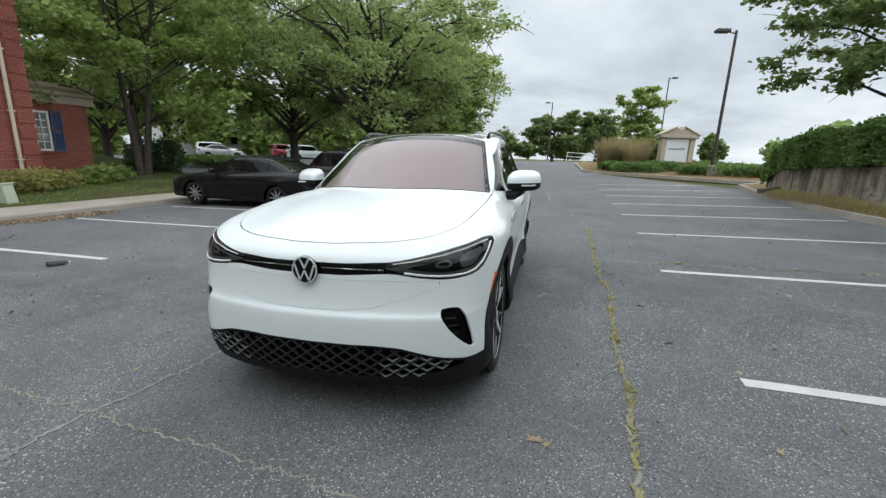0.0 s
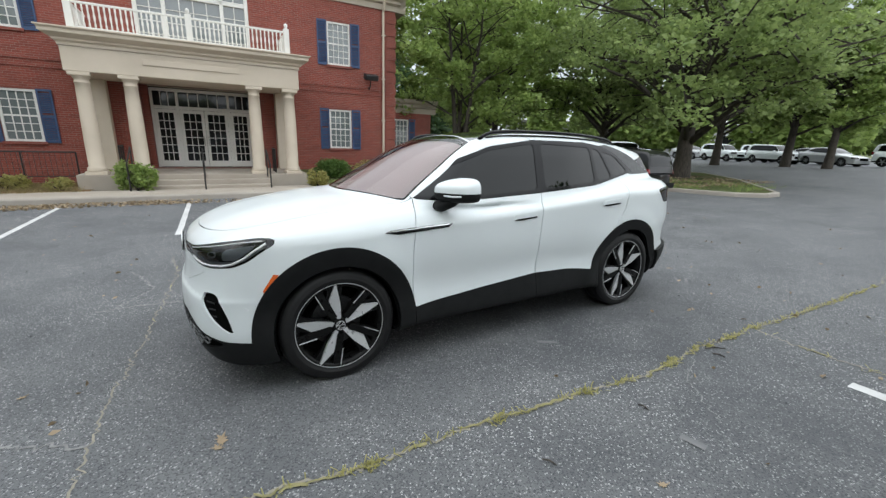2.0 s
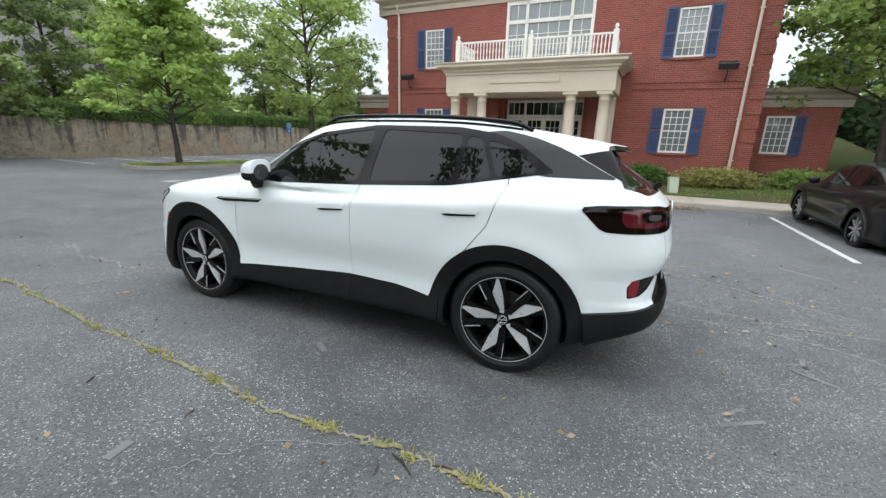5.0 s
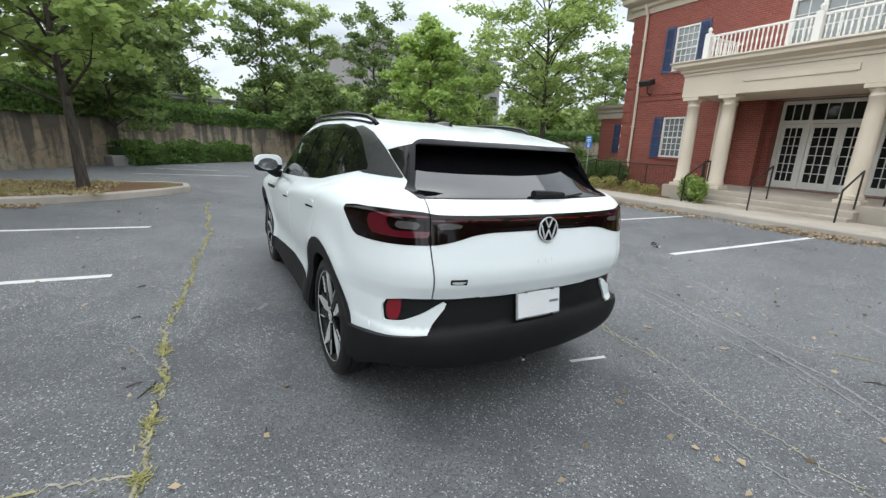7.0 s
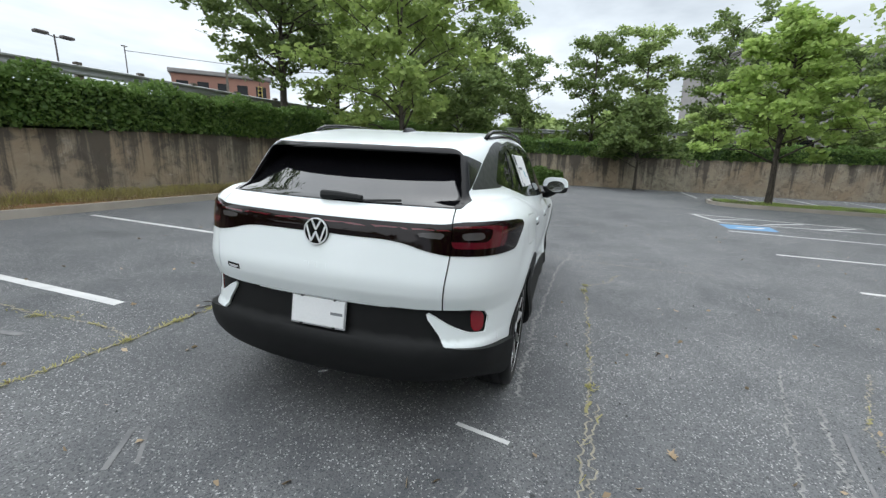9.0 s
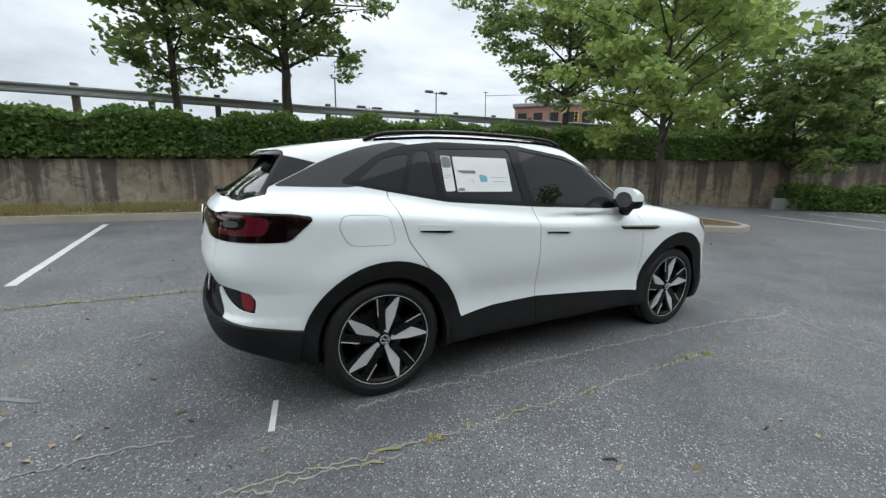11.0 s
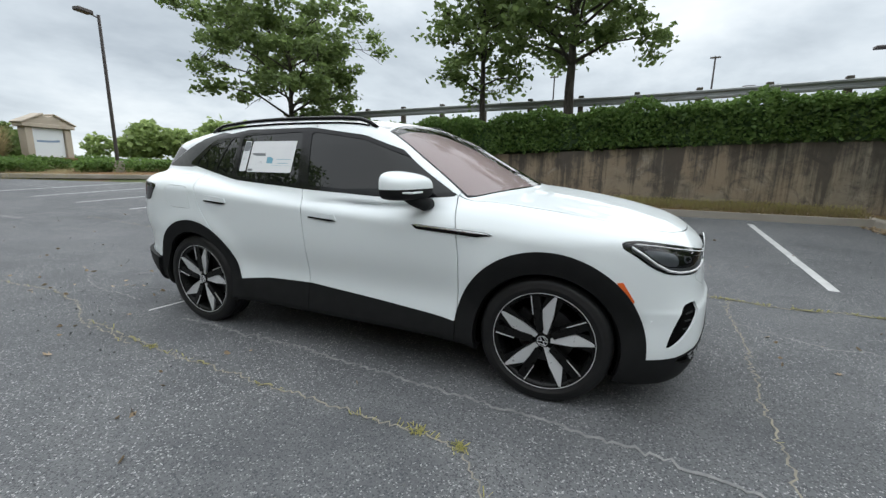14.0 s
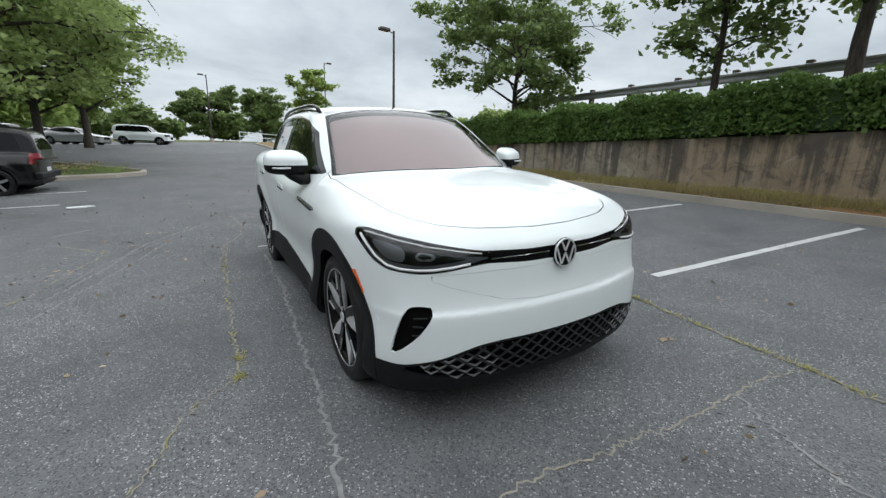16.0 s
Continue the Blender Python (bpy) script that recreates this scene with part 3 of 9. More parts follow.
# islands in the lot
ISLE_A = [(8.6, -6.42), (4.9, -6.46), (4.1, -6.72), (3.2, -7.25), (2.4, -8.0), (2.0, -8.6), (2.05, -9.2), (2.6, -9.6), (8.6, -9.8)]
kerb(ISLE_A, name="kerb_island")
setting("island_bed", drape([(8.7, -6.5), (4.92, -6.54), (4.15, -6.79), (3.26, -7.32), (2.48, -8.06), (2.09, -8.63), (2.13, -9.15), (2.63, -9.52), (8.7, -9.72)], 0.13, 1.0), MULCH, "island covered with dry leaves and grass tufts", "planting bed")
ISLE_B = [(-14.5, -15.9), (-8.0, -15.9), (-7.4, -16.2), (-7.2, -16.8), (-7.4, -17.9), (-8.0, -18.2), (-14.5, -18.2)]
kerb(ISLE_B, name="kerb_island")
setting("island_bed", drape([(-14.5, -15.96), (-8.0, -15.96), (-7.45, -16.25), (-7.26, -16.8), (-7.45, -17.85), (-8.0, -18.14), (-14.5, -18.14)], 0.13, 1.0), GRASS, "grassy island with a kerb", "planting bed")
ISLE_O = [(-14.5, 14.2), (-5.4, 14.0), (-4.0, 14.2), (-3.3, 14.8), (-3.3, 15.6), (-4.4, 17.2), (-7.0, 20.8), (-10, 23.5), (-14.5, 24.5)]
kerb(ISLE_O, name="kerb_island", closed=True)
setting("island_bed", drape([(x * 0.99 - 0.08, (y - 18) * 0.985 + 18) for x, y in ISLE_O], 0.14, 1.5), GRASS, "grassy island under the big tree", "planting bed")
ISLE_N = [(3.3, 26.6), (3.6, 25.6), (4.6, 25.0), (9.0, 20.5), (11.5, 18.5), (40, 18.5), (40, 46), (4.4, 46), (3.4, 40)]
kerb(ISLE_N, name="kerb_island", closed=True)
setting("island_bed", drape([(3.45, 26.7), (3.7, 25.75), (4.65, 25.12), (9.05, 20.6), (11.5, 18.62), (40, 18.62), (40, 45.9), (4.5, 45.9), (3.5, 39.9)], 0.14, 1.5), DRY_GRASS, "dry planted island with a sign", "planting bed")

# strip between lot and retaining wall
EDGE = [(7.9, -6.7), (7.9, 7.0), (8.15, 10.5), (8.6, 13.5), (9.3, 17.0), (11.0, 18.6)]
kerb(EDGE, name="kerb_wall")
setting("verge", drape([(7.95, -9.2), (7.95, 7.0), (8.2, 10.5), (8.65, 13.5), (9.4, 17.0), (11.4, 18.7), (WX + 4, 18.7), (WX + 0.3, 10), (WX + 0.3, -9.2)], 0.14, 1.0), DRY_GRASS, "dry grass and red clay verge at the wall's foot", "verge")

# retaining walls with the bank above them
WALL_LINE = [(WX + 0.6, 15.2), (WX, 13.0), (WX, 4.0), (WX, -3.0), (8.75, -7.0), (8.1, -11.0), (6.7, -15.0), (4.2, -18.8), (1.0, -22.0), (-2.0, -24.2), (-6.0, -25.2), (-20, -25.6), (-60, -26.5)]


def wall_run(line):
    out, s = [], 0.0
    for a, b in zip(line, line[1:]):
        L = math.hypot(b[0] - a[0], b[1] - a[1])
        n = max(1, int(L / 1.5))
        for i in range(n):
            t = i / n
            out.append((a[0] + (b[0] - a[0]) * t, a[1] + (b[1] - a[1]) * t, s + L * t))
        s += L
    out.append((*line[-1], s))
    return out


def wall_strip(run, off0, off1, z0, z1):
    """A wall with thickness from off0 to off1 behind its line; z0 and z1 give foot and top."""
    V, F = [], []
    for k, (x, y, s) in enumerate(run):
        q, o = run[min(k + 1, len(run) - 1)], run[max(k - 1, 0)]
        dx, dy = q[0] - o[0], q[1] - o[1]
        L = math.hypot(dx, dy)
        nx, ny = -dy / L, dx / L
        for d, z in ((off0, z0(x, y, s)), (off0, z1(x, y, s)), (off1, z1(x, y, s)), (off1, z0(x, y, s))):
            V.append((x + nx * d, y + ny * d, z))
    for k in range(len(run) - 1):
        a, b = 4 * k, 4 * k + 4
        F += [(a, a + 1, b + 1, b), (a + 1, a + 2, b + 2, b + 1), (a + 2, a + 3, b + 3, b + 2)]
    F += [(0, 3, 2, 1), tuple(4 * (len(run) - 1) + i for i in range(4))]
    return V, F


RUN = wall_run(WALL_LINE)


def wall_foot(x, y, s):
    return gz(x, y) - 0.2


def wall_head(x, y, s):
    return TOPZ(s)


# wall top along its run (true height)
TOPZ = spline([(0, 0.75), (2.3, 1.38), (4.3, 1.49), (13.8, 1.78), (17.3, 1.93), (21, 2.04), (30, 2.1), (45, 1.85), (58, 1.6), (110, 1.5)])
setting("retaining_wall", wall_strip(RUN, 0.0, 0.35, wall_foot, wall_head), RETAIN, "stained concrete retaining wall with dark streaks", "retaining wall")


def bank_strip(run, rows):
    V, F = [], []
    for k, (x, y, s) in enumerate(run):
        q, o = run[min(k + 1, len(run) - 1)], run[max(k - 1, 0)]
        dx, dy = q[0] - o[0], q[1] - o[1]
        L = math.hypot(dx, dy)
        for d, dz in rows:
            V.append((x - dy / L * d, y + dx / L * d, TOPZ(s) + dz))
    c = len(rows)
    for k in range(len(run) - 1):
        for i in range(c - 1):
            F.append((k * c + i, k * c + i + 1, (k + 1) * c + i + 1, (k + 1) * c + i))
    return V, F


setting("bank", bank_strip(RUN, [(0.34, -0.06), (1.2, 0.0), (3.0, 0.7), (4.0, 1.12), (5.2, 1.2)]), GRASS, "grassy bank behind the retaining wall", "bank", True)
setting("upper_road", bank_strip(RUN[:34], [(5.1, 1.22), (7, 1.3), (18, 1.5), (60, 1.6)]), ASPHALT, "raised roadway behind the guardrail", "road", True)

# ---------------------------------------------------------------- the brick building
FX = -14.6          # its front wall
YC = -1.5           # its middle
BASE = -0.55
# the front is turned a little against the lot's lines
SITE = Matrix.Translation((-15.25, -1.73, -0.07)) @ pose(0, 0, 0, 0, 0, -1.5) @ Matrix.Diagonal((1.042, 1.042, 1.036, 1)) @ Matrix.Translation((14.6, 1.5, 0))
building = thing("brick_building", "two-storey red brick building with navy shutters and a columned cream portico", "building", at=SITE)


def wall_with_openings(x0, x1, y0, y1, z0, z1, holes):
    """A wall in the yz plane with rectangular openings (y0, y1, z0, z1) right through it."""
    ys = sorted({y0, y1, *[h[0] for h in holes], *[h[1] for h in holes]})
    zs = sorted({z0, z1, *[h[2] for h in holes], *[h[3] for h in holes]})
    def solid(i, j):
        cy, cz = (ys[i] + ys[i + 1]) / 2, (zs[j] + zs[j + 1]) / 2
        return not any(h[0] < cy < h[1] and h[2] < cz < h[3] for h in holes)
    V, F, at = [], [], {}
    def v(x, y, z):
        k = (x, round(y, 5), round(z, 5))
        if k not in at:
            at[k] = len(V)
            V.append((x, y, z))
        return at[k]
    ny, nz = len(ys) - 1, len(zs) - 1
    for i in range(ny):
        for j in range(nz):
            if not solid(i, j):
                continue
            a, b, c, d = ys[i], ys[i + 1], zs[j], zs[j + 1]
            F.append((v(x1, a, c), v(x1, b, c), v(x1, b, d), v(x1, a, d)))
            F.append((v(x0, a, c), v(x0, a, d), v(x0, b, d), v(x0, b, c)))
            if i == 0 or not solid(i - 1, j):
                F.append((v(x0, a, c), v(x1, a, c), v(x1, a, d), v(x0, a, d)))
            if i == ny - 1 or not solid(i + 1, j):
                F.append((v(x1, b, c), v(x0, b, c), v(x0, b, d), v(x1, b, d)))
            if j == 0 or not solid(i, j - 1):
                F.append((v(x0, a, c), v(x0, b, c), v(x1, b, c), v(x1, a, c)))
            if j == nz - 1 or not solid(i, j + 1):
                F.append((v(x0, a, d), v(x1, a, d), v(x1, b, d), v(x0, b, d)))
    return V, F


WIN = [(-4.94, 1.0, 2.56), (4.94, 1.0, 2.56), (-4.94, 4.27, 5.85), (4.94, 4.27, 5.85)]
HW = 0.46
holes = [(YC + c - HW, YC + c + HW, a, b) for c, a, b in WIN]
holes.append((-3.35, 0.30, 0.17, 2.98))
holes.append((-3.2, 0.2, 4.06, 6.6))
part("wall", wall_with_openings(FX - 0.35, FX, YC - 7.37, YC + 7.37, BASE, 6.62, holes), BRICK, building)
for s in (-1, 1):
    y = YC + s * 7.37
    part("wall", box(FX - 12, min(y, y - s * 0.35), BASE, FX - 0.352, max(y, y - s * 0.35), 6.62), BRICK, building)
part("wall", box(FX - 12.35, YC - 7.37, BASE, FX - 12.001, YC + 7.37, 6.62), BRICK, building)

# raised brick quoins at the corners, a band between the storeys, a water table
for s in (-1, 1):
    for k in range(15):
        z = BASE + 0.1 + k * 0.47
        if z + 0.33 < 6.6:
            y = YC + s * 7.37
            part("quoin", box(FX - 0.5, min(y + s * 0.025, y - s * 0.42), z, FX + 0.025, max(y + s * 0.025, y - s * 0.42), z + 0.33, 0.006), BRICK, building)
for y0, y1 in ((YC - 6.93, -4.85), (1.45, YC + 6.93)):
    part("brick_band", box(FX - 0.05, y0, 3.22, FX + 0.03, y1, 3.30, 0.006), BRICK, building)
    part("brick_band", box(FX - 0.05, y0, 3.44, FX + 0.03, y1, 3.56, 0.006), BRICK, building)
    part("water_table", box(FX - 0.05, y0, BASE, FX + 0.05, y1, 0.42, 0.01), BRICK, building)


def cornice(prof, y0, y1, x, name, parent, mat, returns=0.0):
    """A moulding along y in front of x from (out, z) steps."""
    V, F = [], []
    P = [(0.0, prof[0][1])] + prof + [(0.0, prof[-1][1])]
    for y, s in ((y0, -1), (y1, 1)):
        for o, z in P:
            V.append((x + o, y + s * o * returns, z))
    n = len(P)
    F += [(i, i + 1, n + i + 1, n + i) for i in range(n - 1)]
    F += [tuple(range(n - 1, -1, -1)), tuple(range(n, 2 * n))]
    part(name, (V, F), mat, parent)


EAVE = [(0.05, 6.60), (0.05, 6.80), (0.16, 6.86), (0.16, 6.96), (0.34, 7.06), (0.40, 7.12), (0.40, 7.26), (0.46, 7.32), (0.46, 7.38)]
cornice(EAVE, YC - 7.4, YC + 7.4, FX, "cornice", building, STONE_TAN, 1.0)
for s in (-1, 1):
    part("cornice", box(FX - 12.6, min(YC + s * 7.3, YC + s * 7.83), 6.6, FX, max(YC + s * 7.3, YC + s * 7.83), 7.3), STONE_TAN, building)
    part("fascia", box(FX - 12.6, min(YC + s * 7.3, YC + s * 7.83), 7.3, FX + 0.4, max(YC + s * 7.3, YC + s * 7.83), 7.39), STONE_TAN, building)
zr, e = 7.39, 0.5
part("roof", ([(FX + e, YC - 7.37 - e, zr), (FX + e, YC + 7.37 + e, zr), (FX - 12.8, YC + 7.37 + e, zr), (FX - 12.8, YC - 7.37 - e, zr), (FX - 6.2, YC - 2.6, 9.6), (FX - 6.2, YC + 2.6, 9.6)],
     [(0, 1, 5, 4), (1, 2, 5), (2, 3, 4, 5), (3, 0, 4), (3, 2, 1, 0)]), ROOF_DARK, building, "dark hipped roof")


def framed(name, bars, mat, parent, label=""):
    """A frame: its first member is the part, the others are pieces of it."""
    w = part(name, bars[0], mat, parent, label)
    for b in bars[1:]:
        part("frame_member", b, mat, w)
    return w


def glazing(bars, parent):
    for b in bars:
        part("glazing_bar", b, WHITE_TRIM, parent)


def sash_window(parent, x, yc, z0, z1, hw, cols, rows, sill=True, glass=None, depth=0.1):
    """A white sash window set back in its opening: casing, meeting rail, glazing bars and panes."""
    w = framed("window", (
        box(x - depth, yc - hw, z0, x - depth + 0.09, yc - hw + 0.07, z1, 0.006),
        box(x - depth, yc + hw - 0.07, z0, x - depth + 0.09, yc + hw, z1, 0.006),
        box(x - depth, yc - hw + 0.07, z1 - 0.07, x - depth + 0.09, yc + hw - 0.07, z1, 0.006),
        box(x - depth, yc - hw + 0.07, z0, x - depth + 0.09, yc + hw - 0.07, z0 + 0.07, 0.006)), WHITE_TRIM, parent)
    a, b, c, d = yc - hw + 0.07, yc + hw - 0.07, z0 + 0.07, z1 - 0.07
    bars = []
    for i in range(1, cols):
        y = a + (b - a) * i / cols
        bars.append(box(x - depth + 0.035, y - 0.013, c, x - depth + 0.062, y + 0.013, d))
    for j in range(1, rows):
        z = c + (d - c) * j / rows
        t = 0.026 if 2 * j == rows else 0.013
        bars.append(box(x - depth + 0.033, a, z - t, x - depth + 0.060, b, z + t))
    glazing(bars, w)
    part("pane", box(x - depth + 0.02, a, c, x - depth + 0.032, b, d), glass or WINDOW_GLASS, w)
    if sill:
        part("sill", box(x - depth, yc - hw - 0.06, z0 - 0.09, x + 0.06, yc + hw + 0.06, z0 - 0.002, 0.008), BRICK, w)
    return w


def shutter(parent, x, y0, y1, z0, z1):
    """A louvred shutter: stiles, rails and tilted slats."""
    sh = part("shutter", join(
        box(x, y0, z0, x + 0.045, y0 + 0.05, z1, 0.004), box(x, y1 - 0.05, z0, x + 0.045, y1, z1, 0.004),
        box(x, y0 + 0.05, z0, x + 0.045, y1 - 0.05, z0 + 0.08), box(x, y0 + 0.05, z1 - 0.07, x + 0.045, y1 - 0.05, z1),
        box(x, y0 + 0.05, (z0 + z1) / 2 - 0.04, x + 0.045, y1 - 0.05, (z0 + z1) / 2 + 0.04)), SHUTTER_BLUE, parent)
    slats = []
    n = int((z1 - z0 - 0.15) / 0.055)
    for k in range(n):
        z = z0 + 0.085 + k * 0.055
        if abs(z - (z0 + z1) / 2) > 0.055:
            slats.append(([(x + 0.006, y0 + 0.05, z + 0.035), (x + 0.038, y0 + 0.05, z), (x + 0.038, y1 - 0.05, z), (x + 0.006, y1 - 0.05, z + 0.035),
                           (x + 0.006, y0 + 0.05, z + 0.047), (x + 0.038, y0 + 0.05, z + 0.012), (x + 0.038, y1 - 0.05, z + 0.012), (x + 0.006, y1 - 0.05, z + 0.047)],
                          [(0, 3, 2, 1), (4, 5, 6, 7), (1, 2, 6, 5), (0, 4, 7, 3)]))
    part("slats", join(*slats), SHUTTER_BLUE, sh)["kind"] = "stuff"


for c, z0, z1 in WIN:
    sash_window(building, FX, YC + c, z0, z1, HW, 4, 6)
    for s in (-1, 1):
        y = YC + c + s * (HW + 0.20)
        shutter(building, FX + 0.004, y - 0.185, y + 0.185, z0 - 0.03, z1 + 0.03)
    part("lintel", box(FX - 0.02, YC + c - HW - 0.1, z1 + 0.034, FX + 0.012, YC + c + HW + 0.1, z1 + 0.24), BRICK, building)

# tall triple window over the balcony
big = framed("window", (*[box(FX - 0.10, y - 0.06, 4.06, FX + 0.02, y + 0.06, 6.6, 0.008) for y in (-3.14, -2.36, -0.64, 0.14)],
           box(FX - 0.10, -3.08, 6.46, FX + 0.02, 0.08, 6.6, 0.008), box(FX - 0.10, -3.08, 5.78, FX + 0.02, 0.08, 5.92, 0.008), box(FX - 0.10, -3.08, 4.06, FX + 0.02, 0.08, 4.2, 0.008)), WHITE_TRIM, building, "tall white triple window")
for y0, y1, n in ((-3.08, -2.42, 2), (-2.30, -0.70, 4), (-0.58, 0.08, 2)):
    for z0, z1, r in ((4.2, 5.78, 4), (5.92, 6.46, 1)):
        part("pane", box(FX - 0.07, y0, z0, FX - 0.058, y1, z1), WINDOW_GLASS, big)
        glazing([*[box(FX - 0.056, y0 + (y1 - y0) * i / n - 0.014, z0, FX - 0.03, y0 + (y1 - y0) * i / n + 0.014, z1) for i in range(1, n)],
                                  *[box(FX - 0.056, y0, z0 + (z1 - z0) * j / r - 0.012, FX - 0.032, y1, z0 + (z1 - z0) * j / r + 0.012) for j in range(1, r)]], big)

# recessed entrance
DX = FX - 0.75
for y0, y1 in ((-3.35, -3.16), (0.11, 0.30)):
    part("entrance_wall", box(DX - 0.1, y0, 0.17, FX - 0.352, y1, 2.98), BRICK, building)
part("entrance_ceiling", box(DX - 0.3, -3.35, 2.985, FX - 0.352, 0.30, 3.1), STUCCO, building)
part("entrance_back", box(DX - 0.25, -3.35, 0.17, DX - 0.15, 0.30, 2.98), INTERIOR, building)
frame_bits = [box(DX - 0.06, y - 0.045, 0.17, DX + 0.06, y + 0.045, 2.93, 0.006) for y in (-3.12, -2.35, -0.70, 0.07)]
frame_bits += [box(DX - 0.06, -3.12, z, DX + 0.06, 0.07, z + 0.11, 0.006) for z in (2.24, 2.84)]
door_frame = framed("door_frame", frame_bits, WHITE_TRIM, building, "white entrance frame")
for y0, y1, n in ((-3.075, -2.395, 3), (-2.305, -0.745, 5), (-0.655, 0.025, 3)):
    part("transom_pane", box(DX - 0.02, y0, 2.35, DX - 0.01, y1, 2.84), DOOR_GLASS, door_frame)
    glazing([box(DX - 0.012, y0 + (y1 - y0) * i / n - 0.012, 2.35, DX + 0.015, y0 + (y1 - y0) * i / n + 0.012, 2.84) for i in range(1, n)], door_frame)


def glazed_leaf(parent, name, y0, y1, z0, z1, cols, rows, handle=None):
    d = part(name, join(box(DX - 0.03, y0, z0, DX + 0.025, y0 + 0.10, z1, 0.005), box(DX - 0.03, y1 - 0.10, z0, DX + 0.025, y1, z1, 0.005),
                        box(DX - 0.03, y0 + 0.10, z0, DX + 0.025, y1 - 0.10, z0 + 0.22), box(DX - 0.03, y0 + 0.10, z1 - 0.12, DX + 0.025, y1 - 0.10, z1)), WHITE_TRIM, parent)
    a, b, c, e2 = y0 + 0.10, y1 - 0.10, z0 + 0.22, z1 - 0.12
    glazing([*[box(DX - 0.005, a + (b - a) * i / cols - 0.011, c, DX + 0.018, a + (b - a) * i / cols + 0.011, e2) for i in range(1, cols)],
                              *[box(DX - 0.004, a, c + (e2 - c) * j / rows - 0.011, DX + 0.016, b, c + (e2 - c) * j / rows + 0.011) for j in range(1, rows)]], d)
    part("pane", box(DX - 0.015, a, c, DX - 0.006, b, e2), DOOR_GLASS, d)
    if handle is not None:
        part("handle", tube([(DX + 0.03, handle, 0.95), (DX + 0.07, handle, 1.0), (DX + 0.07, handle, 1.25), (DX + 0.03, handle, 1.3)], 0.012), CHROME, d)


glazed_leaf(building, "side_light", -3.07, -2.40, 0.18, 2.23, 3, 6)
glazed_leaf(building, "side_light", -0.65, 0.02, 0.18, 2.23, 3, 6)
glazed_leaf(building, "entrance_door", -2.30, -1.53, 0.18, 2.23, 3, 6, -1.60)
glazed_leaf(building, "entrance_door", -1.52, -0.75, 0.18, 2.23, 3, 6, -1.45)

# portico: platform, steps, columns, entablature, balcony
PX = -12.45
PY = -1.65
part("platform", box(FX - 0.75, PY - 3.2, BASE, PX + 0.30, PY + 3.2, 0.165, 0.012), SIDEWALK, building)
for k in range(3):
    part("step", box(PX + 0.302 + 0.30 * k, PY - 1.95, BASE, PX + 0.60 + 0.30 * k, PY + 1.95, 0.165 - 0.14 * (k + 1), 0.012), SIDEWALK, building)
COL = [(0.205, 0.0), (0.205, 0.10), (0.245, 0.10), (0.245, 0.14), (0.225, 0.16), (0.245, 0.19), (0.215, 0.215), (0.195, 0.24), (0.197, 0.9), (0.190, 1.5), (0.178, 2.1), (0.168, 2.52),
       (0.185, 2.53), (0.185, 2.56), (0.168, 2.57), (0.168, 2.64), (0.215, 2.69), (0.225, 2.72), (0.225, 2.73)]
for dy in (-2.74, -1.64, 1.64, 2.74):
    col = part("column", moved(lathe(COL, 28), pose(PX, PY + dy, 0.165)), STUCCO, building, smooth=True)
    part("plinth", box(PX - 0.26, PY + dy - 0.26, 0.166, PX + 0.26, PY + dy + 0.26, 0.262, 0.012), STUCCO, col)
    part("capital", box(PX - 0.25, PY + dy - 0.25, 2.88, PX + 0.25, PY + dy + 0.25, 2.982, 0.012), STUCCO, col)
for dy in (-2.74, 2.74):
    part("pilaster", box(FX + 0.002, PY + dy - 0.22, 0.17, FX + 0.38, PY + dy + 0.22, 2.98, 0.015), STUCCO, building)
part("entablature", box(FX + 0.003, PY - 3.05, 2.985, PX + 0.24, PY + 3.05, 3.62, 0.012), STUCCO, building)
part("name_board", box(PX + 0.242, PY - 1.25, 3.30, PX + 0.275, PY + 1.25, 3.46, 0.006), STUCCO, building, "pale patch where lettering was removed")
PORT = [(0.03, 3.62), (0.03, 3.70), (0.10, 3.74), (0.10, 3.79), (0.24, 3.86), (0.30, 3.89), (0.30, 3.97), (0.36, 4.01), (0.36, 4.04)]
def ring_cornice(prof):
    V, F = [], []
    for o, z in prof:
        for x, y in ((FX + 0.003, PY - 3.05 - o), (PX + 0.24 + o, PY - 3.05 - o), (PX + 0.24 + o, PY + 3.05 + o), (FX + 0.003, PY + 3.05 + o)):
            V.append((x, y, z))
    for k in range(len(prof) - 1):
        F += [(4 * k + i, 4 * k + i + 1, 4 * k + 5 + i, 4 * k + 4 + i) for i in range(3)]
    n = 4 * (len(prof) - 1)
    F.append((n, n + 1, n + 2, n + 3))
    return V, F
part("portico_cornice", ring_cornice(PORT), STUCCO, building)
balcony = part("balcony_rail", join(*[box(min(a, c) - 0.03, min(b, d) - 0.03, z, max(a, c) + 0.03, max(b, d) + 0.03, z + 0.06, 0.008)
                                      for z in (4.16, 4.80) for a, b, c, d in ((-12.76, PY - 2.75, -12.76, PY + 2.75), (FX + 0.05, PY - 2.82, -12.85, PY - 2.82), (FX + 0.05, PY + 2.82, -12.85, PY + 2.82))]), WHITE_TRIM, building, "white balcony railing")
POST = [(-12.76, PY - 2.82), (-12.76, PY), (-12.76, PY + 2.82)]
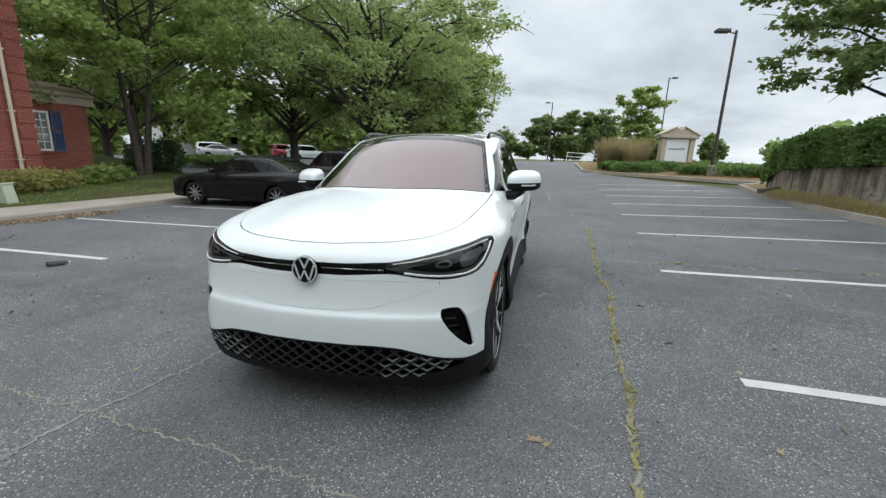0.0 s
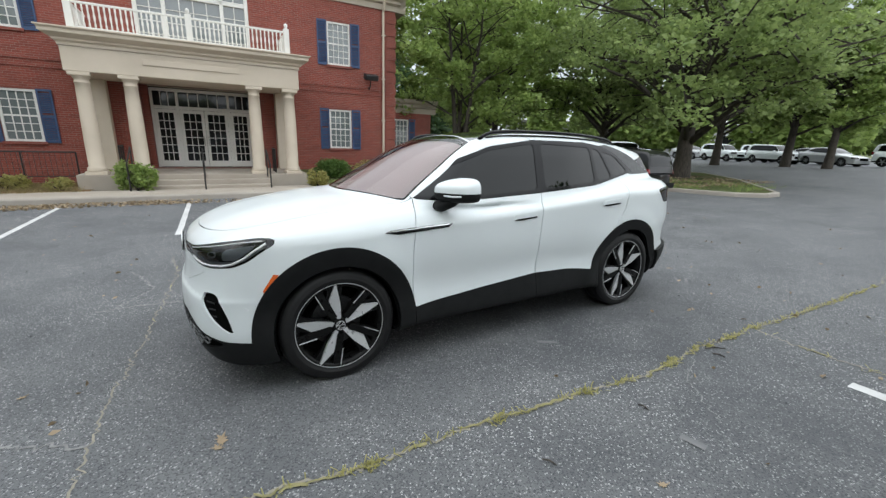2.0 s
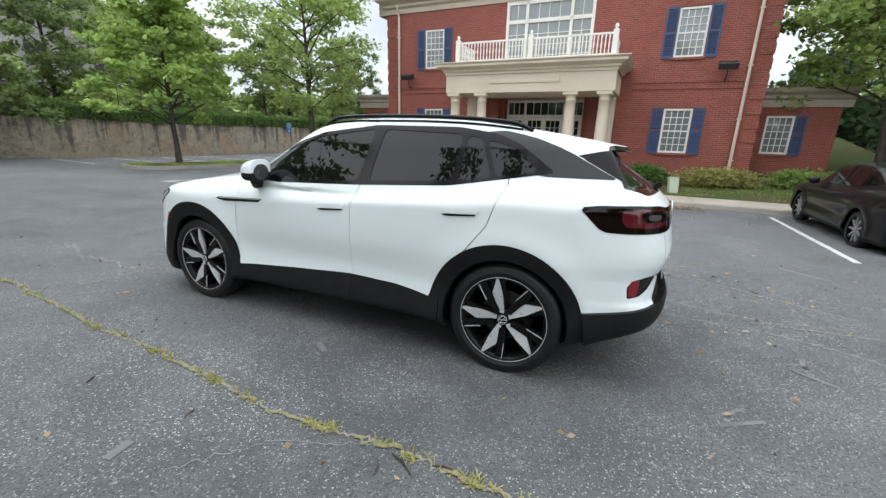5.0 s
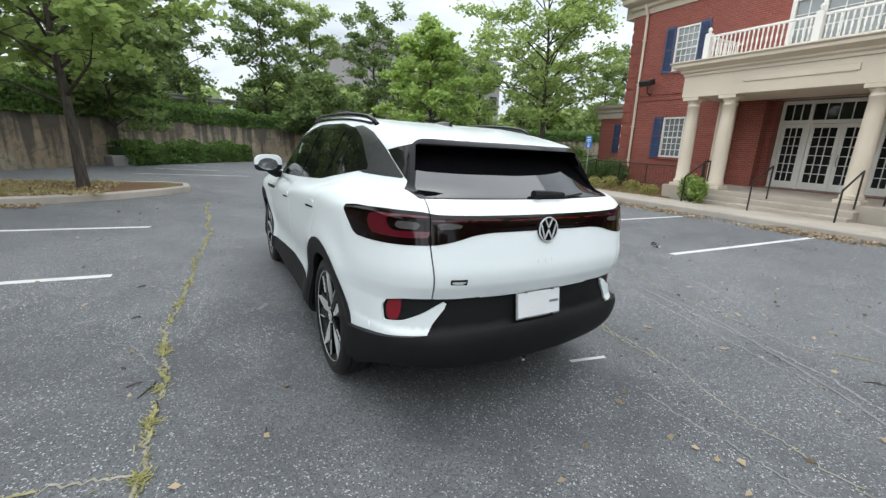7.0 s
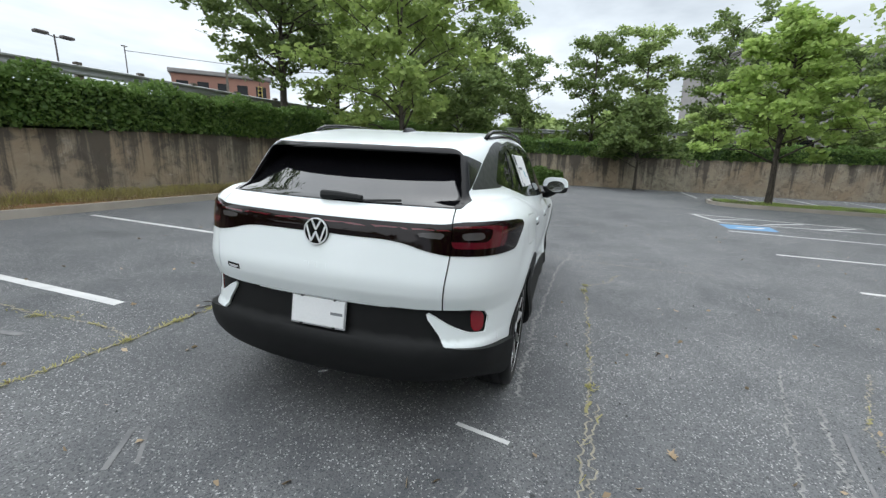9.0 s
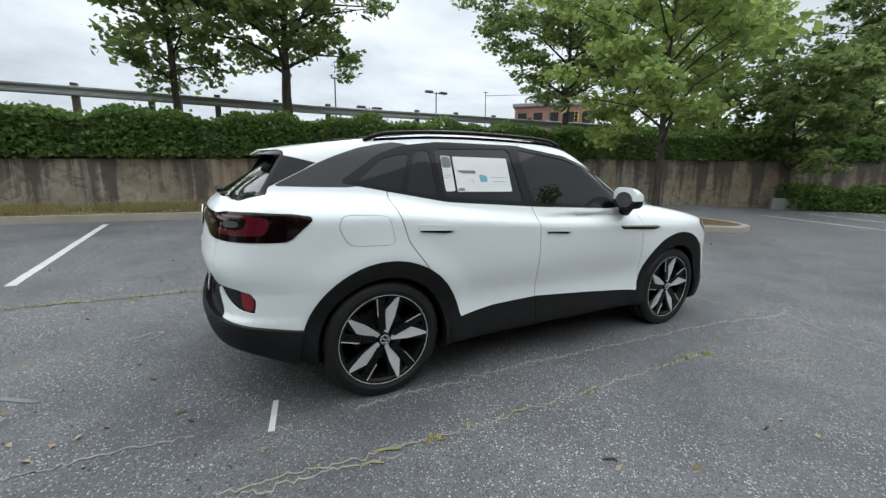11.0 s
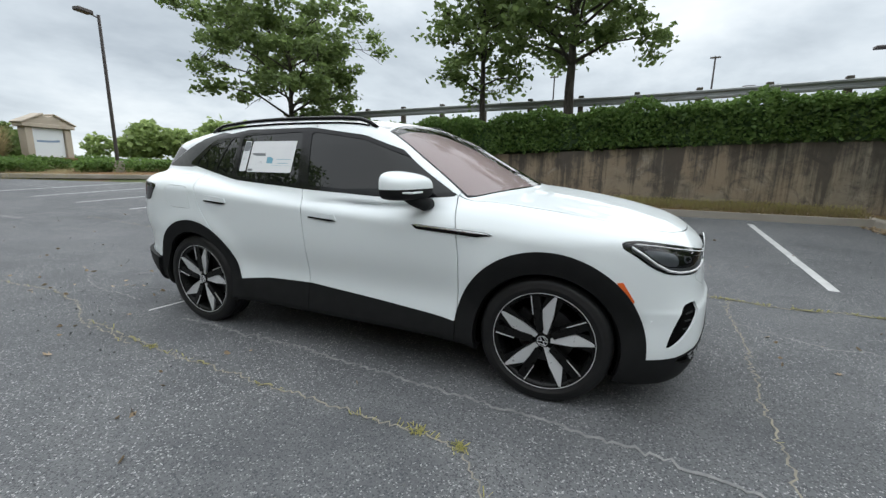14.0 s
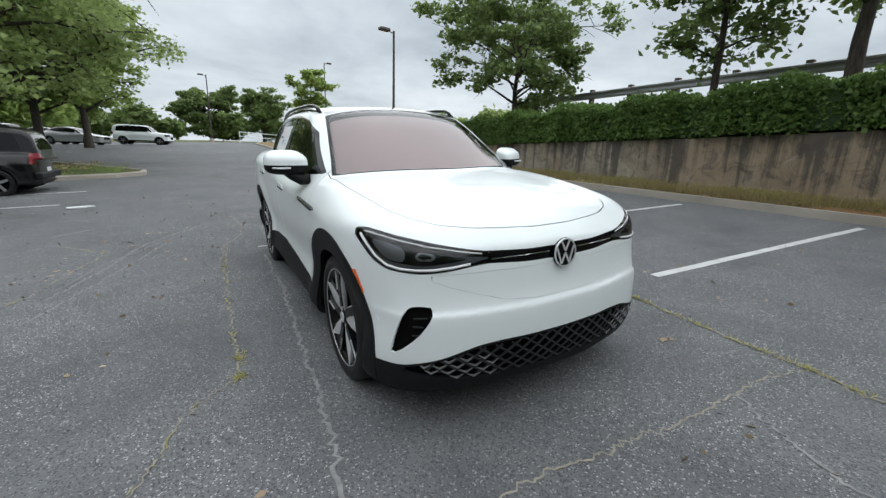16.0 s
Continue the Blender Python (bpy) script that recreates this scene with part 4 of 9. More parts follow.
for x, y in POST:
    p = part("newel", box(x - 0.085, y - 0.085, 4.03, x + 0.085, y + 0.085, 4.93, 0.01), WHITE_TRIM, balcony)
    part("finial", moved(lathe([(0.03, 0), (0.055, 0.02), (0.03, 0.05), (0.06, 0.09), (0.055, 0.14), (0.01, 0.18)], 12), pose(x, y, 4.93)), WHITE_TRIM, balcony, smooth=True)
spindle = lathe([(0.024, 0), (0.024, 0.10), (0.014, 0.13), (0.030, 0.28), (0.016, 0.42), (0.024, 0.47), (0.024, 0.58)], 8)
n = 44
for k in range(n):
    y = PY - 2.7 + 5.4 * (k + 0.5) / n
    if abs(y - PY) > 0.1:
        part("baluster", moved(spindle, pose(-12.76, y, 4.22)), WHITE_TRIM, balcony, smooth=True)
for s in (-1, 1):
    for k in range(12):
        part("baluster", moved(spindle, pose(FX + 0.15 + k * 0.135, PY + s * 2.82, 4.22)), WHITE_TRIM, balcony, smooth=True)

# single-storey wings set back at both ends
for s, length in ((-1, 2.6), (1, 2.6)):
    y0, y1 = sorted((YC + s * 7.372, YC + s * (7.37 + length)))
    wx = FX - 1.6
    yc = YC + s * (7.37 + 0.95)
    part("wing_wall", wall_with_openings(wx - 0.35, wx, y0, y1, BASE, 2.7, [(yc - 0.42, yc + 0.42, 1.05, 2.4)]), BRICK, building)
    part("wing_wall", box(wx - 6, min(YC + s * (7.37 + length), YC + s * (7.02 + length)), BASE, wx - 0.352, max(YC + s * (7.37 + length), YC + s * (7.02 + length)), 2.7), BRICK, building)
    sash_window(building, wx, yc, 1.05, 2.4, 0.42, 4, 5)
    yy = yc + s * 0.60
    shutter(building, wx + 0.004, yy - 0.17, yy + 0.17, 1.02, 2.43)
    if s < 0:
        cornice([(0.04, 2.7), (0.04, 2.95), (0.12, 3.0), (0.12, 3.1), (0.26, 3.2), (0.3, 3.34)], y0 - 0.25, y1, wx, "wing_cornice", building, STONE_TAN)
    else:
        cornice([(0.04, 2.7), (0.04, 2.95), (0.12, 3.0), (0.12, 3.1), (0.26, 3.2), (0.3, 3.34)], y0, y1 + 0.25, wx, "wing_cornice", building, STONE_TAN)
    ya, yb = sorted((y0 if s > 0 else y1, YC + s * (7.37 + length + 0.25)))
    part("wing_roof", box(wx - 6, ya, 2.71, wx, yb, 3.33), STONE_TAN, building)

# downspouts and wall lanterns
for y in (YC - 6.72, YC + 6.8):
    part("downspout", tube([(FX + 0.30, y, 6.9), (FX + 0.09, y, 6.5), (FX + 0.09, y, 0.0), (FX + 0.22, y, -0.3)], 0.05, 8), STUCCO, building)
    for z in (0.8, 2.2, 3.9, 5.6):
        part("pipe_strap", box(FX + 0.03, y - 0.075, z, FX + 0.15, y + 0.075, z + 0.04), STUCCO, building)
for y in (YC - 6.1, YC + 6.15):
    arm = part("wall_lamp", tube([(FX + 0.01, y, 3.55), (FX + 0.12, y, 3.45), (FX + 0.30, y, 3.55), (FX + 0.33, y, 3.80)], 0.022, 8), IRON, building, "dark floodlight on a curved bracket")
    part("lamp_head", moved(box(-0.16, -0.28, 0.0, 0.16, 0.28, 0.22, 0.03), pose(FX + 0.36, y, 3.80, 0, 18, 0)), IRON, arm)

import collections

# ---------------------------------------------------------------- car bodies from smooth solids


def smax(a, b, k):
    h = np.maximum(k - np.abs(a - b), 0) / k
    return np.maximum(a, b) + h * h * k * 0.25


def smin(a, b, k):
    return -smax(-a, -b, k)


def gradient(f, P, e=1e-3):
    g = np.empty_like(P)
    for i in range(3):
        d = np.zeros(3)
        d[i] = e
        g[:, i] = (f(P + d) - f(P - d)) / (2 * e)
    return g


def settle(f, P, steps=3):
    """Moves points onto the surface f = 0 and gives its normals there."""
    for _ in range(steps):
        g = gradient(f, P)
        P = P - g * (f(P) / np.maximum((g * g).sum(1), 0.05))[:, None]
    g = gradient(f, P)
    return P, g / np.maximum(np.linalg.norm(g, axis=1), 1e-9)[:, None]


def solid_half(f, hi, lo, h):
    """The surface f = 0 for x >= 0 as triangles on a net of cells h wide."""
    xs = np.arange(-h / 2, hi[0] + h, h)
    ys = np.arange(lo[1], hi[1] + h, h)
    zs = np.arange(lo[2], hi[2] + h, h)
    X, Y, Z = np.meshgrid(xs, ys, zs, indexing="ij")
    val = f(np.stack([X.ravel(), Y.ravel(), Z.ravel()], 1)).reshape(X.shape)
    ins = val < 0
    c = [ins[a:ins.shape[0] - 1 + a, b:ins.shape[1] - 1 + b, d:ins.shape[2] - 1 + d] for a in (0, 1) for b in (0, 1) for d in (0, 1)]
    tot = sum(q.astype(int) for q in c)
    act = (tot > 0) & (tot < 8)
    idx = -np.ones(act.shape, int)
    idx[act] = np.arange(act.sum())
    ci = np.argwhere(act)
    acc, cnt = np.zeros((len(ci), 3)), np.zeros(len(ci))
    origin = np.array([xs[0], ys[0], zs[0]])
    for ax in range(3):
        for p in (0, 1):
            for q in (0, 1):
                o1 = np.zeros(3, int)
                o1[(ax + 1) % 3], o1[(ax + 2) % 3] = p, q
                o2 = o1.copy()
                o2[ax] = 1
                a, b = ci + o1, ci + o2
                va, vb = val[tuple(a.T)], val[tuple(b.T)]
                m = (va < 0) != (vb < 0)
                t = np.where(m, va / np.where(va == vb, 1, va - vb), 0)
                pt = origin + (a + (b - a) * t[:, None]) * h
                acc[m] += pt[m]
                cnt[m] += 1
    P = acc / cnt[:, None]
    T = []
    for ax in range(3):
        u, v = (ax + 1) % 3, (ax + 2) % 3
        a = np.take(ins, range(ins.shape[ax] - 1), ax)
        b = np.take(ins, range(1, ins.shape[ax]), ax)
        e = np.argwhere(a != b)
        e = e[(e[:, u] > 0) & (e[:, v] > 0) & (e[:, u] < act.shape[u]) & (e[:, v] < act.shape[v])]
        flip = ins[tuple(e.T)]
        quad = []
        for du, dv in ((-1, -1), (0, -1), (0, 0), (-1, 0)):
            k = e.copy()
            k[:, u] += du
            k[:, v] += dv
            quad.append(idx[tuple(k.T)])
        Q = np.stack(quad, 1)
        Q[~flip] = Q[~flip][:, ::-1]
        T += [Q[:, [0, 1, 2]], Q[:, [0, 2, 3]]]
    T = np.concatenate(T)
    mid = ci[:, 0] == 0
    P[mid, 0] = 0
    P, N = settle(f, P)
    P[mid, 0] = 0
    N[mid, 0] = 0
    return P, T


class Skin:
    """Triangles of a surface that can be divided along the zero line of any function of place."""

    def __init__(self, f, P, T):
        self.f, self.P, self.T = f, P, T

    def cut(self, g):
        """Two skins: where g < 0, and the rest."""
        P, T = self.P, self.T
        s = g(P)
        s = np.where(np.abs(s) < 2e-4, 2e-4, s)
        neg = s[T] < 0
        k = neg.sum(1)
        mixed = T[(k > 0) & (k < 3)]
        inside, outside = [T[k == 3]], [T[k == 0]]
        if len(mixed):
            new_pts, key = [], {}
            ti, to = [], []
            base = len(P)

            def cross(a, b):
                e = (a, b) if a < b else (b, a)
                if e not in key:
                    t = s[e[0]] / (s[e[0]] - s[e[1]])
                    key[e] = base + len(new_pts)
                    new_pts.append(P[e[0]] + (P[e[1]] - P[e[0]]) * t)
                return key[e]

            for tri in mixed.tolist():
                n = [s[v] < 0 for v in tri]
                lone = n.index(True) if sum(n) == 1 else n.index(False)
                a, b, c = tri[lone], tri[(lone + 1) % 3], tri[(lone + 2) % 3]
                ab, ac = cross(a, b), cross(a, c)
                one, two = (ti, to) if sum(n) == 1 else (to, ti)
                one.append((a, ab, ac))
                two.append((ab, b, c))
                two.append((ab, c, ac))
            Q = np.array(new_pts)
            cen = np.abs(Q[:, 0]) < 1e-7
            Q, _ = settle(self.f, Q, 1)
            Q[cen, 0] = 0
            P = np.concatenate([P, Q])
            inside.append(np.array(ti))
            outside.append(np.array(to))
        return Skin(self.f, P, np.concatenate(inside)), Skin(self.f, P, np.concatenate(outside))

    def empty(self):
        return len(self.T) == 0

    def whole(self):
        """Both halves as one list of places and faces, joined at the middle."""
        used, T = np.unique(self.T, return_inverse=True)
        T = T.reshape(-1, 3)
        P = self.P[used]
        n = len(P)
        other = np.where(np.abs(P[:, 0]) < 1e-6, np.arange(n), np.arange(n) + n)
        V = P.tolist() + (P * np.array([-1, 1, 1])).tolist()
        return [tuple(v) for v in V], [tuple(t) for t in T.tolist()] + [tuple(other[list(t)[::-1]].tolist()) for t in T]

    def build(self, name, mat, parent, label="", lift=0.0, rim=0.012, side=0, rim_out=False):
        """Makes the part: side 0 gives both halves as one mesh, 1 or -1 one half alone. Its edges turn inwards by rim."""
        if self.empty():
            return None
        used, T = np.unique(self.T, return_inverse=True)
        T = T.reshape(-1, 3)
        P = self.P[used].copy()
        _, N = settle(self.f, P, 0)
        cen = np.abs(P[:, 0]) < 1e-7
        N[cen, 0] = 0
        N /= np.linalg.norm(N, axis=1)[:, None]
        P = P + N * lift
        e = np.concatenate([T[:, [0, 1]], T[:, [1, 2]], T[:, [2, 0]]])
        code = np.sort(e, 1)
        uniq, inv, cnt = np.unique(code, axis=0, return_inverse=True, return_counts=True)
        inv = inv.reshape(-1)
        border = e[cnt[inv] == 1]
        border = border[~(cen[border[:, 0]] & cen[border[:, 1]])]
        V, F, NN = [], [], []

        def half(sgn):
            o = len(V)
            S = np.array([sgn, 1, 1])
            pp, nn = P * S, N * S
            V.extend(pp.tolist())
            tri = T if sgn > 0 else T[:, ::-1]
            F.extend((tri + o).tolist())
            NN.extend(nn[tri.reshape(-1)].tolist())
            if rim:
                low = (P - N * rim) * S
                if np.any(cen):
                    low[cen, 0] = 0
                q = len(V)
                V.extend(low.tolist())
                for a, b in border.tolist():
                    quad = (b, a, a + q - o, b + q - o) if sgn > 0 else (a, b, b + q - o, a + q - o)
                    quad = [v + o for v in quad]
                    F.append(quad)
                    pv = [np.array(V[v]) for v in quad[:3]]
                    fn = np.cross(pv[1] - pv[0], pv[2] - pv[0])
                    fn = fn / (np.linalg.norm(fn) + 1e-12)
                    NN.extend([fn.tolist()] * 4)

        for sgn in ((1, -1) if side == 0 else (side,)):
            half(sgn)
        return mesh_object(name, V, F, mat, parent, label, normals=NN)


def poly_sdf(pts, round_by=0, grow=0.0):
    """Signed distance to a polygon; round_by: how often its corners are cut off."""
    q = [tuple(p) for p in pts]
    for _ in range(round_by):
        r = []
        for a, b in zip(q, q[1:] + q[:1]):
            L = math.hypot(b[0] - a[0], b[1] - a[1])
            k = min(0.25, 0.022 / L)
            r += [(a[0] * (1 - k) + b[0] * k, a[1] * (1 - k) + b[1] * k), (a[0] * k + b[0] * (1 - k), a[1] * k + b[1] * (1 - k))]
        q = r
    A = np.array(q)
    B = np.roll(A, -1, 0)

    def f(u, v):
        d = np.full(u.shape, 1e9)
        inside = np.zeros(u.shape, bool)
        for (ax, ay), (bx, by) in zip(A, B):
            ex, ey = bx - ax, by - ay
            t = np.clip(((u - ax) * ex + (v - ay) * ey) / (ex * ex + ey * ey + 1e-12), 0, 1)
            d = np.minimum(d, (u - ax - t * ex) ** 2 + (v - ay - t * ey) ** 2)
            c = (ay > v) != (by > v)
            with np.errstate(divide="ignore", invalid="ignore"):
                inside ^= c & (u < ex * (v - ay) / (ey if ey else 1e-12) + ax)
        d = np.sqrt(d)
        return np.where(inside, -d, d) - grow

    return f


# ---- the white crossover: its outer form
WB = 1.383                       # half the wheelbase
AXLE = 0.362
_crease = spline([(-2.3, 0.93), (-1.2, 0.945), (-0.63, 0.965), (0.26, 1.035), (1.2, 1.105), (1.8, 1.105), (2.4, 1.09)])
_nose = spline([(0.12, -2.05), (0.18, -2.15), (0.24, -2.20), (0.34, -2.235), (0.42, -2.245), (0.55, -2.243), (0.605, -2.238), (0.63, -2.222), (0.72, -2.203), (0.80, -2.195), (0.88, -2.178), (0.94, -2.13), (1.0, -2.06), (1.2, -1.8)])
_nose_plan = spline([(0, 0), (0.2, 0.006), (0.4, 0.035), (0.55, 0.066), (0.68, 0.112), (0.78, 0.186), (0.86, 0.31), (0.95, 0.62)])
_tail = spline([(0.12, 1.86), (0.22, 2.06), (0.30, 2.18), (0.40, 2.262), (0.48, 2.300), (0.525, 2.307), (0.55, 2.302), (0.58, 2.280), (0.70, 2.274), (0.745, 2.290), (0.80, 2.312), (0.85, 2.318), (0.93, 2.306), (1.0, 2.294), (1.06, 2.284), (1.12, 2.272), (1.155, 2.245), (1.19, 2.20), (1.3, 2.08)])
_tail_plan = spline([(0, 0), (0.2, 0.004), (0.4, 0.022), (0.55, 0.046), (0.68, 0.098), (0.78, 0.185), (0.86, 0.34), (0.95, 0.66)])
_deck = spline([(-2.35, 0.86), (-2.2, 0.925), (-2.05, 0.975), (-1.8, 1.043), (-1.5, 1.10), (-1.2, 1.138), (-1.0, 1.15), (-0.7, 1.135), (-0.3, 1.12), (0.3, 1.14), (0.95, 1.185), (1.5, 1.250), (1.9, 1.246), (2.1, 1.222), (2.25, 1.16), (2.4, 1.08)])
_top = spline([(-2.6, 0.2), (-1.45, 0.985), (-1.3, 1.065), (-1.15, 1.15), (-0.85, 1.315), (-0.53, 1.482), (-0.3, 1.565), (-0.1, 1.603), (0.2, 1.630), (0.5, 1.636), (0.9, 1.629), (1.3, 1.590), (1.7, 1.527), (2.0, 1.464), (2.4, 1.36)])
_chin_line = spline([(0, 0.464), (0.3, 0.465), (0.48, 0.455), (0.56, 0.436), (0.65, 0.410), (0.73, 0.390), (0.82, 0.366), (0.9, 0.356)])
_belt = spline([(-1.4, 0.60), (-1.2, 0.68), (-0.9, 0.775), (-0.5, 0.828), (0.0, 0.842), (0.6, 0.842), (1.0, 0.828), (1.5, 0.780), (1.9, 0.705), (2.2, 0.62), (2.5, 0.5)])


def body_form(P):
    a, y, z = np.abs(P[:, 0]), P[:, 1], P[:, 2]
    flare = 0.020 * (np.exp(-(((np.hypot(y - WB, z - AXLE) - 0.50) / 0.10) ** 2)) + np.exp(-(((np.hypot(y + WB, z - AXLE) - 0.50) / 0.10) ** 2)))
    plan = 0.085 * (np.maximum(-1.25 - y, 0) / 0.95) ** 2.2 + 0.11 * (np.maximum(y - 1.4, 0) / 0.95) ** 2
    haunch = 0.0 * y + 0.006 * np.exp(-(((y - 1.35) / 0.5) ** 2)) * np.exp(-(((z - 1.02) / 0.10) ** 2)) + 0.010 * np.exp(-(((y + 1.3) / 0.4) ** 2)) * np.exp(-(((z - 0.98) / 0.08) ** 2))
    dz = z - _crease(y)
    fall = smax(0.62 * dz, np.zeros_like(dz), 0.022) + 0.6 * np.maximum(dz - 0.05, 0) ** 2
    tuck = 0.034 * np.exp(-(((z - 0.54) / 0.16) ** 2)) + 3.2 * np.maximum(0.31 - z, 0) ** 2
    w = 0.914 - fall - tuck - plan + flare + haunch
    d = smax((a - w) * 0.95, _nose(z) + _nose_plan(a) - y, 0.06)
    d = smax(d, y - (_tail(z) - _tail_plan(a)), 0.06)
    deck = _deck(y) - 0.05 * (a / 0.8) ** 3 * (y < 5) - 0.012 * np.exp(-(((a - 0.55) / 0.16) ** 2)) * np.clip((-0.9 - y) * 2, 0, 1)
    d = smax(d, z - deck, 0.075)
    d = smax(d, 0.198 + 0.075 * np.clip((1.12 - np.abs(y)) / 0.2, 0, 1) - z, 0.04)
    d = smax(d, (0.27 + (y - 1.85) * (0.16 + 0.30 * (a / 0.80) ** 2.5) + 0.03 * (a / 0.80) ** 4 - z) * 0.85, 0.04)
    front = np.clip((0.25 - y) / 0.8, 0, 1)
    ye = y - 0.26 * (a / 0.76) ** 2.4 * front * front * (3 - 2 * front)
    g = smax(a - (_belt(y) - 0.43 * (z - 1.13) - 0.06 * np.maximum(z - 1.42, 0)), (z - (_top(ye) - 0.032 * (a / 0.6) ** 2 - 0.032 * np.clip(y / 1.1, 0, 1) * np.clip(2.3 - y, 0.25, 1) * np.clip(1 - (a / 0.6) ** 2, 0, 1))) * 0.9, 0.075)
    g = smax(g, (y - (2.215 - 0.76 * (z - 1.15) - 0.14 * (a / 0.6) ** 2.6)) * 0.8, 0.022)
    g = smax(g, 1.07 - z, 0.02)
    return smin(d, g, 0.03)


def col(f, i, j=None):
    """A function of two of the coordinates (|x|, y, z) as one of place."""
    pick = {"a": lambda P: np.abs(P[:, 0]), "y": lambda P: P[:, 1], "z": lambda P: P[:, 2],
            "s": lambda P: np.abs(P[:, 0]) + 0.9 * (P[:, 1] + 2.2), "r": lambda P: np.abs(P[:, 0]) - 0.9 * (P[:, 1] - 2.3)}
    return lambda P: f(pick[i](P), pick[j](P))


def both(*fs):
    return lambda P: np.max([f(P) for f in fs], 0)


def either(*fs):
    return lambda P: np.min([f(P) for f in fs], 0)


car = thing("crossover_car", "white electric crossover with black cladding and dark glass, parked on asphalt", "car", at=LOT)


def build_crossover():
    P, T = solid_half(body_form, (1.0, 2.45, 1.75), (0, -2.35, 0.1), 0.021)
    skin = Skin(body_form, P, T)
    shell = skin
    lateral = lambda P: 0.5 - np.abs(P[:, 0])
    arch = lambda P, r: np.minimum(np.hypot(P[:, 1] - WB, P[:, 2] - AXLE), np.hypot(P[:, 1] + WB, P[:, 2] - AXLE)) - r
    hole = both(lambda P: arch(P, 0.400), lateral)
    void, skin = skin.cut(hole)
    _, shell = shell.cut(both(lambda P: arch(P, 0.385), lateral))
    # rear window with its gloss black surround
    rg = both(lambda P: 2.203 - 0.76 * (P[:, 2] - 1.15) - 0.14 * (np.abs(P[:, 0]) / 0.6) ** 2.6 - P[:, 1], lambda P: 1.184 - P[:, 2], lambda P: P[:, 2] - 1.458,
              lambda P: np.abs(P[:, 0]) - (_belt(P[:, 1]) - 0.43 * (P[:, 2] - 1.13) - 0.06 * np.maximum(P[:, 2] - 1.42, 0)) - 0.012)
    rear, skin = skin.cut(rg)
    pane, surround = rear.cut(both(lambda P: np.abs(P[:, 0]) - (_belt(P[:, 1]) - 0.43 * (P[:, 2] - 1.13) - 0.06 * np.maximum(P[:, 2] - 1.42, 0)) + 0.022, lambda P: 1.190 - P[:, 2], lambda P: P[:, 2] - 1.432))
    # side windows
    dlo = col(poly_sdf([(1.60, 1.285), (0.95, 1.175), (0.27, 1.135), (-0.5, 1.105), (-1.02, 1.145), (-0.92, 1.195), (-0.52, 1.365), (-0.13, 1.492), (0.33, 1.55), (0.95, 1.545), (1.20, 1.51), (1.36, 1.45)], 1), "y", "z")
    flank = lambda P: _belt(P[:, 1]) - 0.43 * (P[:, 2] - 1.13) - 0.06 * np.maximum(P[:, 2] - 1.42, 0) - 0.035 - np.abs(P[:, 0])
    side, skin = skin.cut(both(dlo, lambda P: 0.45 - np.abs(P[:, 0]), flank))
    front_g, side = side.cut(both(col(poly_sdf([(0.257, 1.164), (-0.50, 1.125), (-0.93, 1.163), (-0.88, 1.195), (-0.52, 1.340), (-0.13, 1.464), (0.318, 1.521)], 1), "y", "z"), lateral))
    rear_g, side = side.cut(both(col(poly_sdf([(0.347, 1.169), (0.96, 1.205), (0.985, 1.499), (0.398, 1.521)], 1), "y", "z"), lateral))
    mid_g, side = side.cut(both(col(poly_sdf([(1.005, 1.208), (1.215, 1.238), (1.115, 1.478), (1.02, 1.494)], 1), "y", "z"), lateral))
    quarter_g, side = side.cut(both(col(poly_sdf([(1.245, 1.244), (1.50, 1.288), (1.33, 1.430), (1.150, 1.470)], 1), "y", "z"), lateral))
    # black pillar behind the side windows
    cp = both(col(poly_sdf([(1.15, 1.520), (1.25, 1.528), (1.36, 1.509), (1.466, 1.484), (1.60, 1.436), (1.686, 1.398), (1.80, 1.338), (1.945, 1.262), (1.75, 1.260), (1.55, 1.260), (1.40, 1.28), (1.2, 1.4)], 0), "y", "z"), lambda P: 0.42 - np.abs(P[:, 0]), flank)
    pillar, skin = skin.cut(cp)
    # gloss black fin between pillar and rear window, under the white spoiler's tip
    fin, skin = skin.cut(both(col(poly_sdf([(1.705, 1.392), (1.80, 1.414), (1.915, 1.436), (2.02, 1.36), (2.16, 1.19), (1.962, 1.256)], 0), "y", "z"), lambda P: 0.42 - np.abs(P[:, 0]), lambda P: 1.21 - P[:, 2]))
    # windscreen, roof glass
    ws = both(col(poly_sdf([(-0.7, -1.6), (0.5, -1.6), (0.82, -1.5), (0.775, -0.98), (0.745, -0.90), (0.70, -0.74), (0.635, -0.46), (0.59, -0.26), (0.3, -0.215), (-0.7, -0.20)], 0), "a", "y"),
              lambda P: (1.108 + 0.012 * np.abs(P[:, 0]) / 0.7) - P[:, 2] + 0.0)
    ws = both(ws, lambda P: -1.15 + 0.26 * (np.abs(P[:, 0]) / 0.74) ** 2 - P[:, 1])
    screen, skin = skin.cut(ws)
    clear, band = screen.cut(both(col(poly_sdf([(-0.8, -1.3), (0.78, -1.3), (0.757, -0.98), (0.728, -0.90), (0.683, -0.74), (0.618, -0.46), (0.572, -0.285), (0.3, -0.240), (-0.8, -0.225)], 1), "a", "y"), lambda P: 1.122 + 0.012 * np.abs(P[:, 0]) / 0.7 - P[:, 2], lambda P: -1.132 + 0.26 * (np.abs(P[:, 0]) / 0.74) ** 2 - P[:, 1]))
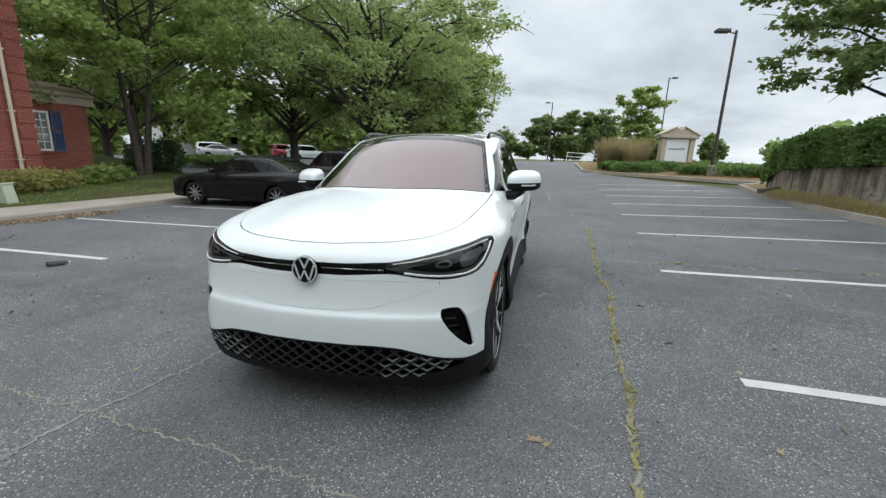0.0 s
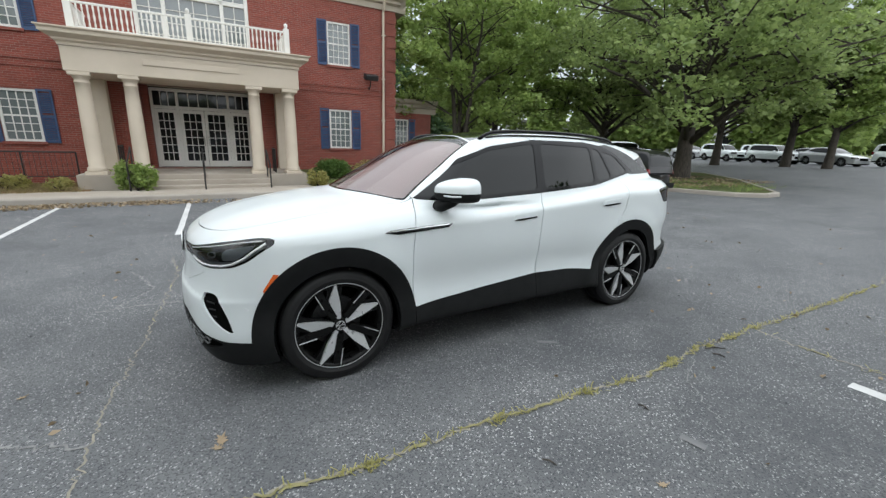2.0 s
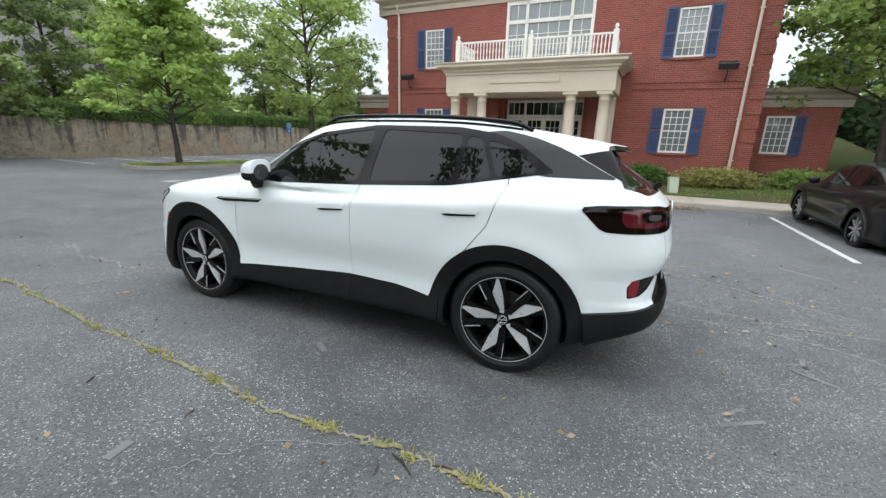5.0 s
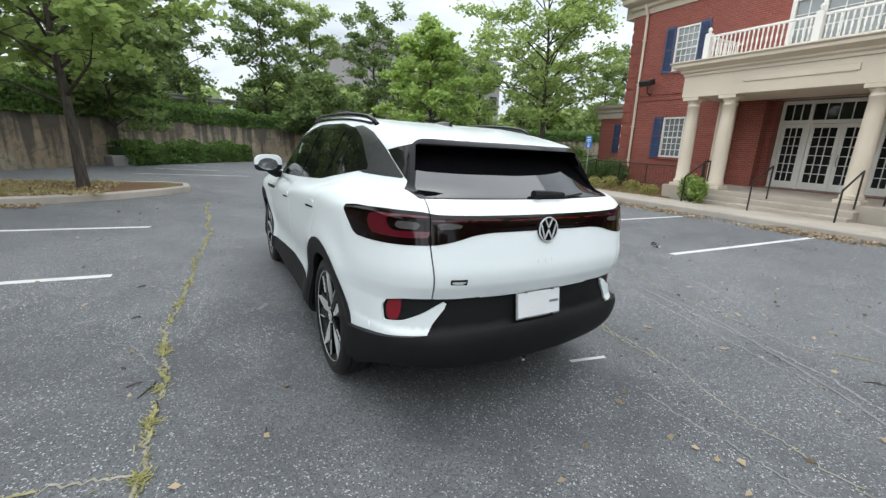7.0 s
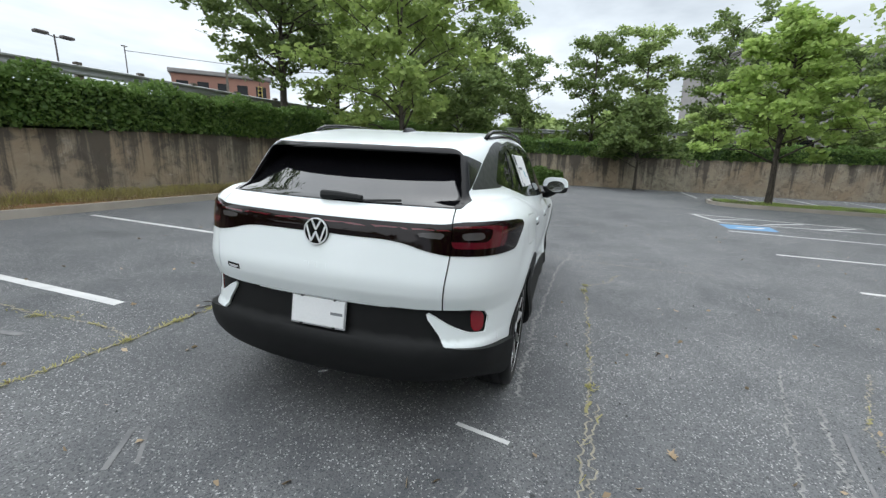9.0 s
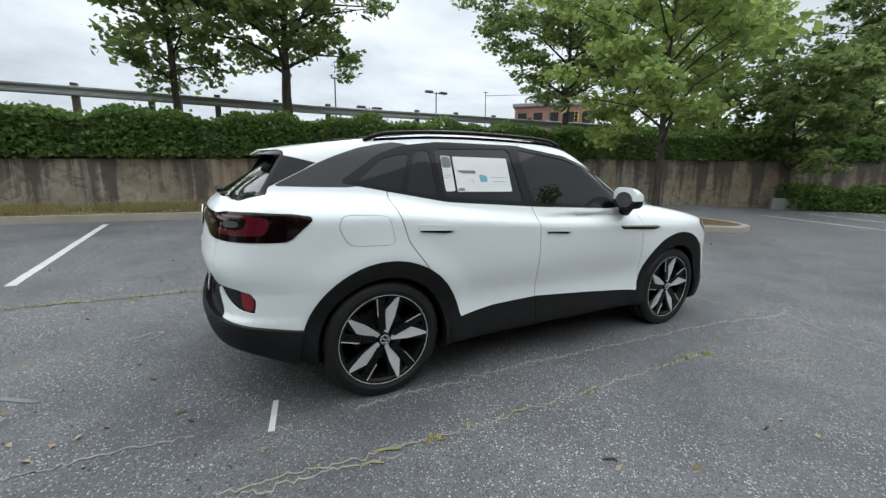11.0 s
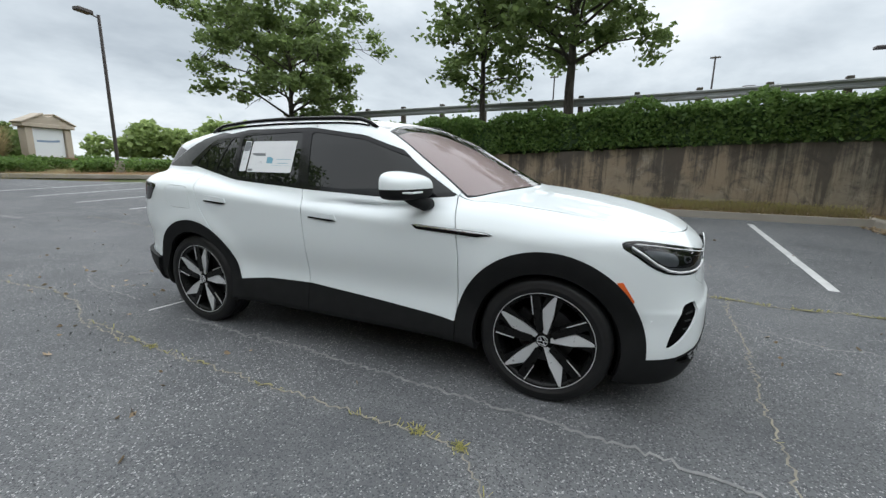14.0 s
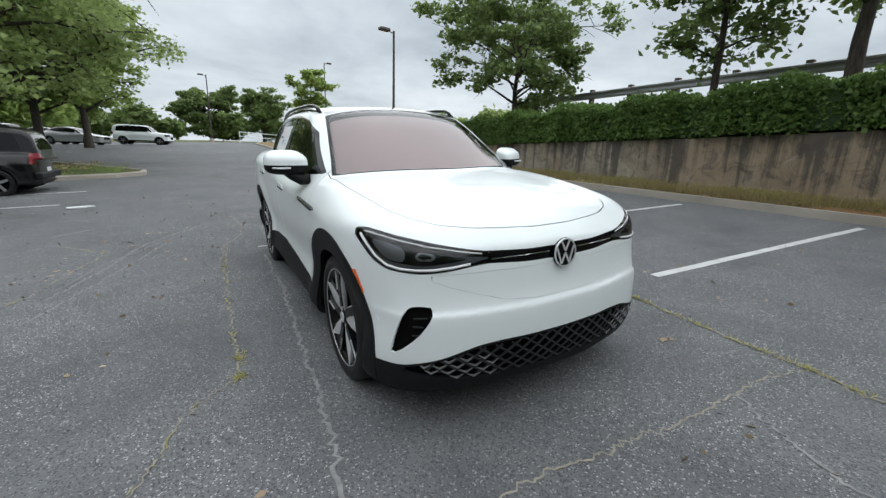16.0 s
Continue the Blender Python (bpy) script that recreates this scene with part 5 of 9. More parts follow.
    rf = both(col(poly_sdf([(-0.7, -0.19), (0.3, -0.20), (0.575, -0.24), (0.585, 0.0), (0.59, 0.5), (0.575, 1.0), (0.56, 1.06), (0.3, 1.09), (-0.7, 1.09)], 0), "a", "y"), lambda P: 1.4 - P[:, 2])
    roof_g, skin = skin.cut(rf)
    # cladding
    lower = col(poly_sdf([(-0.98, 0.0), (-0.98, 0.405), (-0.92, 0.405), (-0.3, 0.455), (0.226, 0.490), (0.6, 0.478), (0.887, 0.442), (1.0, 0.44), (1.0, 0.0)], 0), "y", "z")
    ring = both(lambda P: np.minimum(np.hypot(P[:, 1] - 1.372, P[:, 2] - AXLE) - 0.497, np.hypot(P[:, 1] + 1.385, P[:, 2] - AXLE - 0.008) - 0.513), lateral)
    tail_low = both(lambda P: P[:, 2] - (0.556 - 0.050 * np.clip((2.25 - P[:, 1]) / 0.40, 0, 1)), lambda P: 1.6 - P[:, 1])
    nose_low = both(lambda P: P[:, 2] - _chin_line(np.abs(P[:, 0])), lambda P: P[:, 1] + 1.5)
    clad, skin = skin.cut(either(lower, ring))
    bump_r, skin = skin.cut(tail_low)
    bump_f, skin = skin.cut(nose_low)
    # rear panel with the plate, reflector pockets and the white hooks
    hook = col(poly_sdf([(0.578, 0.706), (0.617, 0.706), (0.74, 0.648), (0.86, 0.612), (0.98, 0.602), (1.3, 0.600), (1.3, 0.42), (0.72, 0.42), (0.685, 0.585), (0.63, 0.648)], 1), "r", "z")
    panel = col(poly_sdf([(-0.5, 0.717), (0.40, 0.719), (0.57, 0.727), (0.69, 0.731), (0.85, 0.729), (0.97, 0.712), (1.005, 0.675), (0.99, 0.598), (0.80, 0.60), (0.80, 0.4), (-0.5, 0.4)], 0), "r", "z")
    rearward = lambda P: 1.75 - P[:, 1]
    panel_f = both(panel, lambda P: -hook(P), rearward)
    back, skin = skin.cut(panel_f)
    refl, back = back.cut(both(col(poly_sdf([(0.865, 0.722), (0.962, 0.706), (0.985, 0.665), (0.968, 0.608), (0.885, 0.614)], 1), "r", "z"), rearward))
    # lamps
    tl = both(col(poly_sdf([(-0.3, 1.118), (0.45, 1.119), (0.68, 1.122), (0.77, 1.134), (1.0, 1.139), (1.25, 1.133), (1.375, 1.117), (1.235, 0.992), (1.10, 0.987), (0.86, 0.986), (0.67, 0.989), (0.55, 1.007), (0.46, 1.031), (0.35, 1.042), (-0.3, 1.046)], 1), "r", "z"), lambda P: 1.7 - P[:, 1])
    tail, skin = skin.cut(tl)
    lamp_outline = [(0.44, 0.822), (0.44, 0.872), (0.52, 0.880), (0.66, 0.899), (0.90, 0.933), (1.10, 0.956), (1.20, 0.965), (1.29, 0.959), (1.315, 0.935), (1.24, 0.895), (1.15, 0.838), (1.05, 0.805), (0.86, 0.792), (0.75, 0.794), (0.62, 0.805), (0.52, 0.819)]
    hl = both(col(poly_sdf(lamp_outline, 1), "s", "z"), lambda P: P[:, 1] + 1.5)
    head, skin = skin.cut(hl)
    strip, skin = skin.cut(both(col(poly_sdf([(-0.5, 0.803), (0.2, 0.808), (0.46, 0.823), (0.46, 0.878), (0.2, 0.866), (-0.5, 0.863)], 0), "a", "z"), lambda P: P[:, 1] + 1.9))
    intake, skin = skin.cut(both(col(poly_sdf([(0.668, 0.646), (0.73, 0.652), (0.762, 0.645), (0.794, 0.605), (0.816, 0.50), (0.833, 0.402), (0.745, 0.508), (0.702, 0.572)], 1), "a", "z"), lambda P: P[:, 1] + 1.5))
    grille, bump_f = bump_f.cut(both(col(poly_sdf([(-0.5, 0.455), (0.3, 0.457), (0.48, 0.446), (0.56, 0.427), (0.65, 0.401), (0.73, 0.381), (0.80, 0.358), (0.79, 0.335), (0.66, 0.305), (0.40, 0.283), (-0.5, 0.278)], 1), "a", "z"), lambda P: P[:, 1] + 1.75))
    # shut lines
    door_f = col(poly_sdf([(0.298, 1.6), (0.288, 1.14), (0.254, 1.02), (0.240, 0.80), (0.237, 0.50), (0.236, 0.2), (-0.875, 0.2), (-0.878, 0.41), (-0.886, 0.60), (-0.885, 0.80), (-0.868, 0.96), (-0.82, 1.13), (-1.1, 1.6)], 0), "y", "z")
    door_r = col(poly_sdf([(0.298, 1.6), (0.288, 1.14), (0.254, 1.02), (0.240, 0.80), (0.237, 0.50), (0.236, 0.2), (0.95, 0.2), (0.95, 0.45), (1.02, 0.66), (1.15, 0.83), (1.217, 0.915), (1.255, 0.968), (1.293, 1.085), (1.325, 1.175), (1.33, 1.24), (1.36, 1.6)], 0), "y", "z")
    fuel = col(poly_sdf([(1.63, 1.125), (1.37, 1.115), (1.335, 0.95), (1.60, 0.955), (1.66, 1.06)], 2), "y", "z")
    hood = col(poly_sdf([(-0.5, -2.103), (0.12, -2.097), (0.30, -2.072), (0.43, -2.034), (0.56, -1.962), (0.65, -1.868), (0.715, -1.72), (0.745, -1.48), (0.762, -1.28), (0.755, -1.0), (0.73, -0.3), (-0.5, -0.3)], 1), "a", "y")
    gate = col(poly_sdf([(-0.5, 0.722), (0.606, 0.722), (0.607, 0.74), (0.618, 0.87), (0.630, 1.0), (0.624, 1.12), (0.612, 1.19), (0.45, 1.60), (-0.5, 1.6)], 0), "a", "z")
    chin = col(poly_sdf([(-0.5, 0.626), (0.18, 0.633), (0.35, 0.650), (0.46, 0.684), (0.60, 0.730), (0.70, 0.775), (0.66, 0.785), (-0.5, 0.785)], 0), "a", "z")
    lat = lambda P: 0.62 - np.abs(P[:, 0])
    top = lambda P: 0.93 - P[:, 2]
    aft = lambda P: 1.9 - P[:, 1]

    def groove(sk, d, w, where):
        g, sk2 = sk.cut(both(lambda P: d(P) - w, where))
        keep, gap = g.cut(lambda P: d(P) + w)
        return keep, sk2, gap

    # order matters: each panel is lifted out of what is left
    doorF, skin, _ = groove(skin, door_f, 0.0028, both(lat, lambda P: P[:, 2] - 1.6))
    doorR, skin, _ = groove(skin, door_r, 0.0028, both(lat, lambda P: P[:, 2] - 1.6))
    hoodP, skin, _ = groove(skin, hood, 0.003, both(top, lambda P: P[:, 1] + 0.75, lambda P: P[:, 2] - 1.19))
    gateP, skin, _ = groove(skin, gate, 0.003, both(aft, lambda P: P[:, 2] - 1.2))
    quarter, _ = skin.cut(both(lambda P: fuel(P) - 0.0014, lat, lambda P: P[:, 2] - 1.2))
    fuelP, skin, _ = groove(skin, fuel, 0.0014, both(lat, lambda P: P[:, 2] - 1.2))
    chinP, skin, _ = groove(skin, chin, 0.0007, lambda P: P[:, 1] + 1.9)
    cladF, clad, _ = groove(clad, door_f, 0.002, both(lat, lower))
    cladR, clad, _ = groove(clad, door_r, 0.002, both(lat, lower))
    tailG, tail, _ = groove(tail, gate, 0.002, aft)

    _, shell = shell.cut(ws)
    _, shell = shell.cut(rg)
    shell.build("inner_shell", BLACK_MATTE, car, lift=-0.020, rim=0.0)
    skin.build("body", PAINT_WHITE, car, "white painted body")
    hoodP.build("bonnet", PAINT_WHITE, car)
    gateP.build("tailgate", PAINT_WHITE, car)
    chinP.build("bumper_insert", PAINT_WHITE, car)
    for sd in (1, -1):
        d1 = doorF.build("front_door", PAINT_WHITE, car, side=sd)
        d2 = doorR.build("rear_door", PAINT_WHITE, car, side=sd)
        front_g.build("window", GLASS_DARK, d1, "dark tinted glass", -0.003, 0.006, sd)
        rear_g.build("window", GLASS_DARK, d2, "dark tinted glass", -0.003, 0.006, sd)
        mid_g.build("window", GLASS_DARK, d2, "dark tinted glass", -0.003, 0.006, sd)
        quarter_g.build("quarter_window", GLASS_DARK, car, "dark tinted glass", -0.003, 0.006, sd)
        side.build("window_trim", BLACK_GLOSS, car, "gloss black window surround", 0.001, 0.012, sd)
        pillar.build("rear_pillar", PILLAR_BLACK, car, "satin black pillar", 0.001, 0.012, sd)
        fin.build("spoiler_fin", BLACK_GLOSS, car, "gloss black fin beside the rear window", 0.001, 0.012, sd)
        clad.build("wheel_arch_trim", CLADDING, car, "dark grey plastic cladding", 0.006, 0.045, sd)
        cladF.build("door_trim", CLADDING, d1, "dark grey plastic", 0.007, 0.03, sd)
        cladR.build("door_trim", CLADDING, d2, "dark grey plastic", 0.007, 0.03, sd)
        head.build("headlamp", LAMP_CLEAR, car, "clear headlamp cover", 0.001, 0.004, sd)
        tail.build("tail_lamp", LAMP_SMOKE, car, "smoked red tail lamp", 0.003, 0.015, sd)
        intake.build("air_intake", BLACK_MATTE, car, "black side intake", -0.035, 0.0, sd)
        refl.build("reflector", LAMP_BRIGHT, car, "red rear reflector", -0.012, 0.004, sd)
        if fuelP is not None and sd == -1:
            fuelP.build("charge_flap", PAINT_WHITE, car, side=sd)
    quarter.build("quarter_panel", PAINT_WHITE, car, rim=0.0, side=1)
    # the rear window lies back under the spoiler, between two fins
    V, F = pane.whole()
    deep = [(x, y - 0.15 * min(1.0, max(0.0, (z - 1.200) / 0.22)), z - 0.004) for x, y, z in V]
    mesh_object("rear_window", deep, F, GLASS_REAR, car, "dark rear window", True)
    count = collections.Counter(tuple(sorted(e)) for f in F for e in zip(f, f[1:] + f[:1]))
    n = len(V)
    walls = [(a, b, b + n, a + n) for f in F for a, b in zip(f, f[1:] + f[:1]) if count[tuple(sorted((a, b)))] == 1]
    mesh_object("window_reveal", V + deep, walls, BLACK_GLOSS, car, "black underside of the spoiler and fins")
    surround.build("rear_surround", BLACK_GLOSS, car, "gloss black surround", 0.0, 0.012)
    clear.build("windscreen", GLASS_FRONT, car, "windscreen with a pinkish sunshade behind", -0.002, 0.004)
    band.build("windscreen_band", BLACK_GLOSS, car, "black windscreen border", -0.002, 0.006)
    roof_g.build("roof_glass", GLASS_ROOF, car, "dark panoramic roof", 0.0, 0.01)
    back.build("rear_panel", CLADDING, car, "dark grey plate panel", -0.017, 0.002)
    bump_r.build("rear_bumper", CLADDING, car, "dark grey lower bumper", 0.030, 0.050)
    bump_f.build("front_lip", CLADDING, car, "dark grey lower lip", 0.004, 0.02)
    grille.build("grille", BLACK_MATTE, car, "black recess of the lower grille", -0.045, 0.0)
    strip.build("front_strip", BLACK_GLOSS, car, "black strip between the headlamps", -0.004, 0.006)
    tailG.build("light_bar", LAMP_SMOKE, car, "smoked red light bar across the tailgate", 0.003, 0.015)
    hsd = col(poly_sdf(lamp_outline, 1), "s", "z")
    sv = lambda P: np.abs(P[:, 0]) + 0.9 * (P[:, 1] + 2.2)
    drl, _ = head.cut(both(lambda P: hsd(P) + 0.013, lambda P: P[:, 2] - (0.846 + (sv(P) - 0.44) * 0.100)))
    _, drl = drl.cut(lambda P: hsd(P) + 0.034)
    eyebrow, _ = head.cut(both(lambda P: hsd(P) + 0.008, lambda P: (0.864 + (sv(P) - 0.44) * 0.110) - P[:, 2]))
    block, _ = head.cut(col(poly_sdf([(0.93, 0.838), (1.05, 0.842), (1.13, 0.880), (1.19, 0.932), (1.05, 0.922), (0.94, 0.905)], 1), "s", "z"))
    projector, _ = head.cut(col(poly_sdf([(0.74, 0.845), (0.86, 0.846), (0.88, 0.880), (0.84, 0.893), (0.75, 0.878)], 1), "s", "z"))
    _, projector = projector.cut(col(poly_sdf([(0.765, 0.853), (0.845, 0.853), (0.858, 0.876), (0.83, 0.882), (0.77, 0.872)], 1), "s", "z"))
    for sd in (1, -1):
        drl.build("daytime_light", PAPER, car, "white light guide", -0.005, 0.008, sd)
        eyebrow.build("lamp_brow", MACHINED, car, "thin bright edge of the lamp", -0.006, 0.004, sd)
        projector.build("lamp_reflector", MACHINED, car, "silver projector bezel", -0.020, 0.006, sd)
        # plain white paints in the bright reflection of the silver reflector
        block.build("lamp_reflector", SIGN_WHITE, car, "silver lamp reflector with its gleam painted in white", -0.018, 0.006, sd)
    c_out = col(poly_sdf([(0.70, 1.116), (1.00, 1.122), (1.13, 1.106), (1.10, 1.024), (0.90, 1.018), (0.70, 1.022)], 1), "r", "z")
    red_c, _ = tail.cut(both(c_out, lambda P: 1.7 - P[:, 1]))
    core, red_c = red_c.cut(col(poly_sdf([(0.6, 1.107), (0.94, 1.111), (0.990, 1.098), (0.945, 1.047), (0.6, 1.051)], 1), "r", "z"))
    white_l, core = core.cut(col(poly_sdf([(0.765, 1.090), (0.922, 1.092), (0.912, 1.058), (0.768, 1.057)], 1), "r", "z"))
    for sd in (1, -1):
        red_c.build("tail_light", LAMP_RED, car, "red light element", 0.0045, 0.004, sd)
        white_l.build("reversing_light", LAMP_GREY, car, "clear reversing light", 0.0045, 0.004, sd)
    bar_l, _ = tailG.cut(lambda P: np.abs(P[:, 2] - 1.096) - 0.0042)
    bar_l.build("light_line", LAMP_RED, car, "red line of the light bar", 0.0045, 0.003)
    inner_l, _ = tailG.cut(both(col(poly_sdf([(0.47, 1.082), (0.60, 1.088), (0.60, 1.060), (0.50, 1.058)], 1), "a", "z"), lambda P: 2.0 - P[:, 1]))
    for sd in (1, -1):
        inner_l.build("tail_light", LAMP_GREY, car, "clear inner light", 0.0045, 0.003, sd)
        head.build("headlamp_bowl", LAMP_BOWL, car, "black headlamp housing", -0.03, 0.0, sd)
    clear.build("sunshade", SUNSHADE, car, "pinkish sunshade behind the windscreen", -0.045, 0.0)
    sheet, _ = rear_g.cut(both(col(poly_sdf([(0.43, 1.238), (0.86, 1.238), (0.86, 1.458), (0.43, 1.458)], 0), "y", "z"), lateral))
    slip, _ = rear_g.cut(both(col(poly_sdf([(0.875, 1.240), (0.945, 1.240), (0.945, 1.460), (0.875, 1.460)], 0), "y", "z"), lateral))
    sheet.build("window_sticker", PAPER, car, "white price sheet inside the rear door window", -0.0015, 0.0, -1)
    slip.build("window_sticker", PAPER, car, "narrow white sheet inside the window", -0.0015, 0.0, -1)
    for y0, y1, z0, z1, ink in ((0.878, 0.942, 1.385, 1.455, INK_GREY), (0.69, 0.855, 1.445, 1.452, INK_GREY), (0.70, 0.85, 1.352, 1.372, INK_GREY), (0.72, 0.855, 1.272, 1.280, INK_GREY), (0.44, 0.56, 1.372, 1.380, INK_BLUE),
                                (0.46, 0.66, 1.425, 1.432, INK_BLUE), (0.50, 0.62, 1.335, 1.343, INK_BLUE), (0.47, 0.58, 1.300, 1.308, INK_BLUE), (0.70, 0.85, 1.405, 1.410, INK_GREY), (0.72, 0.85, 1.330, 1.335, INK_GREY), (0.435, 0.69, 1.450, 1.455, INK_GREY), (0.44, 0.54, 1.245, 1.252, INK_GREY), (0.70, 0.80, 1.390, 1.394, INK_GREY),
                                *((0.70, 0.855, 1.425 - 0.009 * k, 1.4275 - 0.009 * k, INK_GREY) for k in range(3)), *((0.445, 0.60 + 0.03 * (k % 3), 1.360 - 0.011 * k, 1.364 - 0.011 * k, INK_BLUE) for k in range(9)), *((0.72, 0.85, 1.318 - 0.010 * k, 1.321 - 0.010 * k, INK_GREY) for k in range(4)),
                                *((0.88, 0.94, 1.37 - 0.012 * k, 1.374 - 0.012 * k, INK_GREY) for k in range(8)), (0.62, 0.68, 1.30, 1.345, INK_BLUE), (0.80, 0.855, 1.243, 1.262, INK_GREY)):
        ink_s, _ = rear_g.cut(both(col(poly_sdf([(y0, z0), (y1, z0), (y1, z1), (y0, z1)], 0), "y", "z"), lateral))
        ink_s.build("printed_block", ink, car, "", -0.0008, 0.0, -1)
    for sd in (1, -1):
        for half in void.cut(lambda P: P[:, 1]):
            half.build("wheel_well", BLACK_MATTE, car, "", -0.20, 0.0, sd)


build_crossover()

# ---- the crossover's wheels and small parts


def on_body(pts, lift=0.0):
    P, N = settle(body_form, np.array(pts, float), 6)
    return P + N * lift, N


def body_patch(name, outline, mat, parent, label="", lift=0.003, thick=0.006, guess="side", sd=1, fan=False):
    """A small raised piece with the given outline on the body: (y, z) pairs on the side, (x, z) pairs at the front or rear."""
    if guess == "side":
        pts = [(0.93, a, b) for a, b in outline]
    else:
        pts = [(a, -2.25 if guess == "front" else 2.35, b) for a, b in outline]
    P, N = on_body(pts, lift)
    Q = P - N * thick
    S = np.array([sd, 1, 1])
    n = len(P)
    V = (P * S).tolist() + (Q * S).tolist()
    F = [tuple(range(n))] + [(i, n + i, n + (i + 1) % n, (i + 1) % n) for i in range(n)]
    bm = bmesh.new()
    vs = [bm.verts.new(v) for v in V]
    for f in F:
        bm.faces.new([vs[i] for i in f])
    bmesh.ops.recalc_face_normals(bm, faces=bm.faces[:])
    bm.verts.index_update()
    geo = [tuple(v.co) for v in bm.verts], [tuple(v.index for v in f.verts) for f in bm.faces]
    bm.free()
    return part(name, geo, mat, parent, label)


def oval(cx, cz, rx, rz, n=16):
    return [(cx + rx * math.cos(2 * math.pi * i / n), cz + rz * math.sin(2 * math.pi * i / n)) for i in range(n)]


TYRE = [(0.270, -0.100), (0.290, -0.112), (0.330, -0.117), (0.352, -0.108), (0.366, -0.088), (0.369, -0.070), (0.361, -0.066), (0.361, -0.058), (0.370, -0.055), (0.371, -0.014), (0.362, -0.011), (0.362, -0.003), (0.371, 0.0),
        (0.371, 0.012), (0.371, 0.045), (0.362, 0.050), (0.362, 0.058), (0.370, 0.062), (0.366, 0.088), (0.352, 0.108), (0.330, 0.117), (0.318, 0.1165), (0.316, 0.118), (0.304, 0.117), (0.302, 0.115), (0.290, 0.112), (0.270, 0.100)]


def emblem(parent, m, r, name="emblem"):
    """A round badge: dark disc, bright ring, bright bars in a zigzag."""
    disc = part(name, moved(lathe([(r, 0), (r, 0.006), (r * 0.96, 0.010)], 32), m), BLACK_GLOSS, parent, "round black badge with bright ring")
    part("ring", moved(lathe([(r * 0.98, 0.008), (r * 0.97, 0.014), (r * 0.89, 0.014), (r * 0.88, 0.008)], 40, False), m), MACHINED, disc)
    def bar(x0, y0, x1, y1, w=0.13):
        d = Vector((x1 - x0, y1 - y0)).normalized()
        n = Vector((-d.y, d.x)) * w / 2
        return prism([((x0 + n.x) * r, (y0 + n.y) * r), ((x0 - n.x) * r, (y0 - n.y) * r), ((x1 - n.x) * r, (y1 - n.y) * r), ((x1 + n.x) * r, (y1 + n.y) * r)], 0.009, 0.013)
    for seg in ((-0.36, 0.80, 0.0, 0.12), (0.36, 0.80, 0.0, 0.12), (-0.76, 0.40, -0.36, -0.74), (-0.36, -0.74, 0.0, -0.02), (0.0, -0.02, 0.36, -0.74), (0.36, -0.74, 0.76, 0.40)):
        part("badge_bar", moved(bar(*seg), m), MACHINED, disc)


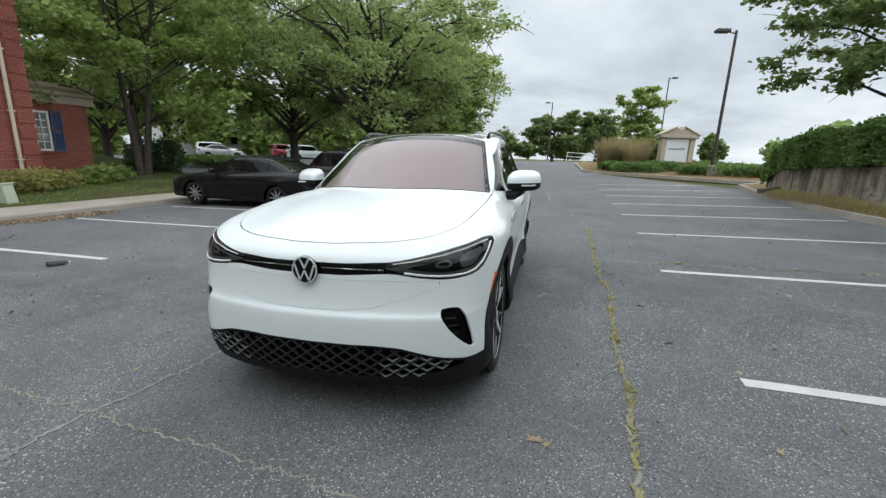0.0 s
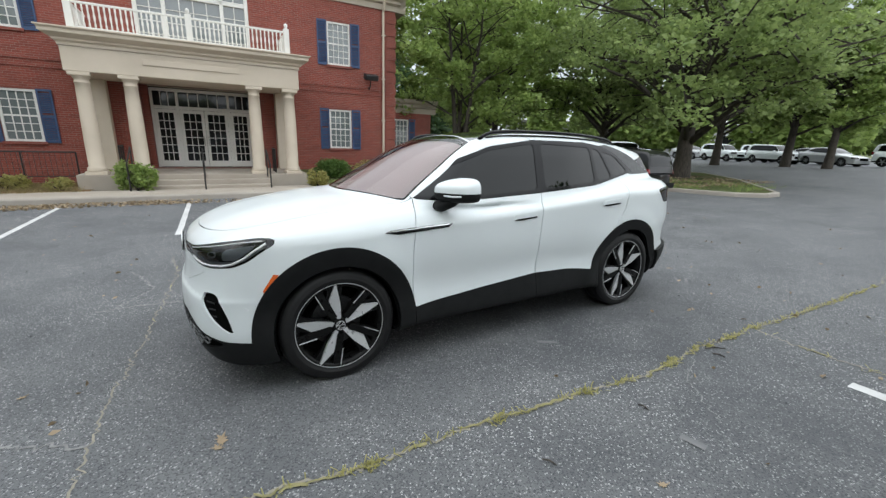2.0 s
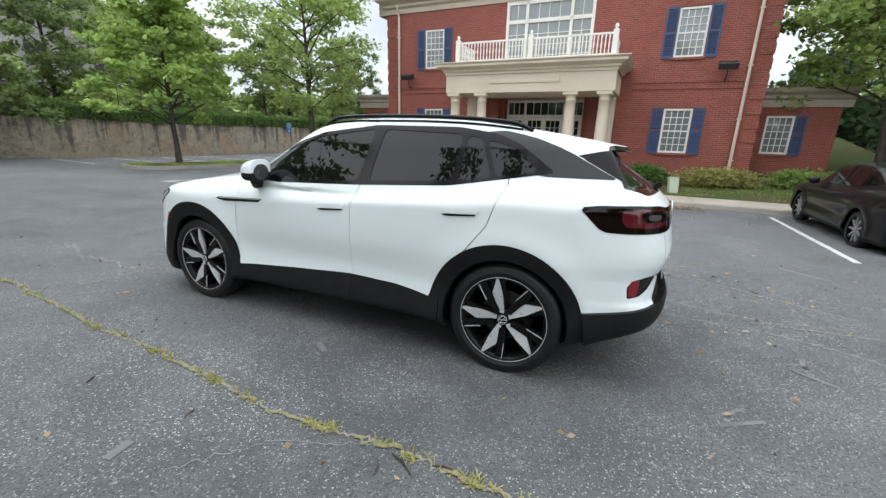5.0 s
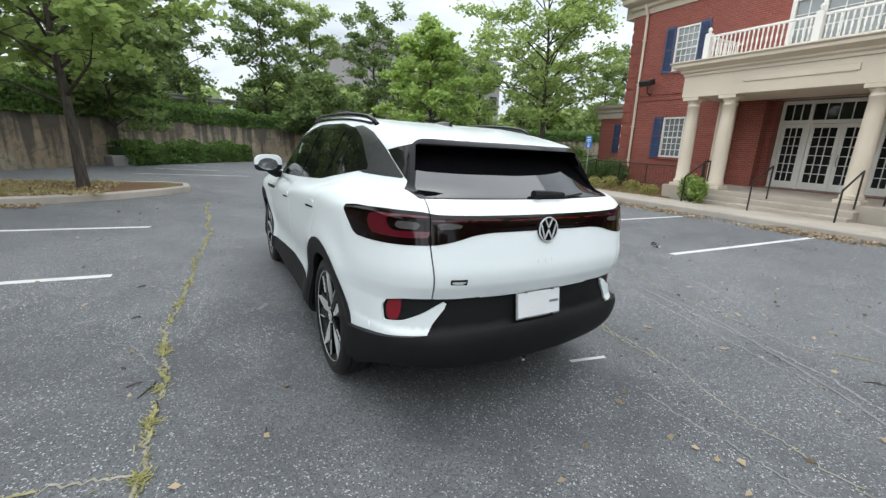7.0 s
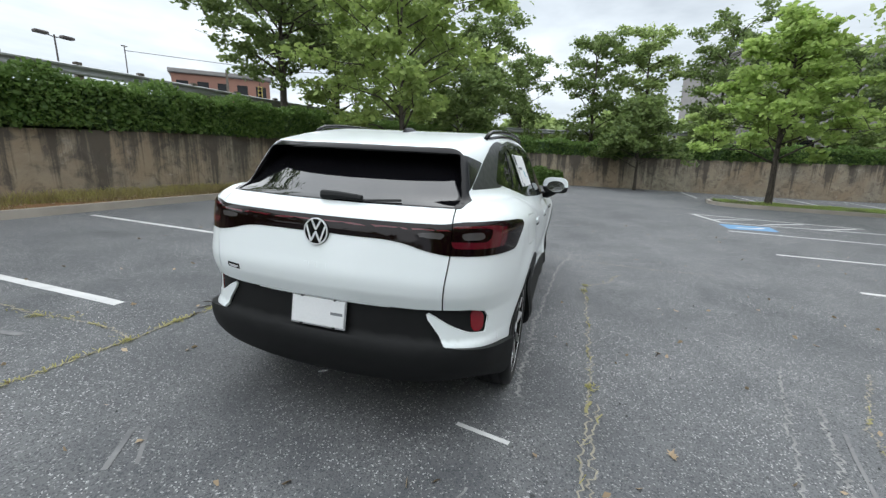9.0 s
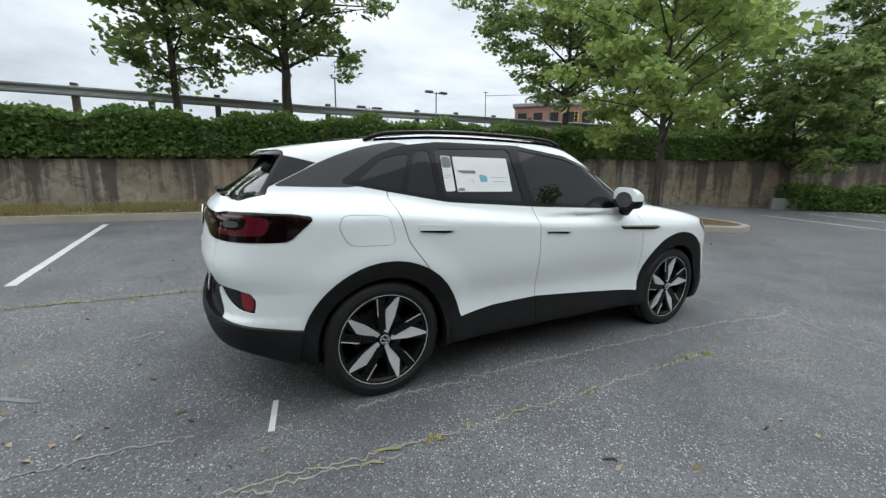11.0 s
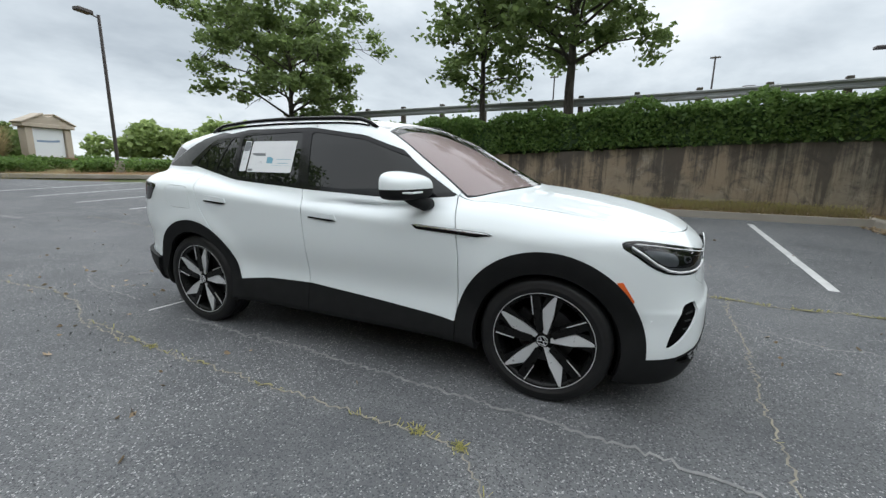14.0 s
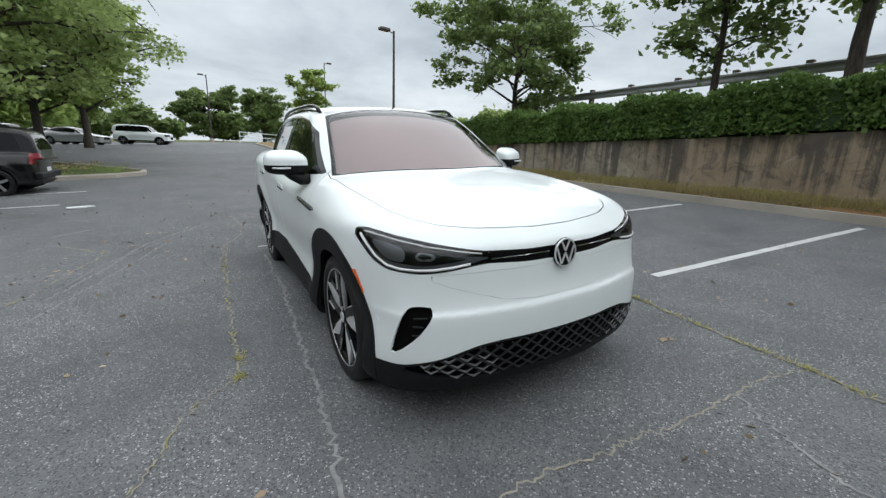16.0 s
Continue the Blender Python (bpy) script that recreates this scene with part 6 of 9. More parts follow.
def wheel(parent, x, y, sd, spin):
    """Sits with its axis across the car; z of the turned profile points outwards."""
    m = pose(x * sd, y, AXLE, 0, 90 * sd, 0) @ pose(0, 0, 0, 0, 0, spin)
    rim = part("wheel", moved(lathe([(0.268, -0.10), (0.276, -0.098), (0.258, -0.06), (0.250, 0.03), (0.262, 0.085), (0.276, 0.096), (0.284, 0.100), (0.284, 0.106), (0.270, 0.104), (0.255, 0.085), (0.243, 0.03), (0.243, -0.09)], 48, False), m), WHEEL_BLACK, parent, "black alloy wheel with machined faces", True)
    part("tyre", moved(lathe(TYRE, 64, False), m), RUBBER, rim, "black tyre", True)
    part("lip", moved(lathe([(0.2785, 0.1060), (0.279, 0.1080), (0.2820, 0.1080), (0.2830, 0.1065)], 64, False), m), MACHINED, rim)
    part("brake_disc", moved(lathe([(0.06, 0.0), (0.165, 0.0), (0.165, -0.025), (0.06, -0.025)], 32, False), m), DISC, rim)
    part("caliper", moved(box(-0.07, 0.11, -0.045, 0.07, 0.2, 0.03, 0.012), m), CLADDING, rim)
    part("backing", moved(lathe([(0.0, -0.05), (0.243, -0.05)], 32, False), m), BLACK_MATTE, rim)
    hub = part("hub", moved(lathe([(0.075, 0.02), (0.072, 0.062), (0.045, 0.086), (0.034, 0.090)], 28), m), WHEEL_BLACK, rim, "", True)
    emblem(rim, m @ pose(0, 0, 0.088), 0.031, "centre_cap")
    for k in range(5):
        t = m @ pose(0, 0, 0, 0, 0, 72 * k)
        # dark spoke body, broad, falling back towards the hub
        part("spoke", moved(([(-0.030, 0.03, 0.070), (-0.062, 0.17, 0.080), (-0.046, 0.262, 0.092), (0.046, 0.262, 0.092), (0.030, 0.17, 0.080), (0.020, 0.03, 0.070),
                              (-0.030, 0.03, 0.035), (-0.050, 0.17, 0.045), (-0.040, 0.262, 0.06), (0.040, 0.262, 0.06), (0.025, 0.17, 0.045), (0.020, 0.03, 0.035)],
                             [(5, 4, 1, 0), (4, 3, 2, 1), (6, 7, 10, 11), (7, 8, 9, 10), (0, 1, 7, 6), (1, 2, 8, 7), (3, 4, 10, 9), (4, 5, 11, 10)]), t), WHEEL_BLACK, rim)
        part("spoke_face", moved(([(0.012, 0.040, 0.088), (-0.012, 0.040, 0.086), (-0.049, 0.176, 0.092), (-0.006, 0.273, 0.1075), (0.006, 0.273, 0.1075), (0.018, 0.150, 0.098),
                                   (0.012, 0.040, 0.07), (-0.012, 0.040, 0.07), (-0.049, 0.176, 0.078), (-0.006, 0.273, 0.095), (0.006, 0.273, 0.095), (0.018, 0.150, 0.08)],
                                  [(0, 5, 2, 1), (5, 4, 3, 2), (0, 1, 7, 6), (1, 2, 8, 7), (2, 3, 9, 8), (3, 4, 10, 9), (4, 5, 11, 10), (5, 0, 6, 11)]), t), MACHINED, rim)
        u = t @ pose(0, 0, 0, 0, 0, -43)
        part("spoke_fin", moved(prism([(0.000, 0.274), (0.0045, 0.274), (-0.012, 0.160), (-0.016, 0.160)], 0.096, 0.1035), u), MACHINED, rim)
        part("fin_web", moved(prism([(-0.008, 0.268), (0.05, 0.268), (0.02, 0.06), (-0.020, 0.06)], 0.045, 0.0955), u), WHEEL_BLACK, rim)


for sd in (1, -1):
    wheel(car, 0.772, -WB, sd, 23 if sd > 0 else -30)
    wheel(car, 0.772, WB, sd, 28 if sd > 0 else -36)

emblem(car, pose(0, -2.198, 0.826, 86, 0, 0), 0.072)
emblem(car, pose(0, 2.288, 1.046, 84, 0, 180), 0.064)
for x in (-0.045, 0.0, 0.045):
    body_patch("model_badge", [(x - 0.014, 0.890), (x + 0.014, 0.890), (x + 0.014, 0.910), (x - 0.014, 0.910)], PAINT_WHITE, car, "small white raised model badge", 0.003, 0.004, "rear")
body_patch("dealer_badge", [(0.468, 0.772), (0.560, 0.772), (0.560, 0.820), (0.468, 0.820)], BLACK_GLOSS, car, "small black dealer badge", 0.002, 0.003, "rear")
for x0, x1, z in ((0.476, 0.550, 0.803), (0.490, 0.538, 0.784)):
    body_patch("badge_print", [(x0, z - 0.005), (x1, z - 0.005), (x1, z + 0.005), (x0, z + 0.005)], MACHINED, car, "", 0.0035, 0.002, "rear")

# number plate with its dealer card
plate = part("number_plate", moved(box(-0.152, -0.006, -0.076, 0.152, 0.006, 0.076, 0.004), pose(0.0, 2.284, 0.650, 8, 0, 0)), CHROME, car, "plain white dealer plate in a bright frame")
part("plate_card", moved(box(-0.142, 0.0061, -0.064, 0.142, 0.0085, 0.064), pose(0.0, 2.284, 0.650, 8, 0, 0)), PAPER, plate)
part("plate_print", moved(box(-0.135, 0.0086, -0.006, -0.070, 0.0095, 0.008), pose(0.0, 2.284, 0.650, 8, 0, 0)), INK_GREY, plate)
for x in (-0.09, 0.09):
    for z in (-0.068, 0.068):
        part("screw", moved(lathe([(0.006, 0), (0.006, 0.006)], 8), pose(x, 2.291 - 0.14 * z, 0.650 + z, -90, 0, 0)), CLADDING, plate)

for sd in (1, -1):
    body_patch("side_marker", [(-1.737, 0.756), (-1.766, 0.760), (-1.830, 0.668), (-1.824, 0.655), (-1.793, 0.651)], LAMP_ORANGE, car, "orange side marker", 0.004, 0.008, "side", sd)
    strip = body_patch("fender_strip", [(-0.586, 0.974), (-0.62, 0.946), (-1.00, 0.926), (-1.088, 0.944), (-1.045, 0.960), (-0.62, 0.980)], BLACK_GLOSS, car, "black trim strip with a chrome edge", 0.004, 0.008, "side", sd)
    body_patch("strip_inlay", [(-0.60, 0.975), (-0.62, 0.966), (-1.02, 0.946), (-1.075, 0.947), (-1.04, 0.957), (-0.62, 0.977)], CHROME, car, "", 0.0065, 0.004, "side", sd)
    body_patch("strip_shadow", [(-0.63, 0.948), (-1.00, 0.928), (-1.00, 0.935), (-0.63, 0.955)], BLACK_GLOSS, car, "", 0.0068, 0.004, "side", sd)
    for y0, z0 in ((-0.040, 0.945), (0.955, 1.003)):
        h = body_patch("door_handle", [(y0, z0 + 0.010), (y0 + 0.012, z0 + 0.042), (y0 + 0.225, z0 + 0.060), (y0 + 0.245, z0 + 0.045), (y0 + 0.235, z0 + 0.022)], PAINT_WHITE, car, "flush white door handle", 0.006, 0.010, "side", sd)
        body_patch("handle_slot", [(y0 + 0.005, z0 + 0.001), (y0 + 0.06, z0 - 0.002), (y0 + 0.225, z0 + 0.012), (y0 + 0.225, z0 + 0.020), (y0 + 0.03, z0 + 0.008)], BLACK_MATTE, car, "", 0.0075, 0.008, "side", sd)
    for y, z in ((-1.93, 0.56), (2.02, 0.57)):
        body_patch("parking_sensor", oval(y, z, 0.009, 0.009, 10), SIGN_WHITE, car, "", 0.002, 0.003, "side", sd)
    # roof rail
    ys = np.linspace(-0.18, 1.42, 26)
    A, N = on_body([(0.605, y, 1.56) for y in ys], 0.0)
    lift = 0.034 * np.minimum(1, np.minimum(ys + 0.18, 1.42 - ys) / 0.12) ** 0.6
    pts = A + np.array([0, 0, 1.0]) * lift[:, None]
    part("roof_rail", tube([(sd * p[0], p[1], p[2]) for p in pts], 0.014, 8), BLACK_GLOSS, car, "black roof rail", True)
    part("rail_foot", tube([(sd * p[0], p[1], p[2] - 0.004) for p in (A + N * 0.004)[1:-1]], 0.010, 6), BLACK_GLOSS, car)

for sd in (1, -1):
    xs = np.linspace(0.085, 0.42, 8)
    body_patch("strip_line", [(x, 0.850 + 0.03 * x) for x in xs] + [(x, 0.856 + 0.03 * x) for x in xs[::-1]], CHROME, car, "thin bright line", 0.0, 0.003, "front", sd)
for z in (0.425, 0.455):
    P1, _ = on_body([(x, 2.33, z) for x in np.linspace(-0.58, 0.58, 16)], 0.003)
    part("bumper_groove", tube([tuple(p) for p in P1], 0.0035, 5), BLACK_MATTE, car)
def lamp_line(name, label, pts, r, mat, sd):
    """A light guide along a line of (s, z) pairs on the lamp, s running outwards round the corner."""
    out = []
    for s, z in pts:
        P1, _ = on_body([(a, float(_nose(z) + _nose_plan(a)), z) for a in np.linspace(0.25, 0.88, 40)], 0.0015)
        k = P1[:, 0] + 0.9 * (P1[:, 1] + 2.2)
        out.append((sd * np.interp(s, k, P1[:, 0]), np.interp(s, k, P1[:, 1]), np.interp(s, k, P1[:, 2])))
    part(name, tube(out, r, 6), mat, car, label, True)


for sd in (1, -1):
    lamp_line("daytime_light", "white light guide", [(0.56, 0.826), (0.66, 0.815), (0.76, 0.809), (0.86, 0.808), (0.96, 0.812), (1.04, 0.823), (1.12, 0.855), (1.19, 0.900), (1.25, 0.938)], 0.0065, PAPER, sd)
    lamp_line("lamp_brow", "thin bright edge of the lamp", [(0.50, 0.866), (0.62, 0.881), (0.80, 0.907), (0.95, 0.926), (1.10, 0.944), (1.22, 0.953)], 0.0035, PAPER, sd)
# slats of the side intakes
for sd in (1, -1):
    for k in range(4):
        z = 0.470 + k * 0.042
        P1, N1 = on_body([(a, -2.1, z) for a in np.linspace(0.765 - 0.022 * k, 0.81 - 0.008 * k, 6)], -0.020)
        part("intake_slat", tube([(sd * p[0], p[1], p[2]) for p in P1], 0.0055, 6), CLADDING, car)

# lattice of the lower grille
def lattice():
    bars = []
    for fam in (1, -1):
        for c in np.arange(-1.275, 1.28, 0.085):
            line = []
            for z in np.linspace(0.280, 0.456, 12):
                a = c + fam * (z - 0.340) * 1.45
                lim = np.interp(z, [0.278, 0.290, 0.305, 0.335, 0.358, 0.381, 0.401, 0.427, 0.446, 0.457], [0.33, 0.50, 0.66, 0.785, 0.795, 0.73, 0.65, 0.56, 0.48, 0.28])
                if abs(a) < lim:
                    line.append((a, -2.22 + 0.12 * abs(a) ** 3, z))
            if len(line) > 1:
                P1, _ = on_body(line, -0.003)
                bars.append(tube([tuple(p) for p in P1], 0.006, 4))
    return join(*bars)


tagged(part("grille_mesh", lattice(), PILLAR_BLACK, car, "diamond mesh of the lower grille"), kind="stuff")
for sd in (1, -1):
    for i in range(5):
        for k in range(4):
            a, z = 0.400 + 0.085 * i + 0.0425 * (k % 2), 0.304 + 0.0293 * k
            lim = np.interp(z, [0.300, 0.335, 0.358, 0.381, 0.401, 0.427], [0.63, 0.76, 0.77, 0.70, 0.62, 0.53])
            if a < lim:
                P1, _ = on_body([(a - 0.026, -2.15, z + 0.015), (a, -2.13, z), (a + 0.030, -2.12, z + 0.017)], 0.001)
                part("grille_chip", tube([(sd * p[0], p[1], p[2]) for p in P1], [0.002, 0.0055, 0.002], 4), STEEL, car, "bright grille accent")

# mirrors
def superell(cx, cy, cz, rx, ry, rz, n=26, m=14, e=2.6):
    V, F = [], []
    def p(c, k):
        return math.copysign(abs(c) ** (2 / k), c)
    for j in range(m + 1):
        v = -math.pi / 2 + math.pi * j / m
        for i in range(n):
            u = 2 * math.pi * i / n
            V.append((cx + rx * p(math.cos(v), e) * p(math.cos(u), e), cy + ry * p(math.cos(v), e) * p(math.sin(u), e), cz + rz * p(math.sin(v), e)))
    for j in range(m):
        for i in range(n):
            F.append((j * n + i, j * n + (i + 1) % n, (j + 1) * n + (i + 1) % n, (j + 1) * n + i))
    return V, F


def mirror(sd):
    V, F = superell(0, 0, 0, 0.128, 0.105, 0.088, e=3.4)
    # pulled back at its outer end, higher at the rear, flat towards the rear
    W = []
    for x, y, z in V:
        y2 = y + 0.06 * (x / 0.12) if y < 0 else min(y, 0.055) + 0.03 * (x / 0.12)
        z2 = z * (1.0 + 0.25 * (y / 0.1)) if z > 0 else z * 0.72
        W.append((sd * (0.965 + x), -0.565 + y2, 1.178 + z2))
    if sd < 0:
        F = [tuple(reversed(f)) for f in F]
    up = [f for f in F if sum(W[i][2] for i in f) / 4 > 1.169]
    lo = [f for f in F if f not in set(up)]
    base = part("mirror", (W, lo), CLADDING, car, "door mirror with white cap and black base", True)
    part("mirror_cap", ([((x - sd * 0.965) * 1.012 + sd * 0.965, (y + 0.565) * 1.012 - 0.565, z + 0.002) for x, y, z in W], up), PAINT_WHITE, base, "white mirror cap", True)
    part("mirror_arm", tube([(sd * 0.83, -0.67, 1.085), (sd * 0.88, -0.66, 1.085), (sd * 0.935, -0.61, 1.120), (sd * 0.97, -0.585, 1.14)], [0.035, 0.040, 0.040, 0.03], 10), CLADDING, base, "", True)
    part("mirror_glass", moved(prism(oval(0, 0, 0.092, 0.058, 20), 0, 0.004, "xz"), pose(sd * 0.972, -0.505, 1.185, 0, 0, 14 * sd)), CHROME, base)
    part("repeater", tube([(sd * 1.07, -0.565, 1.163), (sd * 1.03, -0.665, 1.163), (sd * 0.95, -0.68, 1.163)], 0.006, 6), SIGN_WHITE, base)


mirror(1)
mirror(-1)

# rear wiper, aerial fin, tow eye, underbody, cowl
P1, _ = on_body([(0.03, 2.2, 1.212), (-0.06, 2.2, 1.214), (-0.18, 2.2, 1.210)], 0.018)
part("rear_wiper", tube([tuple(p) for p in P1], [0.022, 0.019, 0.014], 8), CLADDING, car, "black rear wiper")
P1, _ = on_body([(-0.02, 2.2, 1.206), (-0.2, 2.2, 1.206), (-0.36, 2.15, 1.202)], 0.008)
part("wiper_blade", tube([tuple(p) for p in P1], 0.006, 6), RUBBER, car)
_az = lambda y, up: (y, float(_top(y)) - 0.030 + up)
part("roof_aerial", ([(0, *_az(1.04, 0.002)), (0, *_az(1.26, -0.012)), (0, *_az(1.255, 0.026)), (0, *_az(1.23, 0.030)), (0, *_az(1.14, 0.021)),
                      (0.026, *_az(1.05, -0.012)), (0.026, *_az(1.265, -0.012)), (-0.026, *_az(1.05, -0.012)), (-0.026, *_az(1.265, -0.012))],
                     [(0, 5, 6, 2, 3, 4), (0, 4, 3, 2, 8, 7), (2, 6, 8), (0, 7, 5), (5, 7, 8, 6)]), BLACK_GLOSS, car, "black shark-fin aerial")
part("underbody", box(-0.66, -1.85, 0.19, 0.66, 1.75, 0.27, 0.02), BLACK_MATTE, car, "flat black underbody")
part("tow_hook", tube([(0.0, 2.12, 0.315), (0.0, 2.22, 0.305), (0.03, 2.25, 0.305)], 0.010, 8), CHROME, car)

# ---------------------------------------------------------------- the other parked cars


def plain_car(name, label, m, paint, kind, h, detail=True, group="parked cars"):
    """A parked car with its nose at -y: body, glass, lamps, bumpers, mirrors, plate and wheels."""
    suv = kind == "suv"
    half, wide, base, axle = (2.12, 0.88, 1.32, 0.35) if suv else (2.34, 0.90, 1.36, 0.33)
    if suv:
        deck = spline([(-2.25, 0.88), (-2.1, 0.99), (-1.9, 1.02), (-1.0, 1.07), (0, 1.07), (2.0, 1.08), (2.2, 0.96)])
        top = spline([(-2.4, 0.2), (-0.98, 1.03), (-0.62, 1.42), (-0.42, 1.58), (-0.2, 1.635), (0.2, 1.66), (1.2, 1.665), (1.85, 1.63), (2.02, 1.50), (2.15, 1.05), (2.3, 0.5)])
        dlo = [(-0.84, 1.10), (-0.56, 1.44), (-0.38, 1.535), (0.5, 1.56), (1.45, 1.555), (1.72, 1.50), (1.84, 1.12), (0.5, 1.085)]
        posts, wscreen, rscreen = (0.10, 0.98), (-0.98, -0.30, 1.10, 1.57), (1.9, 1.14, 1.50)
        lampz, tailz = (0.72, 0.92), (0.80, 1.06)
    else:
        deck = spline([(-2.38, 0.60), (-2.2, 0.74), (-1.9, 0.83), (-1.0, 0.95), (0, 0.97), (1.5, 1.05), (2.15, 1.06), (2.32, 0.98)])
        top = spline([(-2.5, 0.2), (-1.05, 0.93), (-0.45, 1.28), (-0.15, 1.39), (0.3, 1.452), (0.8, 1.43), (1.2, 1.33), (1.75, 1.08), (2.4, 0.7)])
        dlo = [(-0.88, 0.985), (-0.40, 1.26), (-0.10, 1.355), (0.35, 1.395), (0.8, 1.375), (1.15, 1.29), (1.48, 1.13), (0.8, 1.02)]
        posts, wscreen, rscreen = (0.22, 1.02), (-1.0, -0.22, 0.99, 1.385), (1.05, 1.08, 1.36)
        lampz, tailz = (0.62, 0.76), (0.85, 0.96)

    def form(P):
        a, y, z = np.abs(P[:, 0]), P[:, 1], P[:, 2]
        plan = 0.10 * (np.maximum(-1.2 - y, 0) / 1.0) ** 2.2 + 0.08 * (np.maximum(y - 1.4, 0) / 0.9) ** 2
        w = wide - plan - 0.5 * np.maximum(z - 0.78, 0) ** 1.3 - 2.2 * np.maximum(0.34 - z, 0) ** 2 - 0.018 * np.exp(-(((z - 0.5) / 0.12) ** 2))
        w = w + 0.022 * (np.exp(-(((np.hypot(y - base, z - axle) - 0.42) / 0.07) ** 2)) + np.exp(-(((np.hypot(y + base, z - axle) - 0.42) / 0.07) ** 2)))
        bow = 0.05 * (a / 0.6) ** 2 + 0.20 * np.maximum(a - 0.55, 0) ** 1.5
        nose = -half + 0.03 * np.abs(z - 0.45) + (0.10 if suv else 0.30) * np.maximum(z - 0.62, 0) ** 1.6
        tail = half - 0.04 * np.abs(z - 0.5) - (0.05 if suv else 0.16) * np.maximum(z - 0.6, 0)
        d = smax(a - w, nose + bow - y, 0.10)
        d = smax(d, y - (tail - bow), 0.08)
        d = smax(d, z - deck(y) + 0.04 * (a / 0.8) ** 3, 0.09)
        d = smax(d, (0.30 if suv else 0.20) - z, 0.05)
        lean = 0.20 if suv else 0.42
        g = smax(a - (wide - 0.10 - lean * (z - 1.0) - 0.10 * np.clip((y - 0.9) / 1.2, 0, 1) - 0.05 * np.clip((-0.3 - y) / 0.8, 0, 1)), (z - top(y) + 0.03 * (a / 0.6) ** 2) * 0.85, 0.09)
        g = smax(g, 0.9 - z, 0.02)
        return smin(d, g, 0.025)

    P, T = solid_half(form, (1.0, half + 0.1, 1.75), (0, -half - 0.1, 0.12), h)
    skin = Skin(form, P, T)
    lat = lambda P: 0.42 - np.abs(P[:, 0])
    arch = lambda P: np.minimum(np.hypot(P[:, 1] - base, P[:, 2] - axle), np.hypot(P[:, 1] + base, P[:, 2] - axle)) - 0.375
    well, skin = skin.cut(both(arch, lat))
    t = thing(name, label, "car", group, at=m)
    shade, skin = skin.cut(both(col(poly_sdf(dlo, 1), "y", "z"), lat))
    bars, panes = [], []
    for q in posts:
        pane, shade = shade.cut(lambda P: P[:, 1] - q - 0.08 * (P[:, 2] - 1.0) + 0.028)
        bar, shade = shade.cut(lambda P: P[:, 1] - q - 0.08 * (P[:, 2] - 1.0) - 0.028)
        bars.append(bar)
        panes.append(pane)
    panes.append(shade)
    y0, y1, z0, z1 = wscreen
    front, skin = skin.cut(both(lambda P: P[:, 1] - y1 - 0.05, lambda P: z0 - P[:, 2], lambda P: P[:, 2] - z1, lambda P: np.abs(P[:, 0]) - 0.66 + 0.12 * (P[:, 2] - z0)))
    y0, z0, z1 = rscreen
    rear, skin = skin.cut(both(lambda P: y0 - P[:, 1], lambda P: z0 - P[:, 2], lambda P: P[:, 2] - z1, lambda P: np.abs(P[:, 0]) - 0.60 + 0.14 * (P[:, 2] - z0)))
    head, skin = skin.cut(both(lambda P: np.abs(P[:, 2] - sum(lampz) / 2 - 0.04 * (np.abs(P[:, 0]) - 0.6)) - (lampz[1] - lampz[0]) / 2, lambda P: 0.46 - np.abs(P[:, 0]), lambda P: P[:, 1] + half - 0.38))
    tail, skin = skin.cut(both(lambda P: np.abs(P[:, 2] - sum(tailz) / 2) - (tailz[1] - tailz[0]) / 2, lambda P: (0.62 if suv else 0.42) - np.abs(P[:, 0]), lambda P: half - (0.16 if suv else 0.30) - P[:, 1]))
    low, skin = skin.cut(lambda P: P[:, 2] - (0.40 if suv else 0.27))
    grille, skin = skin.cut(both(lambda P: np.abs(P[:, 2] - 0.60) - 0.10, lambda P: np.abs(P[:, 0]) - 0.42, lambda P: P[:, 1] + half - 0.3))
    body = skin.build("body", paint, t, rim=0.02)
    low.build("lower_trim", CLADDING, t, "black plastic lower trim", 0.004, 0.05)
    grille.build("grille", BLACK_MATTE, t, "", -0.02, 0.0)
    front.build("windscreen", GLASS_DARK, t, "", -0.006, 0.01)
    rear.build("rear_window", GLASS_DARK, t, "", -0.006, 0.01)
    for sd in (1, -1):
        for pane in panes:
            pane.build("side_window", GLASS_DARK, t, "dark side glass", -0.006, 0.01, sd)
        for bar in bars:
            bar.build("window_post", BLACK_GLOSS, t, "", 0.0, 0.01, sd)
        head.build("headlamp", LAMP_GREY, t, "clear headlamp", 0.002, 0.01, sd)
        tail.build("tail_lamp", LAMP_BRIGHT if suv else LAMP_RED, t, "red tail lamp", 0.003, 0.01, sd)
        mz = 1.10 if suv else 1.0
        V, F = superell(sd * (wide + 0.04), -0.62, mz, 0.10, 0.06, 0.07, 12, 8)
        part("mirror", (V, F if sd > 0 else [tuple(reversed(f)) for f in F]), paint, t, "", True)
    for sd in (1, -1):
        for half_well in well.cut(lambda P: P[:, 1]):
            half_well.build("wheel_well", BLACK_MATTE, t, "", -0.16, 0.0, sd)
    part("underbody", box(-0.70, -half + 0.3, 0.18, 0.70, half - 0.3, 0.26, 0.02), BLACK_MATTE, t)
